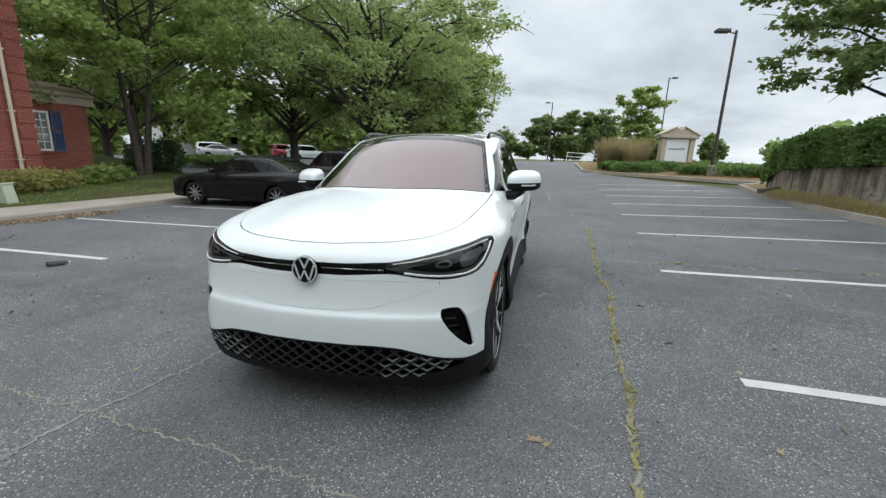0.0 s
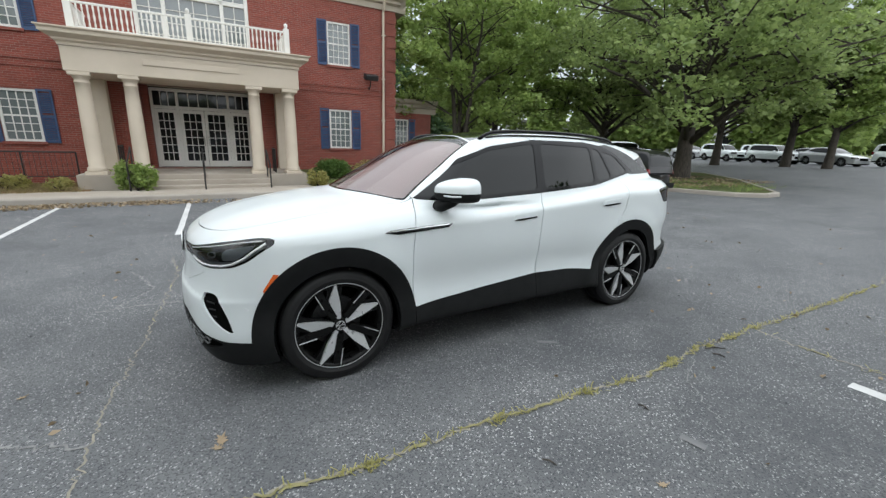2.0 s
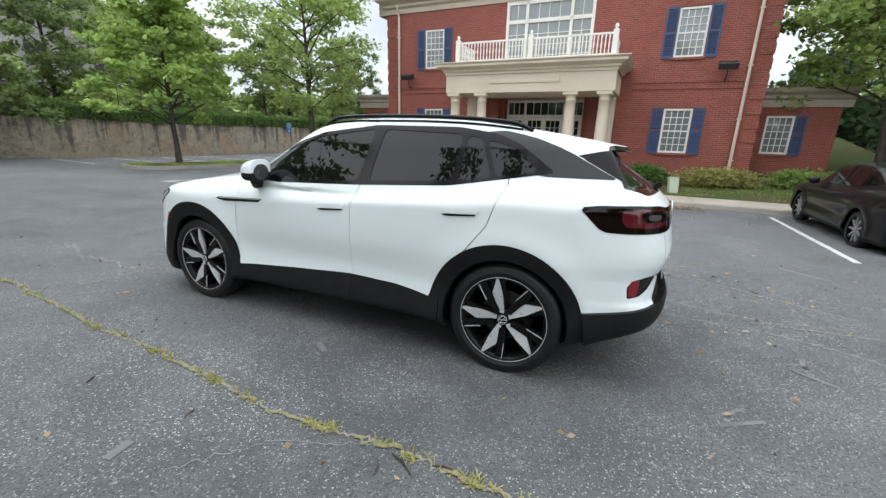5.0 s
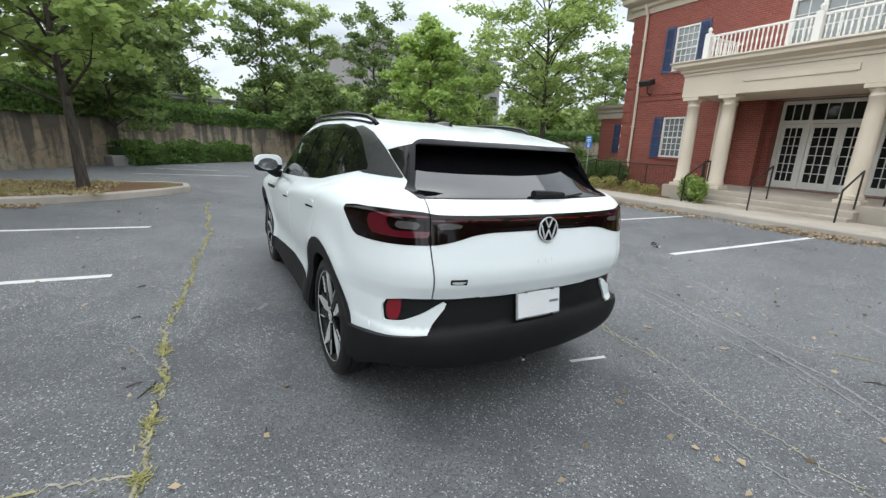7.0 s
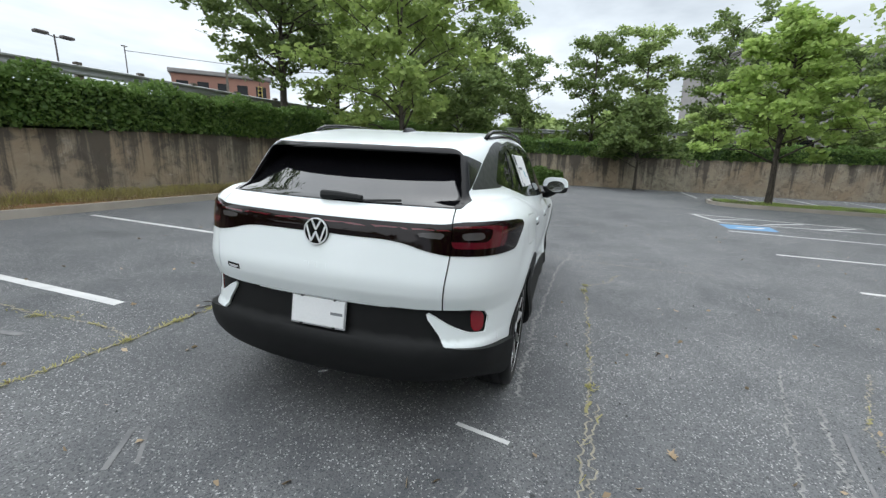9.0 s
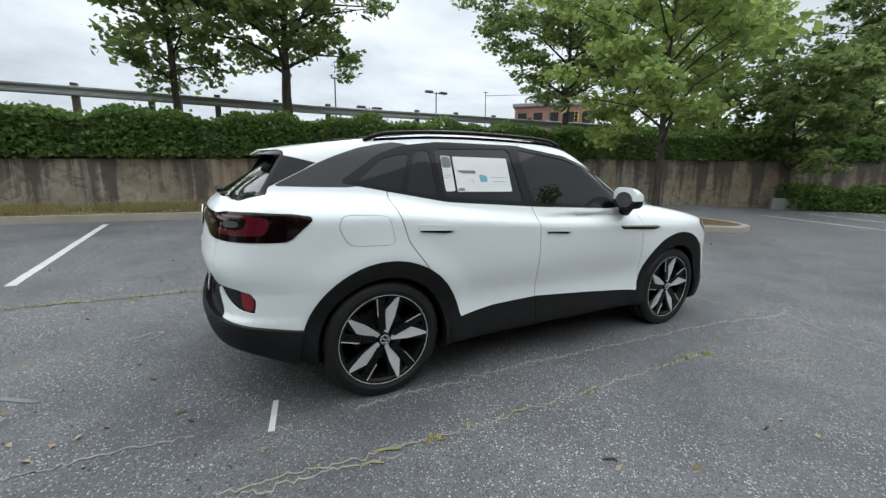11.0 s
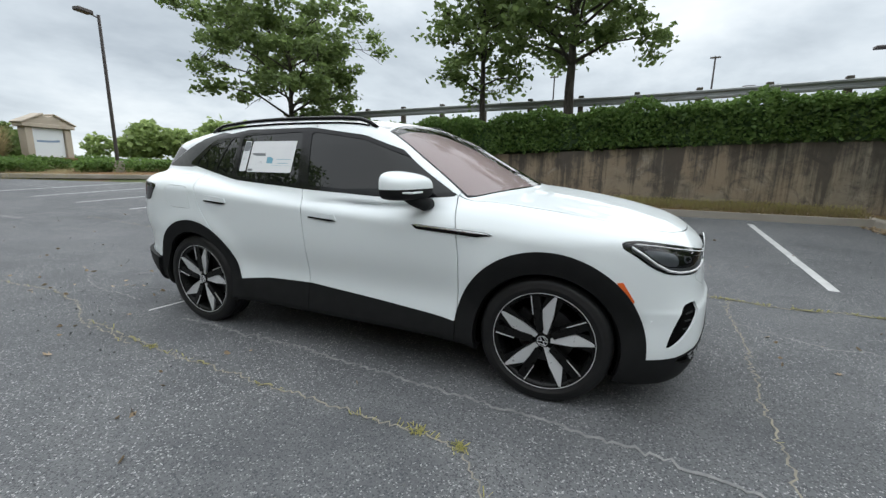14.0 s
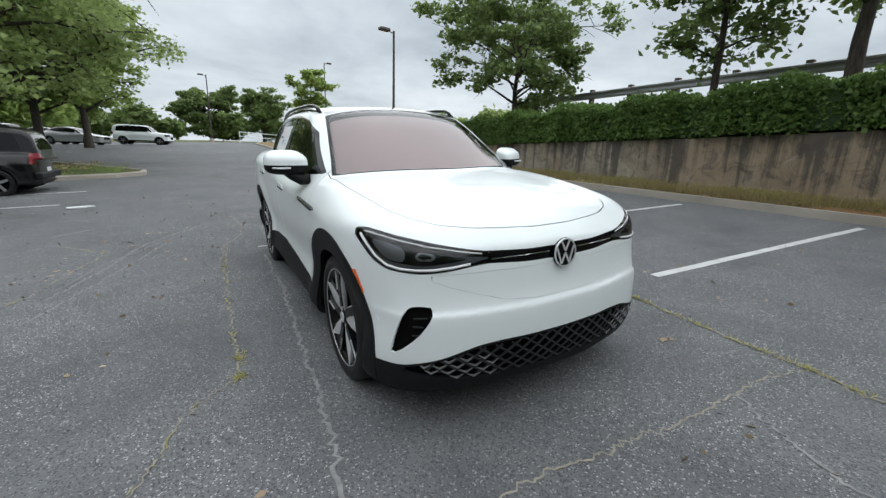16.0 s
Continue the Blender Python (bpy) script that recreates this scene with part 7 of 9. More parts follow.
    if detail:
        pz = 0.74 if not suv else 0.62
        part("number_plate", box(-0.155, half - 0.075 if not suv else half - 0.05, pz - 0.08, 0.155, half + 0.003, pz + 0.08, 0.006), PAPER, t, "plain white plate")
        part("badge", moved(lathe([(0.05, 0), (0.05, 0.014), (0.04, 0.018)], 20), pose(0, half - (0.10 if not suv else 0.06), 0.94, -90, 0, 0)), CHROME, t)
        part("bumper_line", box(-0.62, half - 0.06, 0.335, 0.62, half - 0.02, 0.36, 0.006), CHROME if not suv else CLADDING, t)
        for sd in (1, -1):
            for yy in (0.0, 0.95):
                part("door_handle", box(sd * (wide - 0.055) - 0.02, yy, 0.86, sd * (wide - 0.055) + 0.02, yy + 0.18, 0.885, 0.006), paint, t)
            if suv and sd > 0:
                part("rear_bumper", box(-0.84, half - 0.10, 0.43, 0.84, half + 0.04, 0.60, 0.03), CLADDING, t, "black plastic rear bumper")
            if suv:
                part("roof_rail", tube([(sd * 0.60, y, 1.655 + 0.03 * math.sin(math.pi * (y + 0.2) / 1.9)) for y in np.linspace(-0.2, 1.7, 12)], 0.015, 6), BLACK_GLOSS, t)
                part("arch_trim", tube([(sd * (wide - 0.01), base + 0.40 * math.cos(a), axle + 0.40 * math.sin(a)) for a in np.linspace(-0.1, math.pi + 0.1, 14)], 0.03, 6), CLADDING, t)
                part("arch_trim", tube([(sd * (wide - 0.02), -base + 0.40 * math.cos(a), axle + 0.40 * math.sin(a)) for a in np.linspace(-0.1, math.pi + 0.1, 14)], 0.03, 6), CLADDING, t)
    for sd in (1, -1):
        for y in (-base, base):
            w = pose(sd * (wide - 0.13), y, axle, 0, 90 * sd, 0)
            rim = part("wheel", moved(lathe([(0.20, -0.09), (0.235, -0.05), (0.225, 0.04), (0.24, 0.085), (0.232, 0.09), (0.20, 0.02), (0.03, 0.0)], 24), w), BLACK_GLOSS, t, "", True)
            part("tyre", moved(lathe([(0.225, -0.10), (0.29, -0.11), (axle - 0.015, -0.095), (axle, -0.06), (axle, 0.06), (axle - 0.015, 0.095), (0.29, 0.11), (0.235, 0.10)], 28, False), w), RUBBER, rim, "black tyre", True)
            for k in range(5 if suv else 9):
                part("spoke", moved(prism([(-0.03, 0.03), (-0.026, 0.228), (0.026, 0.228), (0.03, 0.03)] if suv else [(-0.02, 0.03), (-0.016, 0.228), (0.016, 0.228), (0.02, 0.03)], 0.055, 0.085), w @ pose(0, 0, 0, 0, 0, (72 if suv else 40) * k + 20)), STEEL, rim)
            part("hub", moved(lathe([(0.06, 0.03), (0.055, 0.092), (0.03, 0.096)], 14), w), STEEL, rim)
    return t


plain_car("black_sedan", "glossy black sedan parked nose-in at the kerb", on_ground(-7.42, 6.58, 0.0, -90), PAINT_BLACK, "sedan", 0.045)
plain_car("dark_suv", "dark grey boxy sport utility car with silver five-spoke wheels", on_ground(-7.0, 10.95, 0.0, -90), PAINT_GREY, "suv", 0.045)
far_white = plain_car("white_suv", "white sport utility car parked far across the lot", on_ground(-5.4, 41.5, 0.0, 78), PAINT_WHITE, "suv", 0.065, False, "far parked cars")
far_sedan = plain_car("silver_sedan", "silver sedan parked far across the lot", on_ground(-10.2, 42.5, 0.0, 70), PAINT_SILVER, "sedan", 0.065, False, "far parked cars")
plain_car("red_suv", "dark red sport utility car parked far across the lot", on_ground(-29.0, 39.5, 0.0, 150), PAINT_RED, "suv", 0.065, False, "far parked cars")
for x, y, turn in ((-14.4, 43.0, 75), (-19.0, 43.5, 72), (-24.6, 36.4, 140), (-36.0, 36.0, 130), (-17.0, 47.5, 80)):
    copy_thing(far_white, on_ground(x, y, 0.0, turn))
for x, y, turn in ((-12.6, 46.5, 75), (-33.2, 33.5, 140), (-23.0, 45.0, 70)):
    copy_thing(far_sedan, on_ground(x, y, 0.0, turn))

# ---------------------------------------------------------------- plants


def quick_mesh(name, V, Q, mat, parent=None, label=""):
    """A mesh of quads from arrays."""
    me = bpy.data.meshes.new(name)
    n, m = len(V), len(Q)
    me.vertices.add(n)
    me.vertices.foreach_set("co", np.asarray(V, np.float32).ravel())
    me.loops.add(4 * m)
    me.loops.foreach_set("vertex_index", np.asarray(Q, np.int32).ravel())
    me.polygons.add(m)
    me.polygons.foreach_set("loop_start", np.arange(0, 4 * m, 4, dtype=np.int32))
    me.materials.append(mat)
    me.update(calc_edges=True)
    ob = new(name, me)
    if parent is not None:
        ob.parent = parent
    if label:
        ob["label"] = label
    return ob


def leaf_quads(centres, size, rng, flat=0.4, long=1.5):
    """One folded diamond leaf at each centre, turned at random; flat: how far they lean to the level."""
    n = len(centres)
    d = rng.normal(size=(n, 3))
    d[:, 2] *= flat
    d /= np.linalg.norm(d, axis=1)[:, None]
    e = rng.normal(size=(n, 3))
    e -= d * (e * d).sum(1)[:, None]
    e /= np.linalg.norm(e, axis=1)[:, None]
    nn = np.cross(d, e)
    s = (size * rng.uniform(0.6, 1.3, n))[:, None]
    a, c = centres - d * s * long / 2, centres + d * s * long / 2
    fold = nn * s * 0.18
    b, f = centres + e * s * 0.5 + fold, centres - e * s * 0.5 + fold
    V = np.stack([a, b, c, f], 1).reshape(-1, 3)
    return V, np.arange(4 * n).reshape(n, 4)


def tree_mesh(seed, height, crown_r, crown_z, trunk_r, leaves, leaf_size, limbs=16, lean=(0, 0), stems=1, conical=0.0, clump=0.55, flat_top=0.0, spread=0.38, keep=0.6):
    """Wood as tapered limbs and the places of the leaves, for a tree standing at the origin."""
    rng = np.random.default_rng(seed)
    rnd = random.Random(seed)
    wood, tips = [], []
    crown_h = height - crown_z
    for st in range(stems):
        ang = 2 * math.pi * st / max(1, stems) + 0.6
        off = 0.0 if stems == 1 else 0.12
        out = 0.0 if stems == 1 else 0.22
        ax = [Vector((off * math.cos(ang), off * math.sin(ang), 0))]
        steps = 9
        for k in range(1, steps + 1):
            t = k / steps
            h = height * 0.88 * t
            ax.append(Vector((off * math.cos(ang) + lean[0] * t * t * height + out * math.cos(ang) * h * 0.5 + rnd.gauss(0, 0.05) * t,
                              off * math.sin(ang) + lean[1] * t * t * height + out * math.sin(ang) * h * 0.5 + rnd.gauss(0, 0.05) * t, h)))
        r0 = trunk_r / math.sqrt(stems)
        wood.append(tube([ax[0] - Vector((0, 0, 0.25))] + ax, [r0 * 1.35, r0 * 1.2] + [r0 * (1 - 0.82 * k / steps) for k in range(1, steps + 1)], 9))
        for j in range(max(4, limbs // stems)):
            t = crown_z * 0.8 / height + (0.86 - crown_z * 0.8 / height) * (j + rnd.random()) / max(4, limbs // stems)
            i = t / 0.88 * steps
            p = ax[min(int(i), steps - 1)].lerp(ax[min(int(i) + 1, steps)], i % 1)
            a = j * 2.4 + rnd.uniform(-0.4, 0.4) + st
            rel = (t * height - crown_z) / max(0.1, crown_h)
            env = (1 - conical * max(0, rel)) * math.sqrt(max(0.05, 1 - (abs(rel - 0.42) / 0.72) ** 2)) if conical < 0.5 else max(0.12, (1.02 - rel) ** 0.85)
            L = crown_r * env * rnd.uniform(0.75, 1.08)
            up = rnd.uniform(0.25, 0.75) if conical < 0.5 else rnd.uniform(0.15, 0.4)
            q = p + Vector((math.cos(a) * L, math.sin(a) * L, L * up * (1 - flat_top)))
            m1 = p.lerp(q, 0.45) + Vector((rnd.gauss(0, 0.1), rnd.gauss(0, 0.1), 0.10 * L))
            lr = max(0.018, r0 * 0.42 * (1 - 0.6 * t))
            wood.append(tube([p, m1, q], [lr, lr * 0.6, lr * 0.16], 6))
            for k in range(7):
                f = 0.30 + 0.70 * (k + rnd.random()) / 6
                b = p.lerp(m1, f / 0.45) if f < 0.45 else m1.lerp(q, (f - 0.45) / 0.55)
                w = Vector((rnd.gauss(0, 1), rnd.gauss(0, 1), rnd.gauss(0.25, 0.6))).normalized() * (L * 0.30 * rnd.uniform(0.6, 1.3) + 0.15)
                e = b + w
                wood.append(tube([b, b.lerp(e, 0.5) + Vector((0, 0, 0.05)), e], [lr * 0.32, lr * 0.22, 0.005], 4))
                if rnd.random() < keep:
                    tips += [(e, rnd.uniform(0.6, 1.6)), (b.lerp(e, 0.6), 0.45)]
            tips.append((q, 1.0))
        tips += [(ax[-1], 1.1), (ax[-1] + Vector((0, 0, 0.3)), 0.8)]
    P = np.array([tuple(t[0]) for t in tips])
    wgt = np.array([t[1] for t in tips])
    pick = rng.choice(len(P), leaves, p=wgt / wgt.sum())
    C = P[pick] + rng.normal(size=(leaves, 3)) * np.array([clump, clump, clump * 0.5]) * spread
    C[:, 2] = np.maximum(C[:, 2], crown_z * 0.62)
    return join(*wood), C, rng


def tree(name, label, m, leaf, seed, height, crown_r, crown_z, trunk_r, leaves, leaf_size, category="tree", group="", **kw):
    t = thing(name, label, category, group, at=m)
    wood, C, rng = tree_mesh(seed, height, crown_r, crown_z, trunk_r, int(leaves * 1.15), leaf_size, **kw)
    part("trunk", wood, BARK, t, "grey-brown trunk and limbs", True)
    V, Q = leaf_quads(C, leaf_size * 0.98, rng)
    quick_mesh("crown", V, Q, leaf, t, "leafy crown")["kind"] = "stuff"
    return t


# trees on islands and lawn
tree("maple_tree", "young maple with a full green crown on the leaf-strewn island", on_ground(4.0, -8.4, 0.12), LEAF_MAPLE, 3, 7.6, 2.6, 2.1, 0.11, 8500, 0.15, limbs=26, clump=0.6)
tree("pin_oak", "young bright green oak with level branches on the grassy island", on_ground(-9.5, -17.2, 0.12), LEAF_BRIGHT, 5, 8.4, 2.9, 2.1, 0.13, 9000, 0.17, limbs=30, conical=0.9, clump=0.5)
tree("ramp_tree", "leaning slender tree with a light airy crown near the ramp", on_ground(-14.3, -13.4, 0.15), LEAF_MAPLE, 8, 10.0, 3.6, 3.2, 0.16, 10000, 0.14, limbs=26, lean=(0.012, -0.016), clump=0.75)
tree("maple_tree", "multi-stemmed maple beside the brick building", pose(-15.6, 9.9, 0.05), LEAF_MAPLE, 11, 9.5, 4.2, 2.3, 0.26, 20000, 0.15, limbs=36, stems=3, clump=0.7, keep=0.6)
tree("oak_tree", "broad old oak with a wide dense crown on the island", on_ground(-9.0, 19.3, 0.14), LEAF_OAK, 14, 9.4, 7.2, 1.9, 0.42, 28000, 0.16, limbs=52, clump=0.85, spread=0.45, keep=0.5)
tree("oak_tree", "broad green oak beyond the parked cars", on_ground(-17.5, 23.5, 0.14), LEAF_OAK, 15, 9.5, 5.6, 2.2, 0.36, 18000, 0.19, limbs=40, clump=0.9, spread=0.48)
tree("maple_tree", "tall green maple beside the drive", on_ground(-14.8, 34.0, 0.14), LEAF_MAPLE, 16, 11.0, 5.2, 2.4, 0.3, 22000, 0.2, limbs=40, clump=0.85)
tree("maple_tree", "tall green maple beside the drive", on_ground(-11.0, 36.5, 0.14), LEAF_MAPLE, 17, 11.0, 5.0, 2.6, 0.3, 20000, 0.21, limbs=40, clump=0.85)
tree("maple_tree", "tall green tree behind the parked cars", on_ground(-22.0, 17.0, 0.14), LEAF_MAPLE, 18, 12.0, 5.5, 2.4, 0.3, 20000, 0.2, limbs=36, clump=0.85)
tree("maple_tree", "tall green tree behind the building", on_ground(-31.0, 20.0, 0.1), LEAF_MAPLE, 19, 12.0, 6.0, 2.0, 0.3, 16000, 0.24, limbs=36, clump=0.9)

tree("maple_tree", "tall green maple beside the drive", on_ground(-8.2, 35.5, 0.14), LEAF_MAPLE, 20, 9.0, 3.6, 2.6, 0.26, 12000, 0.2, limbs=30, clump=0.8)

# trees on the bank behind the hedge
for seed, (x, y, h, r, cz, tr, n) in enumerate([(11.3, 11.9, 6.2, 3.7, 2.0, 0.16, 13000), (10.9, 3.0, 7.6, 1.7, 1.6, 0.11, 4200), (10.7, 0.1, 6.6, 3.6, 2.2, 0.17, 9500), (10.6, -11.4, 6.4, 3.3, 2.0, 0.17, 9500),
                                                (10.2, -15.0, 7.6, 2.2, 0.6, 0.14, 5200), (8.4, -19.0, 9.0, 2.8, 0.5, 0.16, 7500), (4.2, -23.0, 8.6, 2.3, 0.8, 0.15, 9000)]):
    s = 15.2 - y + 1.0
    base = {0: 1.55, 1: 2.3, 2: 2.45, 3: 2.7, 4: 2.2, 5: 2.1, 6: 2.0}[seed]
    tree("bank_tree", "green tree on the bank behind the hedge", pose(x, y, base), LEAF_MAPLE if seed in (4, 5) else LEAF_BANK, 30 + seed, h, r, cz, tr, n, 0.15, group="trees on the bank", limbs=26, clump=0.6, flat_top=0.35, lean=(0.004 * (seed % 3), 0.014 * (seed % 2)))
# a tree against the wall with a planter, and trees behind the far wall
tree("wall_tree", "small dark tree by the low hedge at the wall", on_ground(4.6, -17.4, 0.1), LEAF_BANK, 50, 5.2, 2.3, 1.6, 0.09, 7000, 0.15, limbs=20)
tree("wall_tree", "small spreading tree in the lot's corner", on_ground(-5.0, -23.6, 0.1), LEAF_BANK, 51, 5.6, 2.6, 1.5, 0.09, 7000, 0.16, limbs=24, conical=0.8)
far_rows = [(-2.4, -28.5, 9.2, 2.6), (-5.9, -29.5, 9.8, 2.2), (-10.4, -28.6, 9.6, 2.7), (-15.6, -31.0, 8.6, 2.5), (-17.5, -28.6, 7.8, 3.0), (-22.0, -31.0, 8.6, 3.0), (-26.0, -29.0, 8.0, 3.4), (-31.0, -31.0, 10.5, 4.0), (2.6, -27.5, 8.0, 3.2), (-36.0, -28.0, 9.5, 4.0), (-42.0, -30.0, 10, 4.5)]
kinds = [tree("far_tree", "green tree behind the far wall", pose(x, y, 1.5), mat, 60 + i, h, r * 0.85, 0.9, 0.14, 6000, 0.18, group="trees behind the far wall", limbs=24, clump=0.65) for i, ((x, y, h, r), mat) in enumerate(zip(far_rows[:4], (LEAF_BANK, LEAF_OAK, LEAF_BANK, LEAF_MAPLE)))]
for i, (x, y, h, r) in enumerate(far_rows[4:]):
    k = kinds[i % 4]
    copy_thing(k, pose(x, y, 1.4, 0, 0, 70 * i + 40) @ Matrix.Scale(h / 9.5, 4))


def blob_leaves(rng, n, boxes, size):
    """Leaves through rounded volumes given as centre and radii."""
    out = []
    tot = sum(b[3] * b[4] * b[5] for b in boxes)
    for cx, cy, cz, rx, ry, rz in boxes:
        k = int(n * rx * ry * rz / tot)
        d = rng.normal(size=(k, 3))
        d /= np.linalg.norm(d, axis=1)[:, None]
        rr = rng.uniform(0.55, 1.06, k)[:, None] ** 0.5
        out.append(np.array([cx, cy, cz]) + d * rr * np.array([rx, ry, rz]) * (1 + 0.12 * rng.normal(size=(k, 1))))
    return np.concatenate(out)


def bush(label, x, y, dz, radii, leaf, n, size, seed, name="bush"):
    t = thing(name, label, "bush", at=on_ground(x, y, dz))
    rng = np.random.default_rng(seed)
    boxes = []
    rx, ry, rz = radii
    for _ in range(max(3, int(4 * max(rx, ry) / min(rx, ry)))):
        u, v = rng.uniform(-0.6, 0.6, 2)
        boxes.append((u * rx, v * ry, rz * 0.55, rx * rng.uniform(0.4, 0.62), ry * rng.uniform(0.4, 0.62), rz * rng.uniform(0.45, 0.6)))
    C = blob_leaves(rng, n, boxes, size)
    C[:, 2] = np.maximum(C[:, 2], 0.01)
    V, Q = leaf_quads(C, size, rng)
    quick_mesh("leaves", V, Q, leaf, t)["kind"] = "stuff"
    stems = [tube([(0, 0, -0.03), (rng.normal() * rx * 0.3, rng.normal() * ry * 0.3, rz * 0.5), (rng.normal() * rx * 0.5, rng.normal() * ry * 0.5, rz * 0.9)], [0.02, 0.012, 0.004], 5) for _ in range(5)]
    part("stems", join(*stems), BARK, t)
    return t


bush("clipped dark green shrub beside the portico", -13.5, 2.75, 0.33, (0.6, 1.0, 0.62), LEAF_HEDGE, 4000, 0.07, 71)
bush("yellow-green shrubs along the building", -13.7, 4.9, 0.36, (0.6, 1.5, 0.6), WEED, 2600, 0.08, 72)
bush("yellow-green shrubs along the building", -14.4, 7.6, 0.4, (0.6, 1.1, 0.6), LEAF_MAPLE, 2200, 0.08, 73)
bush("round dark shrub behind the maple", -16.4, 11.3, 0.5, (1.1, 1.1, 1.5), LEAF_DARK, 4200, 0.09, 74)
bush("small yellowing shrub at the steps", -11.75, 1.5, 0.17, (0.3, 0.35, 0.5), WEED, 900, 0.06, 75)
bush("loose green shrub beside the steps", -12.0, -3.75, 0.16, (0.42, 0.48, 0.75), LEAF_MAPLE, 2200, 0.07, 76)
bush("large round clipped shrub by the ramp", -15.2, -12.2, 0.3, (1.2, 1.4, 1.3), LEAF_HEDGE, 6000, 0.09, 77)
bush("low clipped shrub by the ramp", -14.3, -9.6, 0.2, (0.8, 1.5, 0.95), LEAF_HEDGE, 5000, 0.08, 78)
for i, (x, y) in enumerate([(-12.6, -5.6), (-13.0, -6.6), (-12.8, -7.5), (-13.4, -7.0), (-12.4, -8.0)]):
    bush("weedy clump in the dry bed", x, y, 0.15, (0.3, 0.35, 0.35 + 0.08 * (i % 3)), WEED, 500, 0.06, 80 + i, "weed_clump")


def hedge_along(name, label, run, off, width, height, leaf, n, size, seed, dz=0.0, base=None):
    """A clipped hedge along a run of (x, y, distance): a skin of leaves round a core coloured dark for the shade
    inside.
    """
    rng = np.random.default_rng(seed)
    pts, tops = [], []
    for k, (x, y, s) in enumerate(run):
        q, o = run[min(k + 1, len(run) - 1)], run[max(k - 1, 0)]
        dx, dy = q[0] - o[0], q[1] - o[1]
        L = math.hypot(dx, dy)
        z = (float(TOPZ(s)) if base is None else base(x, y)) + dz
        pts.append((x - dy / L * off, y + dx / L * off, z, -dy / L, dx / L, s))
    t = thing(name, label, "hedge")
    A = np.array(pts)
    i = rng.integers(0, len(A) - 1, n)
    f = rng.uniform(0, 1, (n, 1))
    B = A[i] * (1 - f) + A[i + 1] * f
    # around a rounded box section: front, top and back
    u = rng.uniform(0, 1, n)
    w = np.where(u < 0.45, -width / 2, np.where(u < 0.85, rng.uniform(-width / 2, width / 2, n), width / 2))
    h = np.where((u >= 0.45) & (u < 0.85), height, rng.uniform(0.0, height, n))
    bulge = 0.10 * np.sin(B[:, 5] * 2.3) + 0.07 * np.sin(B[:, 5] * 5.1 + 1.3) + rng.normal(size=n) * 0.055
    w = w + np.sign(w) * bulge * 0.7
    h = h + np.where(h > height * 0.9, bulge, rng.normal(size=n) * 0.03) - 0.10 * (np.abs(w) / (width / 2)) ** 4 * (h > height * 0.8)
    C = np.stack([B[:, 0] + B[:, 3] * w, B[:, 1] + B[:, 4] * w, B[:, 2] + np.maximum(h, -0.25)], 1)
    V, Q = leaf_quads(C, size, rng, 0.7, 1.3)
    quick_mesh("leaves", V, Q, leaf, t)["kind"] = "stuff"
    # solid filler whose dark colour stands in for shade between the leaves
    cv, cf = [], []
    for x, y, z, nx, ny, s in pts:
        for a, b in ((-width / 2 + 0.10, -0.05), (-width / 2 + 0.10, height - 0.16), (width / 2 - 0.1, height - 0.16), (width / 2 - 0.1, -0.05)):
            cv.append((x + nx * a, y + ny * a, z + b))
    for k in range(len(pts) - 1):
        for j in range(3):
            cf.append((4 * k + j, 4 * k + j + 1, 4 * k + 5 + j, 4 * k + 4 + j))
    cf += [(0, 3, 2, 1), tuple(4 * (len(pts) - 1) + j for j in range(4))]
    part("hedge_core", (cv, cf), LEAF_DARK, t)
    return t


near = [r for r in RUN if r[2] < 34]
far = [r for r in RUN if r[2] >= 31]
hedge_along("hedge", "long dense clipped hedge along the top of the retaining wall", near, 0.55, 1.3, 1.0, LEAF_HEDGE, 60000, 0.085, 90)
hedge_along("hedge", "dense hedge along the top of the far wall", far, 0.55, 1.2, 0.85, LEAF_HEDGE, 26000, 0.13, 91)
low = wall_run([(4.3, -16.9), (2.4, -19.2), (0.4, -21.6), (-0.8, -22.8)])
hedge_along("low_hedge", "low clipped hedge at the foot of the wall", low, 0.4, 0.8, 0.85, LEAF_HEDGE, 9000, 0.10, 92, 0.05, base=lambda x, y: gz(x, y))


def grass_tuft(label, x, y, dz, r, h, n, mat, seed, name="grass_tuft"):
    """Many thin bent blades out of one root."""
    rng = np.random.default_rng(seed)
    a = rng.uniform(0, 2 * math.pi, n)
    rr = r * 0.4 * np.sqrt(rng.uniform(0, 1, n))
    b = np.stack([rr * np.cos(a), rr * np.sin(a), np.zeros(n)], 1)
    hh = h * rng.uniform(0.5, 1.1, n)
    out = r * rng.uniform(0.2, 1.0, n)
    m = b + np.stack([out * 0.35 * np.cos(a), out * 0.35 * np.sin(a), hh * 0.65], 1)
    e = b + np.stack([out * np.cos(a), out * np.sin(a), hh], 1)
    w = np.stack([-np.sin(a), np.cos(a), 0 * a], 1) * (0.006 + 0.006 * h)
    V = np.stack([b - w, b + w, m + w * 0.8, m - w * 0.8, e + w * 0.2, e - w * 0.2], 1).reshape(-1, 3)
    k = np.arange(n) * 6
    Q = np.concatenate([np.stack([k, k + 1, k + 2, k + 3], 1), np.stack([k + 3, k + 2, k + 4, k + 5], 1)])
    t = thing(name, label, "grass", at=on_ground(x, y, dz))
    quick_mesh("blades", V, Q, mat, t)["kind"] = "stuff"
    return t


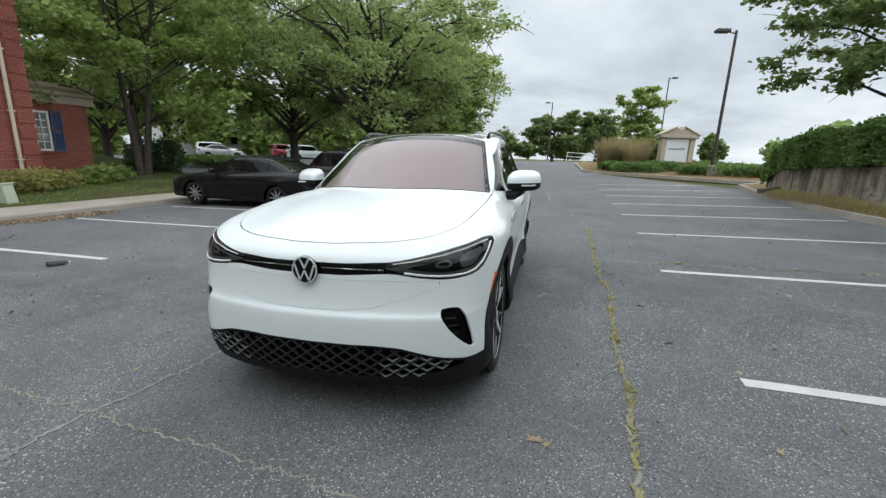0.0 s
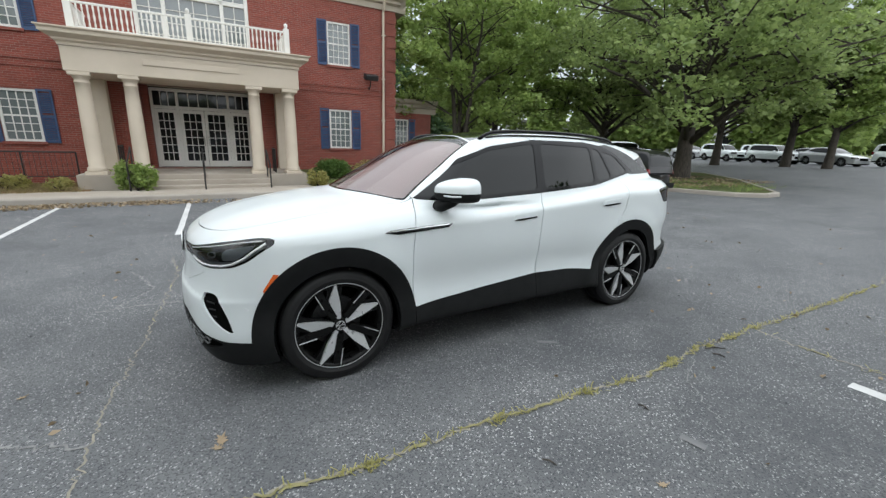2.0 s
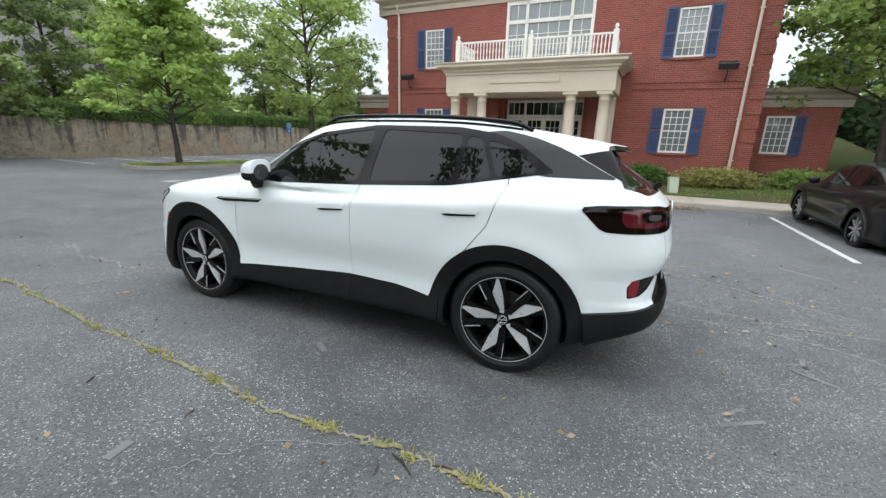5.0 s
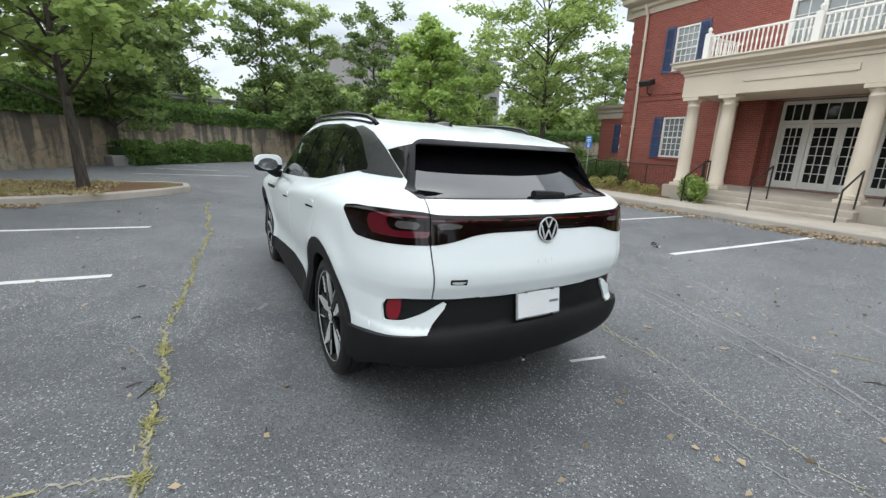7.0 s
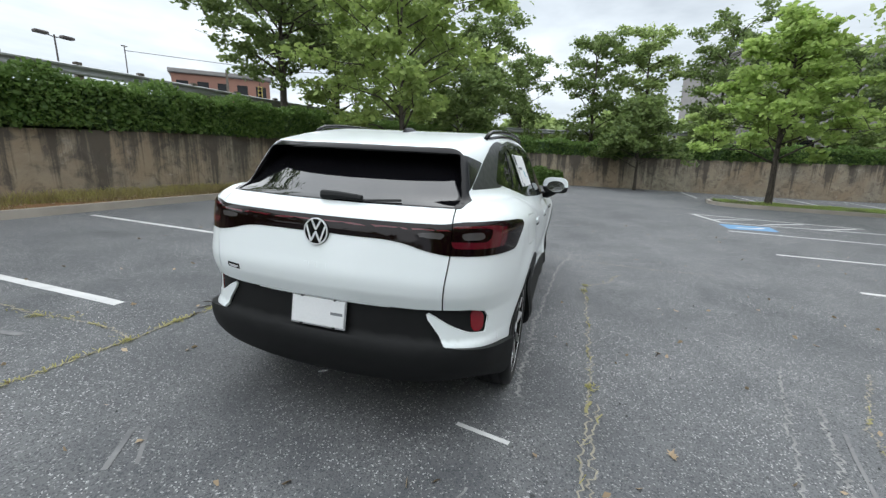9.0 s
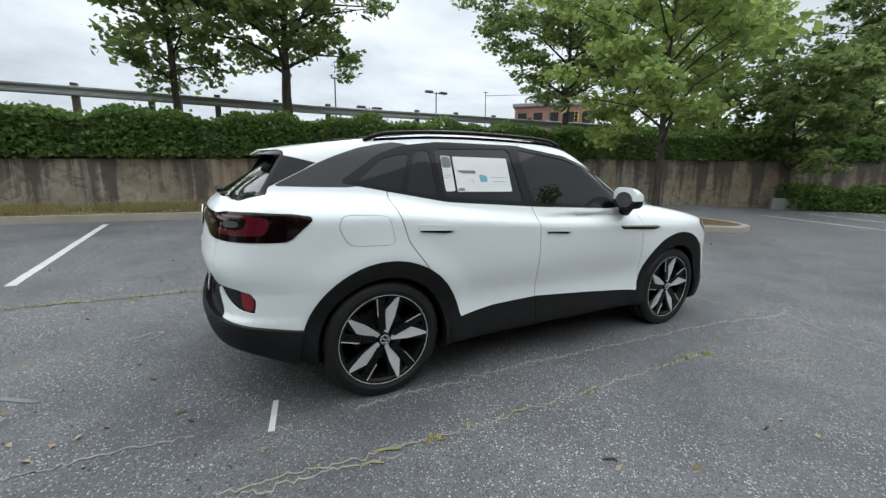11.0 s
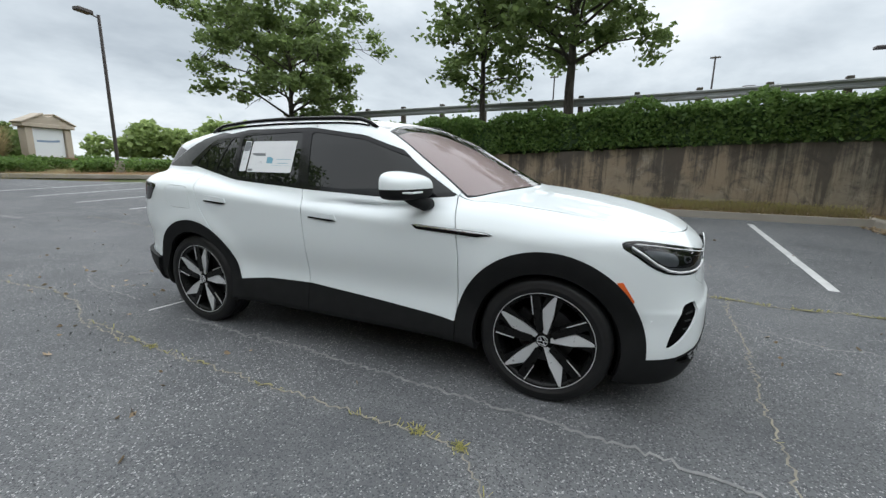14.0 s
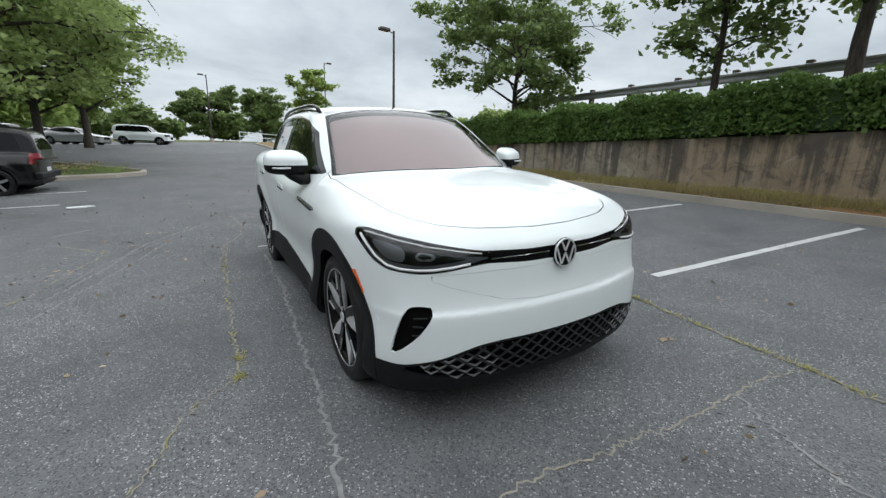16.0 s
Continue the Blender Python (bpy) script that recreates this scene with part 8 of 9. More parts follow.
for i, (x, y, r, h) in enumerate([(4.7, 27.4, 0.9, 2.1), (5.5, 27.8, 0.9, 2.0), (6.4, 26.9, 1.0, 2.0), (7.2, 28.2, 0.9, 2.1), (5.9, 29.0, 0.9, 2.2)]):
    grass_tuft("tall straw-coloured ornamental grass on the island", x, y, 0.12, r, h, 420, STRAW, 100 + i, "ornamental_grass")
for i, (x, y, rx, ry) in enumerate([(6.5, 24.8, 1.6, 0.9), (9.0, 23.2, 1.8, 1.1), (11.3, 22.2, 1.8, 1.2), (5.0, 26.2, 0.9, 0.7), (8.0, 26.0, 1.6, 0.9), (12.8, 24.5, 1.8, 1.4), (11.5, 27.5, 1.6, 1.2)]):
    bush("low spreading juniper on the island", x, y, 0.1, (rx, ry, 0.6), LEAF_HEDGE, 2600, 0.10, 120 + i, "juniper")
tree("young_tree", "small leafy tree behind the sign", on_ground(9.6, 44.0, 0.1), LEAF_MAPLE, 130, 7.6, 2.0, 1.4, 0.12, 7000, 0.22, limbs=22)
tree("far_oak", "dark round tree at the end of the drive", on_ground(1.2, 92.0, 0.0), LEAF_BANK, 131, 8.0, 5.6, 0.6, 0.4, 12000, 0.42, limbs=36, clump=1.0)
tree("far_oak", "dark round tree at the end of the drive", on_ground(8.6, 74.0, 0.0), LEAF_BANK, 132, 7.6, 3.4, 1.0, 0.3, 8000, 0.34, limbs=26, clump=0.9)

# ---------------------------------------------------------------- markings, cracks, litter on the asphalt


def paint(name, label, pts, width=0.10, mat=None, seed=0, group="parking lines", ragged=0.002):
    ob = setting(name, ribbon(pts, width, 0.004, seed, ragged, 0.25), mat or LINE_WHITE, label, "road marking", kind="structure")
    ob["group"] = group
    return ob


for i, (x0, y0, x1, y1) in enumerate([(2.33, -3.83, 7.2, -4.18), (2.40, -1.23, 7.4, -1.47), (2.56, 1.47, 7.35, 1.37), (2.78, 4.20, 7.4, 4.24), (2.92, 6.86, 7.6, 7.0), (3.03, 9.45, 7.8, 9.6), (3.18, 12.15, 7.9, 12.3), (3.30, 14.9, 8.2, 15.1), (3.39, 17.35, 8.2, 17.6)]):
    paint("parking_line", "worn white parking line on asphalt", [(x0, y0), (x1, y1)], seed=i)
for i, (x0, x1, y0, y1) in enumerate([(-4.92, -9.92, -4.93, -5.09), (-4.87, -9.95, -2.50, -2.41), (-4.74, -9.55, 0.19, 0.32), (-4.70, -9.4, 2.76, 2.96), (-4.4, -9.3, 5.2, 5.4), (-4.09, -9.2, 7.74, 7.66), (-4.1, -9.2, 10.3, 10.2), (-5.08, -9.94, -7.89, -7.84)]):
    paint("parking_line", "worn white parking line on asphalt", [(x0, y0), (x1, y1)], seed=20 + i)
for i, (a, b) in enumerate([((-5.1, -11.6), (-9.6, -11.1)), ((-5.2, -11.5), (-5.5, -9.75)), ((-5.5, -10.4), (-6.8, -11.2)), ((-6.7, -10.1), (-8.1, -11.1)), ((-7.9, -9.9), (-9.3, -10.9)), ((-5.5, -9.75), (-9.6, -10.1))]):
    paint("bay_hatching", "white hatching beside the accessible bay", [a, b], seed=40 + i, group="bay hatching")
for i, y in enumerate([-13.2, -15.6, -18.0]):
    paint("parking_line", "faint white parking line far across the lot", [(0.2 + 0.9 * i, y), (3.8 - 0.4 * i, y - 0.6)], seed=60 + i)
for i, x in enumerate([-7.5, -10.2, -12.9, -15.6, -18.3]):
    paint("parking_line", "white parking line before the far wall", [(x, -20.0), (x - 0.3, -24.4)], seed=70 + i)
setting("bay_symbol", drape([(-5.25, -8.38), (-6.45, -8.55), (-6.60, -9.50), (-5.30, -9.34)], 0.004, 0.5), LINE_BLUE, "blue painted square of the accessible bay", "road marking")
setting("bay_symbol_mark", ribbon([(-5.55, -8.75), (-6.05, -8.85), (-6.30, -9.15)], 0.12, 0.009, 3, 0.004), LINE_WHITE, "white mark in the blue square", "road marking")
for i, (pts, w) in enumerate([([(2.54, 2.16), (2.78, 2.2)], 0.05), ([(1.19, 9.9), (1.16, 11.4), (1.05, 12.4)], 0.10), ([(-0.66, 1.98), (-0.95, 2.05)], 0.03), ([(-2.75, 1.26), (-2.53, 2.03), (-2.0, 3.05), (-1.75, 3.4)], 0.022), ([(0.85, 2.62), (0.70, 2.86)], 0.03), ([(0.80, 2.58), (0.60, 2.78)], 0.02),
                              ([(-0.1, 3.2), (0.06, 3.4)], 0.03), ([(-0.2, 3.3), (-0.32, 3.34)], 0.03), ([(1.1, 0.1), (1.2, 0.22)], 0.04), ([(2.3, 0.0), (2.42, 0.02)], 0.05), ([(-3.6, 1.2), (-3.2, 1.9)], 0.05), ([(-3.9, 2.6), (-3.3, 3.3)], 0.04), ([(-3.4, 4.0), (-3.0, 4.4)], 0.06)]):
    paint("scuff_mark", "faint pale scuff on the asphalt", pts, w, LINE_FAINT if i not in (2,) else LINE_WHITE, 90 + i, "scuffs", 0.006)

CRACK_PALE = speckled("sandy_crack_filling", (0.34, 0.31, 0.24), (0.19, 0.18, 0.155), 14, 0.95, bump=0.6, fine=200, dist=0.004)
CRACK_GREY = speckled("pale_grey_crack", (0.30, 0.30, 0.29), (0.15, 0.151, 0.153), 14, 0.95, bump=0.6, fine=200, dist=0.004)
MOSS = speckled("yellow_moss", (0.33, 0.30, 0.14), (0.19, 0.18, 0.09), 16, 0.95, bump=0.8, fine=150, dist=0.01)
CRACKS = [
    ([(1.93, 4.6), (1.90, 3.6), (1.84, 2.4), (1.82, 1.95), (1.80, 1.4), (1.79, 1.05), (1.83, 0.67), (1.84, 0.38), (1.79, 0.05), (1.75, -0.4), (1.71, -0.8), (1.70, -1.4), (1.64, -1.9), (1.59, -2.4), (1.57, -2.77), (1.50, -3.15), (1.58, -3.6), (1.52, -4.6), (1.60, -5.4), (1.52, -6.4)], 0.030, 1, 1.0),
    ([(1.82, 1.93), (2.05, 1.86), (2.46, 1.85), (2.91, 1.89), (3.5, 1.85), (4.4, 1.95), (5.6, 1.9)], 0.024, 2, 0.5),
    ([(1.57, -2.77), (1.19, -2.68), (0.78, -2.66), (0.44, -2.65), (0.07, -2.60), (-0.25, -2.56), (-0.63, -2.54), (-0.92, -2.53), (-1.41, -2.47), (-2.2, -2.42), (-3.2, -2.5)], 0.020, 3, 0.06),
    ([(-1.29, 2.3), (-1.38, 1.3), (-1.40, 0.5), (-1.41, -0.4), (-1.41, -0.9), (-1.45, -1.15)], 0.020, 4, 0.22),
    ([(-0.94, 1.6), (-0.94, 0.5), (-1.0, -0.5), (-1.04, -1.1), (-1.09, -1.8), (-1.15, -2.2), (-1.24, -2.5), (-1.22, -3.0)], 0.026, 5, 0.0),
    ([(-1.45, -1.15), (-1.65, -1.3), (-1.9, -1.9)], 0.016, 6, 0.1),
    ([(-1.41, 1.5), (-1.33, 2.3), (-1.1, 2.85), (-1.0, 3.5), (-1.1, 4.6)], 0.02, 7, 0.06),
    ([(-1.2, -2.9), (-1.75, -2.6), (-2.6, -2.9)], 0.022, 8, 0.0),
    ([(1.79, 1.05), (2.0, 0.6), (2.35, 0.3)], 0.008, 9, 0.0),
    ([(-3.2, 3.4), (-2.6, 2.6), (-2.9, 1.2), (-3.4, 0.3)], 0.018, 10, 0.12),
    ([(0.9, -2.66), (0.62, -3.2), (0.7, -3.9), (0.4, -4.6)], 0.022, 11, 0.0),
    ([(1.95, 4.6), (1.7, 6.5), (2.0, 9.0)], 0.016, 12, 0.15),
    ([(-2.75, 1.0), (-2.5, 1.79), (-2.35, 2.4), (-2.21, 2.89), (-1.82, 3.53), (-1.5, 4.1)], 0.022, 13, 0.0),
    ([(-0.80, 2.4), (-0.78, 2.72), (-0.77, 3.2), (-0.66, 3.57), (-0.5, 3.9)], 0.016, 14, 0.0),
    ([(-6.51, 2.06), (-6.1, 2.7), (-5.74, 3.29), (-5.2, 4.4)], 0.035, 15, 0.0),
    ([(-1.94, 2.99), (-2.3, 1.8), (-2.77, 0.46)], 0.018, 16, 0.0),
]


def wander(pts, seed, amp=0.025):
    rnd = random.Random(seed)
    out = []
    for a, b in zip(pts, pts[1:]):
        n = max(2, int(math.hypot(b[0] - a[0], b[1] - a[1]) / 0.10))
        out += [(a[0] + (b[0] - a[0]) * i / n + rnd.gauss(0, amp) * (i > 0), a[1] + (b[1] - a[1]) * i / n + rnd.gauss(0, amp) * (i > 0)) for i in range(n)]
    return out + [pts[-1]]


weed_V, weed_Q = [], []
for pts, w, seed, green in CRACKS:
    line = wander(pts, seed, 0.010)
    ob = setting("crack", ribbon(line, w * (0.55 if green else 0.8), 0.0035, seed, 0.011, 0.02), CRACK_PALE if green > 0 else CRACK_GREY, "jagged crack in the asphalt filled with sand and weeds" if green else "pale jagged crack in the asphalt", "crack")
    ob["group"] = "asphalt cracks"
    rnd = random.Random(seed + 50)
    for a, b in zip(line, line[1:]):
        if green and rnd.random() < 0.55 * green:
            setting("moss_patch", ribbon([(a[0] + rnd.gauss(0, 0.008), a[1]), b], rnd.uniform(0.010, 0.030) * (0.6 + 0.4 * green), 0.006 + 0.002 * rnd.random(), rnd.randrange(9999), 0.012, 0.03), MOSS, "yellowish moss along a crack", "moss", kind="stuff")
        k = int(rnd.random() ** 2 * 22 * green)
        for _ in range(k):
            x, y = a[0] + rnd.gauss(0, 0.014), a[1] + rnd.uniform(-0.05, 0.05)
            ang, L, h = rnd.uniform(0, 6.28), rnd.uniform(0.012, 0.04), rnd.uniform(0.006, 0.028)
            z = gz(x, y) + 0.003
            ex, ey = x + L * math.cos(ang), y + L * math.sin(ang)
            px, py = -math.sin(ang) * 0.0028, math.cos(ang) * 0.0028
            n = len(weed_V)
            weed_V += [(x - px, y - py, z), (x + px, y + py, z), (ex + px, ey + py, z + h), (ex - px, ey - py, z + h)]
            weed_Q.append((n, n + 1, n + 2, n + 3))
tufts = [(1.72, -0.77), (1.83, 0.66), (1.80, 1.23), (1.81, 1.94), (1.80, 0.77), (-1.40, -0.89), (-1.43, -1.12), (1.58, -2.75), (-1.38, 1.30), (2.86, 1.92), (1.70, -1.5), (1.79, -0.1), (1.81, 1.55)]
rnd = random.Random(5)
for cx, cy in tufts:
    for _ in range(34):
        x, y = cx + rnd.gauss(0, 0.018), cy + rnd.gauss(0, 0.026)
        ang, L, h = rnd.uniform(0, 6.28), rnd.uniform(0.012, 0.04), rnd.uniform(0.003, 0.014)
        z = gz(x, y) + 0.003
        ex, ey = x + L * math.cos(ang), y + L * math.sin(ang)
        px, py = -math.sin(ang) * 0.003, math.cos(ang) * 0.003
        n = len(weed_V)
        weed_V += [(x - px, y - py, z), (x + px, y + py, z), (ex + px, ey + py, z + h), (ex - px, ey - py, z + h)]
        weed_Q.append((n, n + 1, n + 2, n + 3))
tagged(quick_mesh("crack_weeds", np.array(weed_V), np.array(weed_Q), WEED), "short yellow-green weeds growing in the cracks", "weeds", kind="stuff")


def dead_leaf(name, label, x, y, size, turn, seed, mat=None):
    """A curled lobed leaf lying on the ground."""
    rnd = random.Random(seed)
    n = 14
    V = [(0, 0, 0.004)]
    for i in range(n):
        a = 2 * math.pi * i / n
        r = size * (0.55 if i % 2 else 1.0) * rnd.uniform(0.8, 1.15) * (1.25 if abs(math.cos(a)) > 0.8 else 0.8)
        V.append((r * math.cos(a), r * math.sin(a), 0.003 + size * 0.35 * rnd.random() * (i % 2 == 0)))
    F = [(0, 1 + i, 1 + (i + 1) % n) for i in range(n)]
    stem = tube([(size * 0.8, 0, 0.008), (size * 1.4, size * 0.1, 0.012)], 0.0018, 4)
    t = thing(name, label, "leaf", "fallen leaves", at=on_ground(x, y, 0.001, turn))
    part("blade", (V, F), mat or DEAD_LEAF, t)
    part("stalk", stem, DEAD_LEAF, t)


for i, (x, y, s) in enumerate([(1.16, -2.10, 0.055), (1.22, -2.12, 0.035), (-1.75, 1.83, 0.045), (-1.95, 2.35, 0.04), (-2.35, 2.9, 0.045), (-2.9, 2.0, 0.05), (-2.1, 3.6, 0.04), (-3.3, 1.3, 0.045), (0.35, 3.1, 0.035), (2.45, -0.4, 0.03), (0.2, -3.1, 0.03), (-2.7, 3.3, 0.05), (-0.6, 3.0, 0.03), (2.3, -1.9, 0.035), (-2.3, -0.6, 0.03)]):
    dead_leaf("fallen_leaf", "dry curled tan leaf on the asphalt", x, y, s * 0.8, 47 * i, 200 + i)
for i, (x, y, L, turn) in enumerate([(1.86, 1.22, 0.16, 62), (1.93, 1.13, 0.08, 20), (1.80, 1.40, 0.10, 100), (2.1, -0.75, 0.07, 30), (-2.4, 3.1, 0.12, 130), (-1.9, 0.6, 0.08, 70), (2.05, 0.05, 0.06, 10)]):
    tagged(mesh_object("twig", *moved(tube([(-L / 2, 0, 0.006), (0, L * 0.06, 0.012), (L / 2, 0, 0.006)], [0.004, 0.005, 0.003], 5), on_ground(x, y, 0.0, turn)), BARK), "short dry brown twig on the asphalt", "twig", "twigs")

# scattered grit and crumbs, and drifts of leaves along the kerbs
rng = np.random.default_rng(9)
n = 2600
C = np.stack([rng.uniform(-9, 7.5, n), rng.uniform(-8, 12, n)], 1)
C = np.concatenate([C, np.stack([rng.normal(-1.5, 1.8, 900), rng.normal(2.5, 1.8, 900)], 1)])
Z = ground_z(C[:, 0], C[:, 1]) + 0.006
V, Q = leaf_quads(np.column_stack([C, Z]), 0.013, rng, 0.15, 1.4)
tagged(quick_mesh("grit", V, Q, LINE_FAINT), "pale crumbs and grit scattered on the asphalt", "grit", kind="stuff")


C = np.concatenate([np.stack([rng.uniform(-9, 5, 260), rng.uniform(-7, 9, 260)], 1), np.stack([rng.normal(-2.0, 2.2, 150), rng.normal(2.6, 1.8, 150)], 1)])
C = C[(np.abs(C[:, 0]) > 1.0) | (np.abs(C[:, 1]) > 2.4)]
V, Q = leaf_quads(np.column_stack([C, ground_z(C[:, 0], C[:, 1]) + 0.008]), 0.03, rng, 0.2, 1.6)
tagged(quick_mesh("leaf_scraps", V, Q, DEAD_LEAF), "small tan leaf scraps strewn on the asphalt", "leaf litter", kind="stuff")


def leaf_drift(label, lo, hi, n, seed, size=0.05, dz=0.012):
    rng = np.random.default_rng(seed)
    P = np.stack([rng.uniform(lo[0], hi[0], n), rng.uniform(lo[1], hi[1], n)], 1)
    keep = noise_keep(P, rng)
    P = P[keep]
    V, Q = leaf_quads(np.column_stack([P, ground_z(P[:, 0], P[:, 1]) + dz + rng.uniform(0, 0.03, len(P))]), size, rng, 0.25, 1.5)
    tagged(quick_mesh("leaf_litter", V, Q, DEAD_LEAF), label, "leaf litter", kind="stuff")


def noise_keep(P, rng):
    v = np.sin(P[:, 0] * 3.1 + 1.7 * np.sin(P[:, 1] * 0.9)) + np.sin(P[:, 1] * 2.3 + 2.0 * np.sin(P[:, 0] * 1.1))
    return v + rng.normal(size=len(P)) * 0.8 > -0.3


leaf_drift("dry brown leaves drifted along the kerb", (KX + 0.06, -6.5), (KX + 0.95, 4.0), 3600, 301)
leaf_drift("dry brown leaves on the island", (3.4, -9.4), (8.4, -6.75), 4200, 302, 0.06, 0.15)
leaf_drift("dry leaves along the island's kerb", (4.2, -6.38), (7.6, -6.05), 900, 303)
leaf_drift("dry leaves at the wall's foot", (8.0, -6.5), (8.85, 8.0), 1800, 304, 0.05, 0.16)
leaf_drift("dry leaves under the oak", (-12, 14.5), (-5, 20), 2200, 305, 0.07, 0.17)
leaf_drift("dry leaves on the lawn", (-14.2, 1.6), (-11.95, 9.0), 900, 306, 0.05, 0.2)
rng = np.random.default_rng(77)


def verge_blades(name, label, lo, hi, n, h, mat, seed, dz, lift=None):
    """Short upright blades strewn over a strip of ground."""
    rng = np.random.default_rng(seed)
    P = np.stack([rng.uniform(lo[0], hi[0], n), rng.uniform(lo[1], hi[1], n)], 1)
    P = P[noise_keep(P, rng)]
    n = len(P)
    z = ground_z(P[:, 0], P[:, 1]) + dz + (lift(P) if lift else 0)
    a = rng.uniform(0, 6.28, n)
    hh = h * rng.uniform(0.4, 1.2, n)
    b = np.column_stack([P, z])
    w = np.column_stack([np.cos(a), np.sin(a), 0 * a]) * 0.006
    e = b + np.column_stack([rng.normal(size=n) * 0.4 * hh, rng.normal(size=n) * 0.4 * hh, hh])
    V = np.stack([b - w, b + w, e + w * 0.3, e - w * 0.3], 1).reshape(-1, 3)
    tagged(quick_mesh(name, V, np.arange(4 * n).reshape(n, 4), mat), label, "grass", kind="stuff")


verge_blades("verge_grass", "dry yellowish grass at the foot of the wall", (7.95, -6.4), (8.88, 13.0), 20000, 0.19, STRAW, 401, 0.13)
verge_blades("verge_grass", "green weeds at the foot of the wall", (8.2, -6.4), (8.88, 13.0), 12000, 0.22, WEED, 402, 0.13)
verge_blades("island_grass", "tufts of grass on the island", (3.4, -9.3), (8.5, -6.75), 4000, 0.13, WEED, 403, 0.13)
verge_blades("island_grass", "green grass on the island", (-13.9, -18.0), (-7.6, -16.1), 8000, 0.10, LEAF_MAPLE, 404, 0.12)
verge_blades("island_grass", "grass on the oak's island", (-12.5, 14.3), (-4.0, 18.5), 8000, 0.10, LEAF_MAPLE, 405, 0.13)
verge_blades("lawn_grass", "thin lawn grass", (-14.3, 1.5), (-11.95, 10.5), 9000, 0.07, LEAF_MAPLE, 406, 0.15, lambda P: 0.12 * np.maximum(0, -11.9 - P[:, 0]))
verge_blades("bed_weeds", "dry weeds in the bed", (-14.3, -8.3), (-11.95, -5.1), 3500, 0.16, STRAW, 407, 0.14)
verge_blades("island_weeds", "dry grass on the sign's island", (4.0, 20.0), (16.0, 34.0), 7000, 0.25, STRAW, 408, 0.13)

# sidewalk slabs
y = -8.2
while y < 9.0:
    sidewalk_slab(y, y + 1.5)
    y += 1.5
setting("ramp_apron", drape([beside(*q) for q in ((-15.2, -11.4), (KX + 0.0, -10.9), (KX + 0.0, -8.22), (-15.2, -8.42))], 0.06, 1.0), SIDEWALK, "sloping concrete ramp apron by the kerb", "sidewalk")
for y0, y1 in ((-8.9, -7.9), (-12.0, -10.9)):
    kerb([beside(KX + 0.01, y0), beside(KX + 0.01, y1)], 0.152, 0.17, "painted_kerb", CURB_YELLOW)

# ---------------------------------------------------------------- iron rails, signs, lamps, guardrail


def iron_rail(label, pts, h=0.85, posts=4, bars=True, low=0.12, name="iron_railing", pick=True):
    """A black railing along 3D points at its foot: top rail, bottom rail, posts and thin bars."""
    t = thing(name, label, "railing")
    P = [SITE @ Vector(p) for p in pts]
    up = Vector((0, 0, 1))
    part("top_rail", tube([p + up * h for p in P], 0.024, 8), IRON, t)
    if bars:
        part("bottom_rail", tube([p + up * low for p in P], 0.014, 6), IRON, t)
    seg = [(a, b) for a, b in zip(P, P[1:])]
    L = sum((b - a).length for a, b in seg)
    def at(d):
        for a, b in seg:
            l = (b - a).length
            if d <= l + 1e-6:
                return a.lerp(b, d / l)
            d -= l
        return P[-1]
    for k in range(posts):
        p = at(L * k / (posts - 1))
        part("post", tube([p - up * 0.1, p + up * h], 0.022, 8), IRON, t)
    if bars:
        n = int(L / 0.12)
        for k in range(1, n):
            p = at(L * k / n)
            part("bar", tube([p + up * low, p + up * h], 0.007, 4), IRON, t)
    return t


RZ = -0.05
iron_rail("black iron railing along the ramp before the building", [(-13.0, -8.6, RZ), (-13.0, -4.95, RZ)], 0.85, 4)
iron_rail("black iron railing beside the ramp's lower end", [(-11.6, -11.0, gz(-11.6, -11) + 0.1), (-13.0, -10.3, RZ), (-14.4, -9.8, RZ + 0.1)], 0.9, 4)
iron_rail("black iron railing beside the ramp's lower end", [(-11.5, -8.9, gz(-11.5, -8.9) + 0.1), (-13.0, -8.62, RZ)], 0.9, 3)
for y in (PY - 1.85, PY, PY + 1.85):
    iron_rail("black iron handrail on the entrance steps", [(PX + 1.25, y, -0.26), (PX + 0.35, y, 0.165)], 0.85, 2, False, name="handrail")
iron_rail("short black railing beside the columns", [(PX - 0.9, PY + 2.2, 0.165), (PX - 0.2, PY + 2.2, 0.165)], 0.85, 3)
iron_rail("short black railing beside the columns", [(PX - 0.9, PY - 2.2, 0.165), (PX - 0.2, PY - 2.2, 0.165)], 0.85, 3)

# a small cabinet on the lawn
ub = thing("utility_box", "small pale green utility cabinet leaning on the lawn", "utility box", at=pose(-12.35, 3.45, gz(-12.35, 3.45) + 0.17, 4, -6, 12))
part("cabinet", box(-0.11, -0.14, -0.08, 0.11, 0.14, 0.50, 0.015), speckled("pale_green_paint", (0.52, 0.58, 0.46), (0.44, 0.50, 0.40), 4, 0.6), ub)
part("lid", box(-0.125, -0.155, 0.501, 0.125, 0.155, 0.55, 0.012), speckled("pale_green_lid", (0.50, 0.56, 0.45), (0.44, 0.50, 0.40), 4, 0.6), ub)


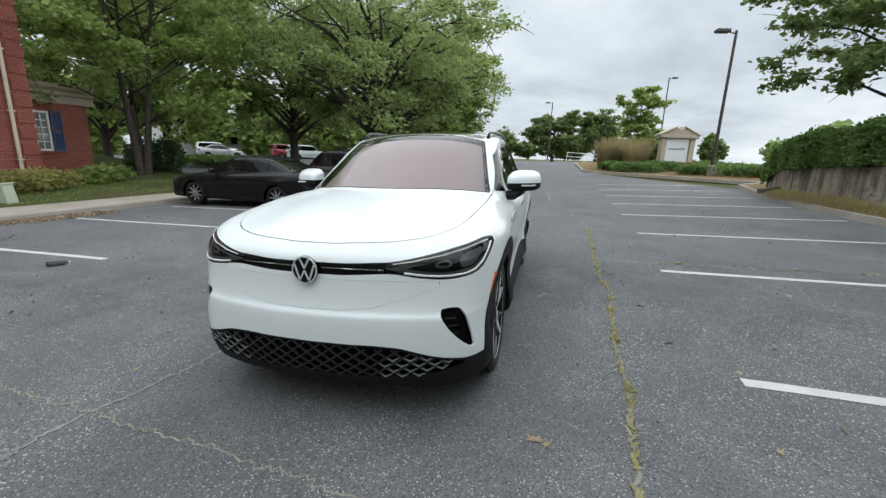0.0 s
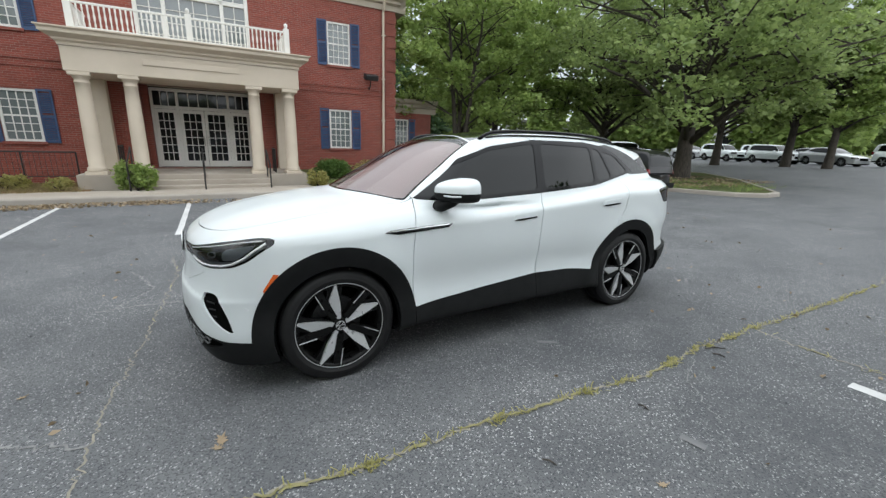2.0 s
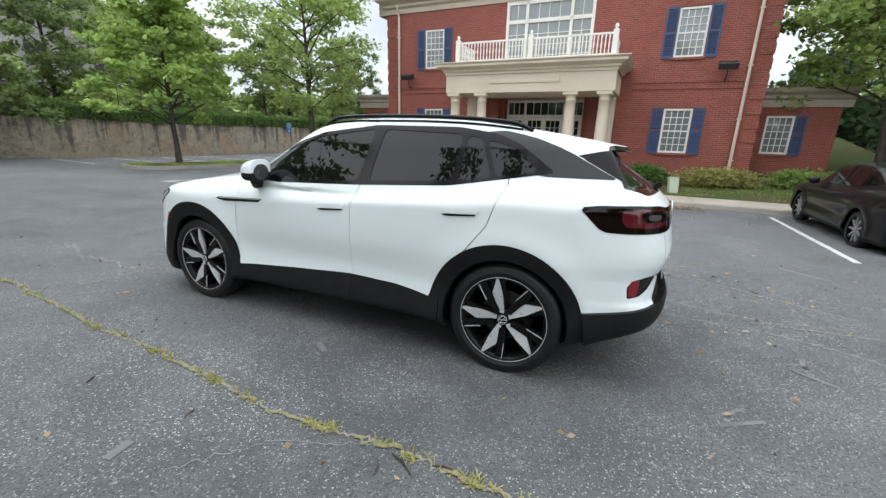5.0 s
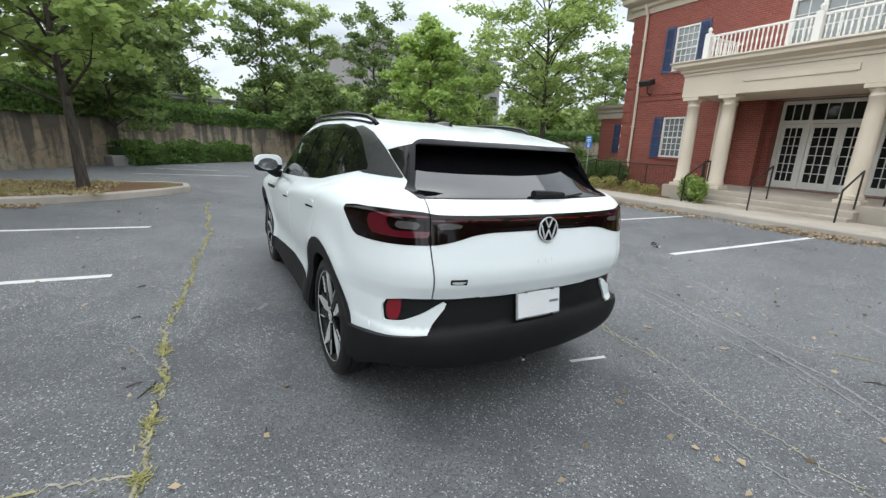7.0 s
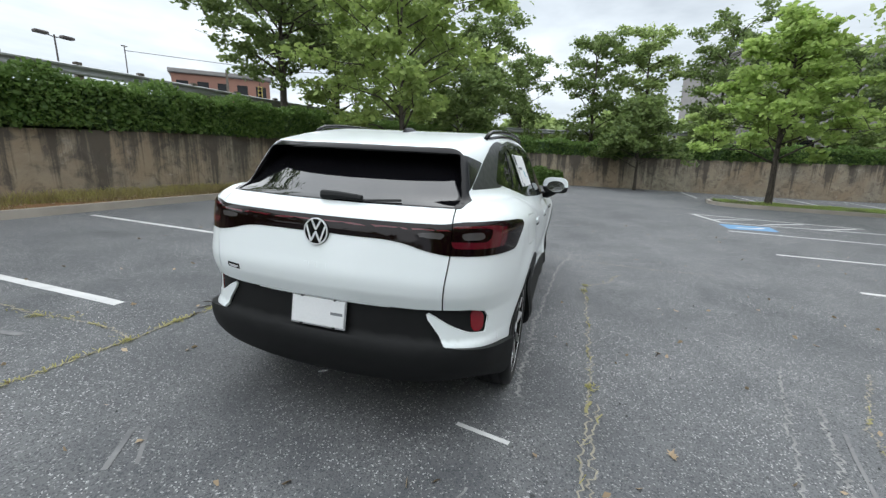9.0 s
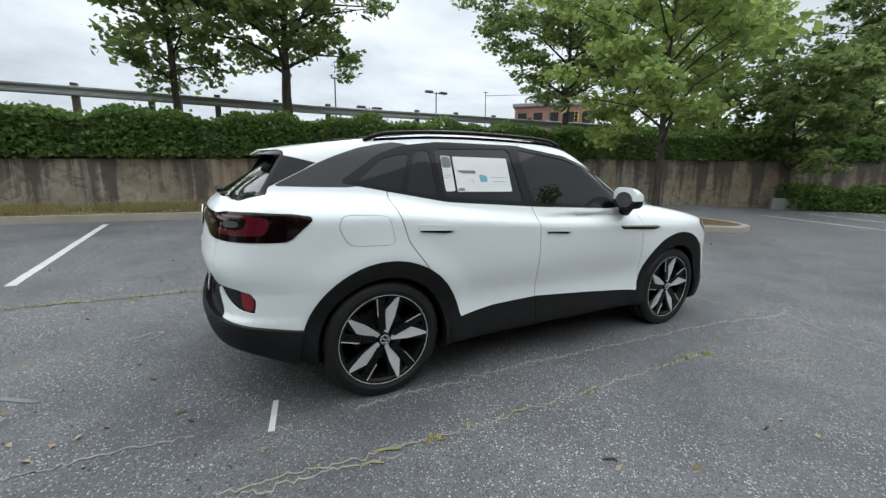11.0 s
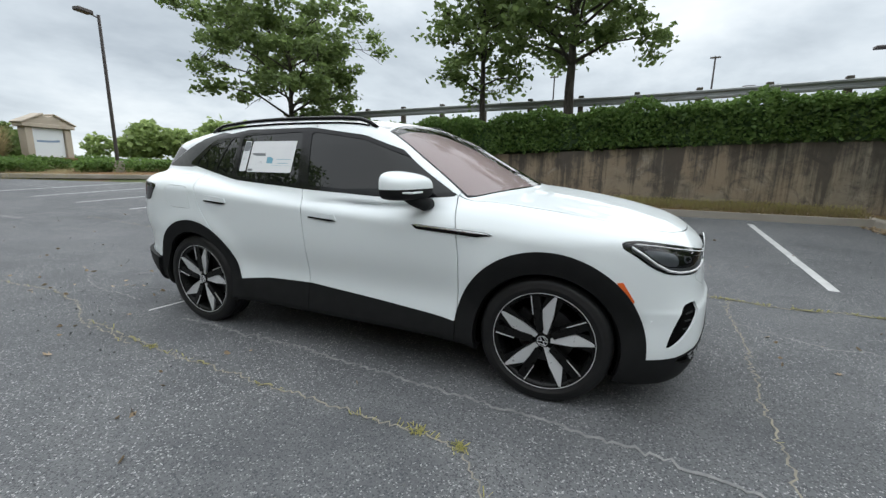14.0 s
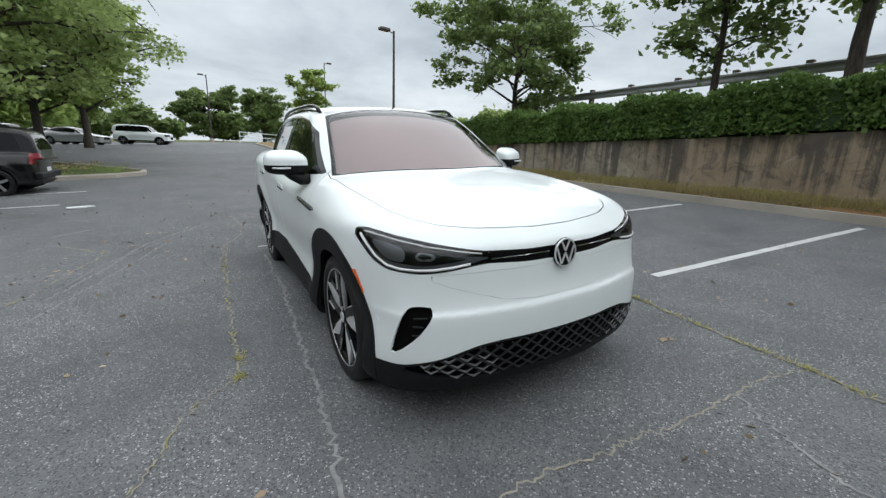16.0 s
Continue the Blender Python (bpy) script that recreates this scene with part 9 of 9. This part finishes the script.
def bay_sign(x, y, dz):
    t = thing("bay_sign", "blue accessible parking sign on a thin grey post", "sign", "bay signs", at=on_ground(x, y, dz))
    part("post", tube([(0, 0, -0.2), (0.02, 0, 2.15)], 0.025, 6), STEEL, t)
    plate = part("sign_plate", box(0.03, -0.15, 1.62, 0.036, 0.15, 2.12, 0.003), SIGN_BLUE, t)
    part("symbol", moved(lathe([(0.055, 0), (0.055, 0.003), (0.035, 0.003), (0.035, 0)], 16, False), pose(0.0365, 0.0, 1.72, 0, 90, 0)), SIGN_WHITE, plate)
    part("symbol_head", box(0.0362, -0.02, 1.80, 0.039, 0.02, 1.84), SIGN_WHITE, plate)
    for z in (1.90, 1.96, 2.04):
        part("text_bar", box(0.0362, -0.11, z, 0.039, 0.11, z + 0.025), SIGN_WHITE, plate)


bay_sign(-12.75, -8.8, 0.12)
bay_sign(-12.9, -13.6, 0.12)

# guardrail on the upper road
def guardrail():
    t = thing("guardrail", "long weathered steel guardrail on timber posts above the hedge", "guardrail")
    pts = []
    for k, (x, y, s) in enumerate(RUN[:30]):
        q, o = RUN[min(k + 1, len(RUN) - 1)], RUN[max(k - 1, 0)]
        dx, dy = q[0] - o[0], q[1] - o[1]
        L = math.hypot(dx, dy)
        pts.append((x - dy / L * 4.7, y + dx / L * 4.7, float(np.interp(y + dx / L * 4.7, [-40, -20, -11.5, -7.5, -1.5, 5.2, 20], [3.6, 3.9, 4.07, 4.10, 3.97, 3.92, 3.75])) - 0.73, -dy / L, dx / L))
    x, y, z, nx, ny = pts[0]
    pts = [(x + 1.0 + 3 * k, y + 5.0 * k, z - 0.02 * k, nx, ny) for k in range(5, 0, -1)] + pts
    prof = [(0.0, 0.0), (-0.05, 0.03), (-0.05, 0.08), (0.0, 0.13), (0.0, 0.18), (-0.05, 0.23), (-0.05, 0.28), (0.0, 0.31)]
    V, F = [], []
    for x, y, z, nx, ny in pts:
        for o, h in prof:
            V.append((x + nx * o, y + ny * o, z + 0.42 + h))
        for o, h in reversed(prof):
            V.append((x + nx * (o + 0.012), y + ny * (o + 0.012), z + 0.42 + h))
    c = 2 * len(prof)
    for k in range(len(pts) - 1):
        F += [(k * c + i, k * c + (i + 1) % c, (k + 1) * c + (i + 1) % c, (k + 1) * c + i) for i in range(c)]
    part("rail", (V, F), STEEL, t, "ribbed grey rail", False)
    d = 0.0
    for (x0, y0, z0, nx, ny), (x1, y1, z1, _, _) in zip(pts, pts[1:]):
        L = math.hypot(x1 - x0, y1 - y0)
        while d < L:
            f = d / L
            p = (x0 + (x1 - x0) * f + nx * 0.1, y0 + (y1 - y0) * f + ny * 0.1, z0 + (z1 - z0) * f)
            part("post", moved(box(-0.09, -0.09, -0.7, 0.09, 0.09, 0.82, 0.012), pose(*p, 0, 0, math.degrees(math.atan2(ny, nx)))), WOODEN_POST, t)
            d += 1.9
        d -= L


guardrail()


def street_lamp(x, y, z0, h, turn, r=0.09, double=False, label="tall bronze lamp post with a flat box head"):
    t = thing("street_lamp", label, "street lamp", "street lamps", at=pose(x, y, z0, 0, 0, turn))
    part("base", lathe([(0.28, -0.3), (0.28, 0.5), (0.2, 0.55)], 14), CONCRETE, t)
    part("pole", tube([(0, 0, 0), (0, 0, h)], [r, r * 0.75], 10), POLE_BROWN, t)
    for s in ((1, -1) if double else (1,)):
        part("arm", tube([(0, 0, h - 0.15), (s * 0.5, 0, h - 0.05)], 0.035, 6), POLE_BROWN, t)
        part("lamp_head", box(min(s * 0.35, s * 1.05), -0.2, h - 0.12, max(s * 0.35, s * 1.05), 0.2, h + 0.06, 0.04), POLE_BROWN, t)


street_lamp(9.9, 22.5, 0.86, 7.49, 190)
street_lamp(15.3, 59.5, gz(15.3, 59.5) - 0.05, 11.2, 0)
street_lamp(0.5, 66.0, gz(0.5, 66.0) - 0.05, 9.2, 180)
street_lamp(30.0, -15.2, 3.4, 5.2, 90, 0.06, True, "distant lamp post with a twin flat head")
street_lamp(30.0, -9.1, 3.4, 3.4, 90, 0.05, True, "distant low lamp post behind the road")
for x, y, h in ((44.0, -30.0, 9.5), (30.0, 3.84, 5.3), (30.0, -6.37, 5.8)):
    t = thing("utility_pole", "slim grey pole beyond the road", "utility pole", at=pose(x, y, 3.0))
    part("shaft", tube([(0, 0, 0), (0, 0, h)], [0.07, 0.05], 8), POLE_BROWN, t)
    part("crossarm", box(-0.06, -0.3, h - 0.12, 0.06, 0.3, h - 0.04), WOODEN_POST, t)
wire = thing("overhead_wire", "thin dark overhead wire", "wire")
part("strand", tube([(44, -30, 12.0), (30, -36, 10.6), (16, -44, 10.8), (0, -54, 11.6)], 0.03, 5), IRON, wire)

# monument sign on the island
sx, sy = 9.15, 27.3
sz = gz(sx, sy) + 0.1
sg = thing("monument_sign", "cream monument sign with a broken pediment and blank panel", "sign", at=pose(sx, sy, sz + 0.06, 0, 0, 8) @ Matrix.Scale(0.8, 4))
part("brick_base", box(-1.45, -0.45, -0.3, 1.45, 0.45, 0.62, 0.02), BRICK, sg)
for s in (-1, 1):
    part("pillar", box(s * 1.12 - 0.2, -0.36, 0.621, s * 1.12 + 0.2, 0.36, 2.55, 0.03), STONE_TAN, sg)
part("panel", box(-0.9, -0.22, 0.63, 0.9, 0.22, 2.54, 0.02), SIGN_WHITE, sg, "white blank sign panel with a blue streak")
part("panel_streak", prism([(-0.7, 1.62), (0.0, 1.60), (0.62, 1.66), (0.62, 1.80), (0.1, 1.74), (-0.7, 1.74)], -0.228, -0.221, "xz"), speckled("faded_blue_print", (0.16, 0.26, 0.42), (0.3, 0.38, 0.5), 3, 0.5), sg)
part("entablature", box(-1.5, -0.5, 2.551, 1.5, 0.5, 2.80, 0.03), STONE_TAN, sg)
part("pediment", prism([(-1.5, 2.80), (1.5, 2.80), (0.32, 3.40), (0.16, 3.30), (0.0, 3.24), (-0.16, 3.30), (-0.32, 3.40)], -0.46, 0.46, "xz"), STONE_TAN, sg)
for s in (-1, 1):
    part("cornice", moved(box(-0.72, -0.56, -0.04, 0.72, 0.56, 0.06, 0.02), pose(s * 0.93, 0, 3.13, 0, s * 27, 0)), STONE_TAN, sg)
log = thing("fallen_branch", "pale dead branch lying at the wall's end", "branch", at=on_ground(8.6, 12.6, 0.18, 30))
part("limb", tube([(-0.6, 0, 0.05), (0, 0.1, 0.14), (0.7, 0.05, 0.22)], [0.09, 0.08, 0.03], 7), WOODEN_POST, log)
part("twig", tube([(0, 0.1, 0.14), (0.3, 0.4, 0.3)], [0.04, 0.015], 5), WOODEN_POST, log)
wr = thing("white_handrail", "white pipe railing at the drive's end", "railing", at=on_ground(5.2, 52.0))
for z in (0.5, 1.0):
    part("rail", tube([(-2.2, 0, z + 0.2), (2.0, 0, z)], 0.04, 6), SIGN_WHITE, wr)
for x in (-2.2, 0.0, 2.0):
    part("post", tube([(x, 0, -0.1), (x, 0, 1.15 - 0.05 * x)], 0.04, 6), SIGN_WHITE, wr)
bt = thing("plastic_bottle", "clear crushed plastic bottle on the asphalt", "bottle", at=on_ground(-4.98, -0.25, 0.035, 60))
part("bottle_body", moved(lathe([(0.012, -0.10), (0.03, -0.095), (0.033, 0.0), (0.028, 0.04), (0.033, 0.07), (0.014, 0.105), (0.012, 0.12)], 12), pose(0, 0, 0, 0, 90, 0)), LAMP_CLEAR, bt, "", True)
part("cap", moved(lathe([(0.015, 0.12), (0.015, 0.135)], 10), pose(0, 0, 0, 0, 90, 0)), SIGN_WHITE, bt)
lit = thing("paper_litter", "flattened white paper on the asphalt", "litter", at=on_ground(-3.66, 7.1, 0.002, 25))
part("sheet", prism([(-0.2, -0.07), (0.0, -0.1), (0.24, -0.06), (0.2, 0.06), (0.02, 0.09), (-0.18, 0.08)], 0.0, 0.02), PAPER, lit)
# low wall drain and planter
pl = thing("planter_block", "dark square concrete block at the wall tree", "planter", at=on_ground(4.6, -17.3, 0.0, 30))
part("block", box(-0.4, -0.4, -0.05, 0.4, 0.4, 0.42, 0.03), FAR_GREY, pl)

# buildings beyond
def far_block(label, x, y, z, sx, sy, h, mat, turn, storeys, bays, roof=True, dark=None):
    """A far building: walls, a cap and rows of recessed windows."""
    t = thing("far_building", label, "building", at=pose(x, y, z, 0, 0, turn))
    part("wall", box(-sx / 2, -sy / 2, -1, sx / 2, sy / 2, h, 0.05), mat, t)
    part("roof", box(-sx / 2 - 0.3, -sy / 2 - 0.3, h + 0.001, sx / 2 + 0.3, sy / 2 + 0.3, h + 0.5, 0.08), FAR_GREY, t)
    for f in range(storeys):
        for b in range(bays):
            u = -sx / 2 + sx * (b + 0.5) / bays
            v = h * (f + 0.35) / storeys
            for s in (-1, 1):
                part("window", box(u - sx / bays * 0.28, s * sy / 2 - 0.04, v, u + sx / bays * 0.28, s * sy / 2 + 0.04, v + h / storeys * 0.45), DOOR_GLASS, t)


far_block("long white commercial building behind the parked cars", -44, 62, 0.5, 40, 14, 3.8, FAR_WHITE, 60, 1, 8)
far_block("grey three-storey building behind the far trees", -30, -62, 1.0, 26, 14, 13.0, FAR_GREY, 12, 3, 8)
far_block("brick building beyond the road", 43, -41.5, 3.0, 10.5, 9, 7.8, speckled("far_brick", (0.30, 0.16, 0.12), (0.25, 0.13, 0.10), 0.5, 0.9), 45, 2, 5)


def traffic_signal(x, y, z, turn):
    t = thing("traffic_signal", "yellow traffic signal hanging over the upper road", "traffic light", "traffic signals", at=pose(x, y, z, 0, 0, turn))
    part("housing", box(-0.17, -0.12, -0.5, 0.17, 0.12, 0.5, 0.03), CURB_YELLOW, t)
    for k in range(3):
        part("lens", moved(lathe([(0.11, 0.0), (0.11, 0.03), (0.0, 0.05)], 14), pose(0, 0.121, -0.32 + 0.32 * k, -90, 0, 0)), LAMP_RED if k == 2 else BLACK_GLOSS, t)
        part("visor", moved(lathe([(0.125, 0.0), (0.125, 0.16), (0.118, 0.16), (0.118, 0.0)], 14, False), pose(0, 0.121, -0.32 + 0.32 * k, -90, 0, 0)), IRON, t)
    part("hanger", tube([(0, 0, 0.49), (0, 0, 1.0)], 0.03, 6), IRON, t)


wire = [(27.0, -25.6, 7.9), (24.85, -26.92, 7.75), (21.37, -29.47, 7.7), (19.89, -30.39, 7.85), (18.2, -31.5, 8.0)]
for x, y, z in wire[1:4]:
    traffic_signal(x, y, z - 0.94, 35)
sw = thing("signal_wire", "thin black wire carrying the traffic signals between poles", "wire")
part("wire", tube(wire, 0.02, 5), IRON, sw)
for x, y, z in (wire[0], wire[-1]):
    part("pole", tube([(x, y, 2.0), (x, y, z + 0.6)], [0.14, 0.09], 8), WOODEN_POST, sw)


def woods(label, pts, h, n, size, mat, seed, depth=6.0):
    """A distant belt of trees as one mass of leaf clumps over uneven crowns."""
    rng = np.random.default_rng(seed)
    A = np.array(pts, float)
    seg = np.linalg.norm(np.diff(A[:, :2], axis=0), axis=1)
    cum = np.concatenate([[0], np.cumsum(seg)])
    crowns = []
    for _ in range(int(cum[-1] / 3.2)):
        d = rng.uniform(0, cum[-1])
        i = min(np.searchsorted(cum, d) - 1, len(seg) - 1) if d > 0 else 0
        p = A[i] + (A[i + 1] - A[i]) * (d - cum[i]) / seg[i]
        r = rng.uniform(1.8, 3.6)
        hh = h * rng.uniform(0.6, 1.1)
        crowns.append((p[0] + rng.normal() * depth * 0.3, p[1] + rng.normal() * depth * 0.3, p[2] + hh * 0.52, r, r, hh * 0.5))
    C = blob_leaves(rng, n, crowns, size)
    V, Q = leaf_quads(C, size, rng)
    tagged(quick_mesh("far_woods", V, Q, mat), label, "woods", kind="stuff")


woods("distant green trees across the road", [(-75, 70, 0), (-50, 85, 0.5), (-20, 110, 1.5), (10, 120, 1.8), (40, 110, 2)], 6.5, 30000, 0.8, LEAF_BANK, 501)
woods("trees behind the parked cars", [(-54, 22, -0.5), (-47, 38, -0.3), (-38, 51, 0.3), (-27, 59, 0.9), (-16, 66, 1.2)], 9.5, 36000, 0.6, LEAF_MAPLE, 502)
woods("trees behind the brick building", [(-45, -24, 0), (-46, -8, -0.5), (-46, 10, -0.5), (-48, 28, -0.5)], 11, 26000, 0.5, LEAF_DARK, 503)
woods("low trees beyond the raised road", [(70, -60, 3), (75, -20, 3), (75, 20, 3), (62, 60, 3), (45, 90, 2.5)], 6, 26000, 0.8, LEAF_OAK, 504)
woods("trees behind the far wall", [(24, -44, 2), (4, -48, 1.5), (-20, -48, 1.5), (-48, -44, 1), (-62, -30, 0)], 5.5, 30000, 0.6, LEAF_OAK, 505)
woods("shrubs along the parking edge", [(-27, 22, -0.3), (-24, 26, 0.0), (-21, 29, 0.2)], 1.0, 3000, 0.22, LEAF_HEDGE, 506, 2.0)
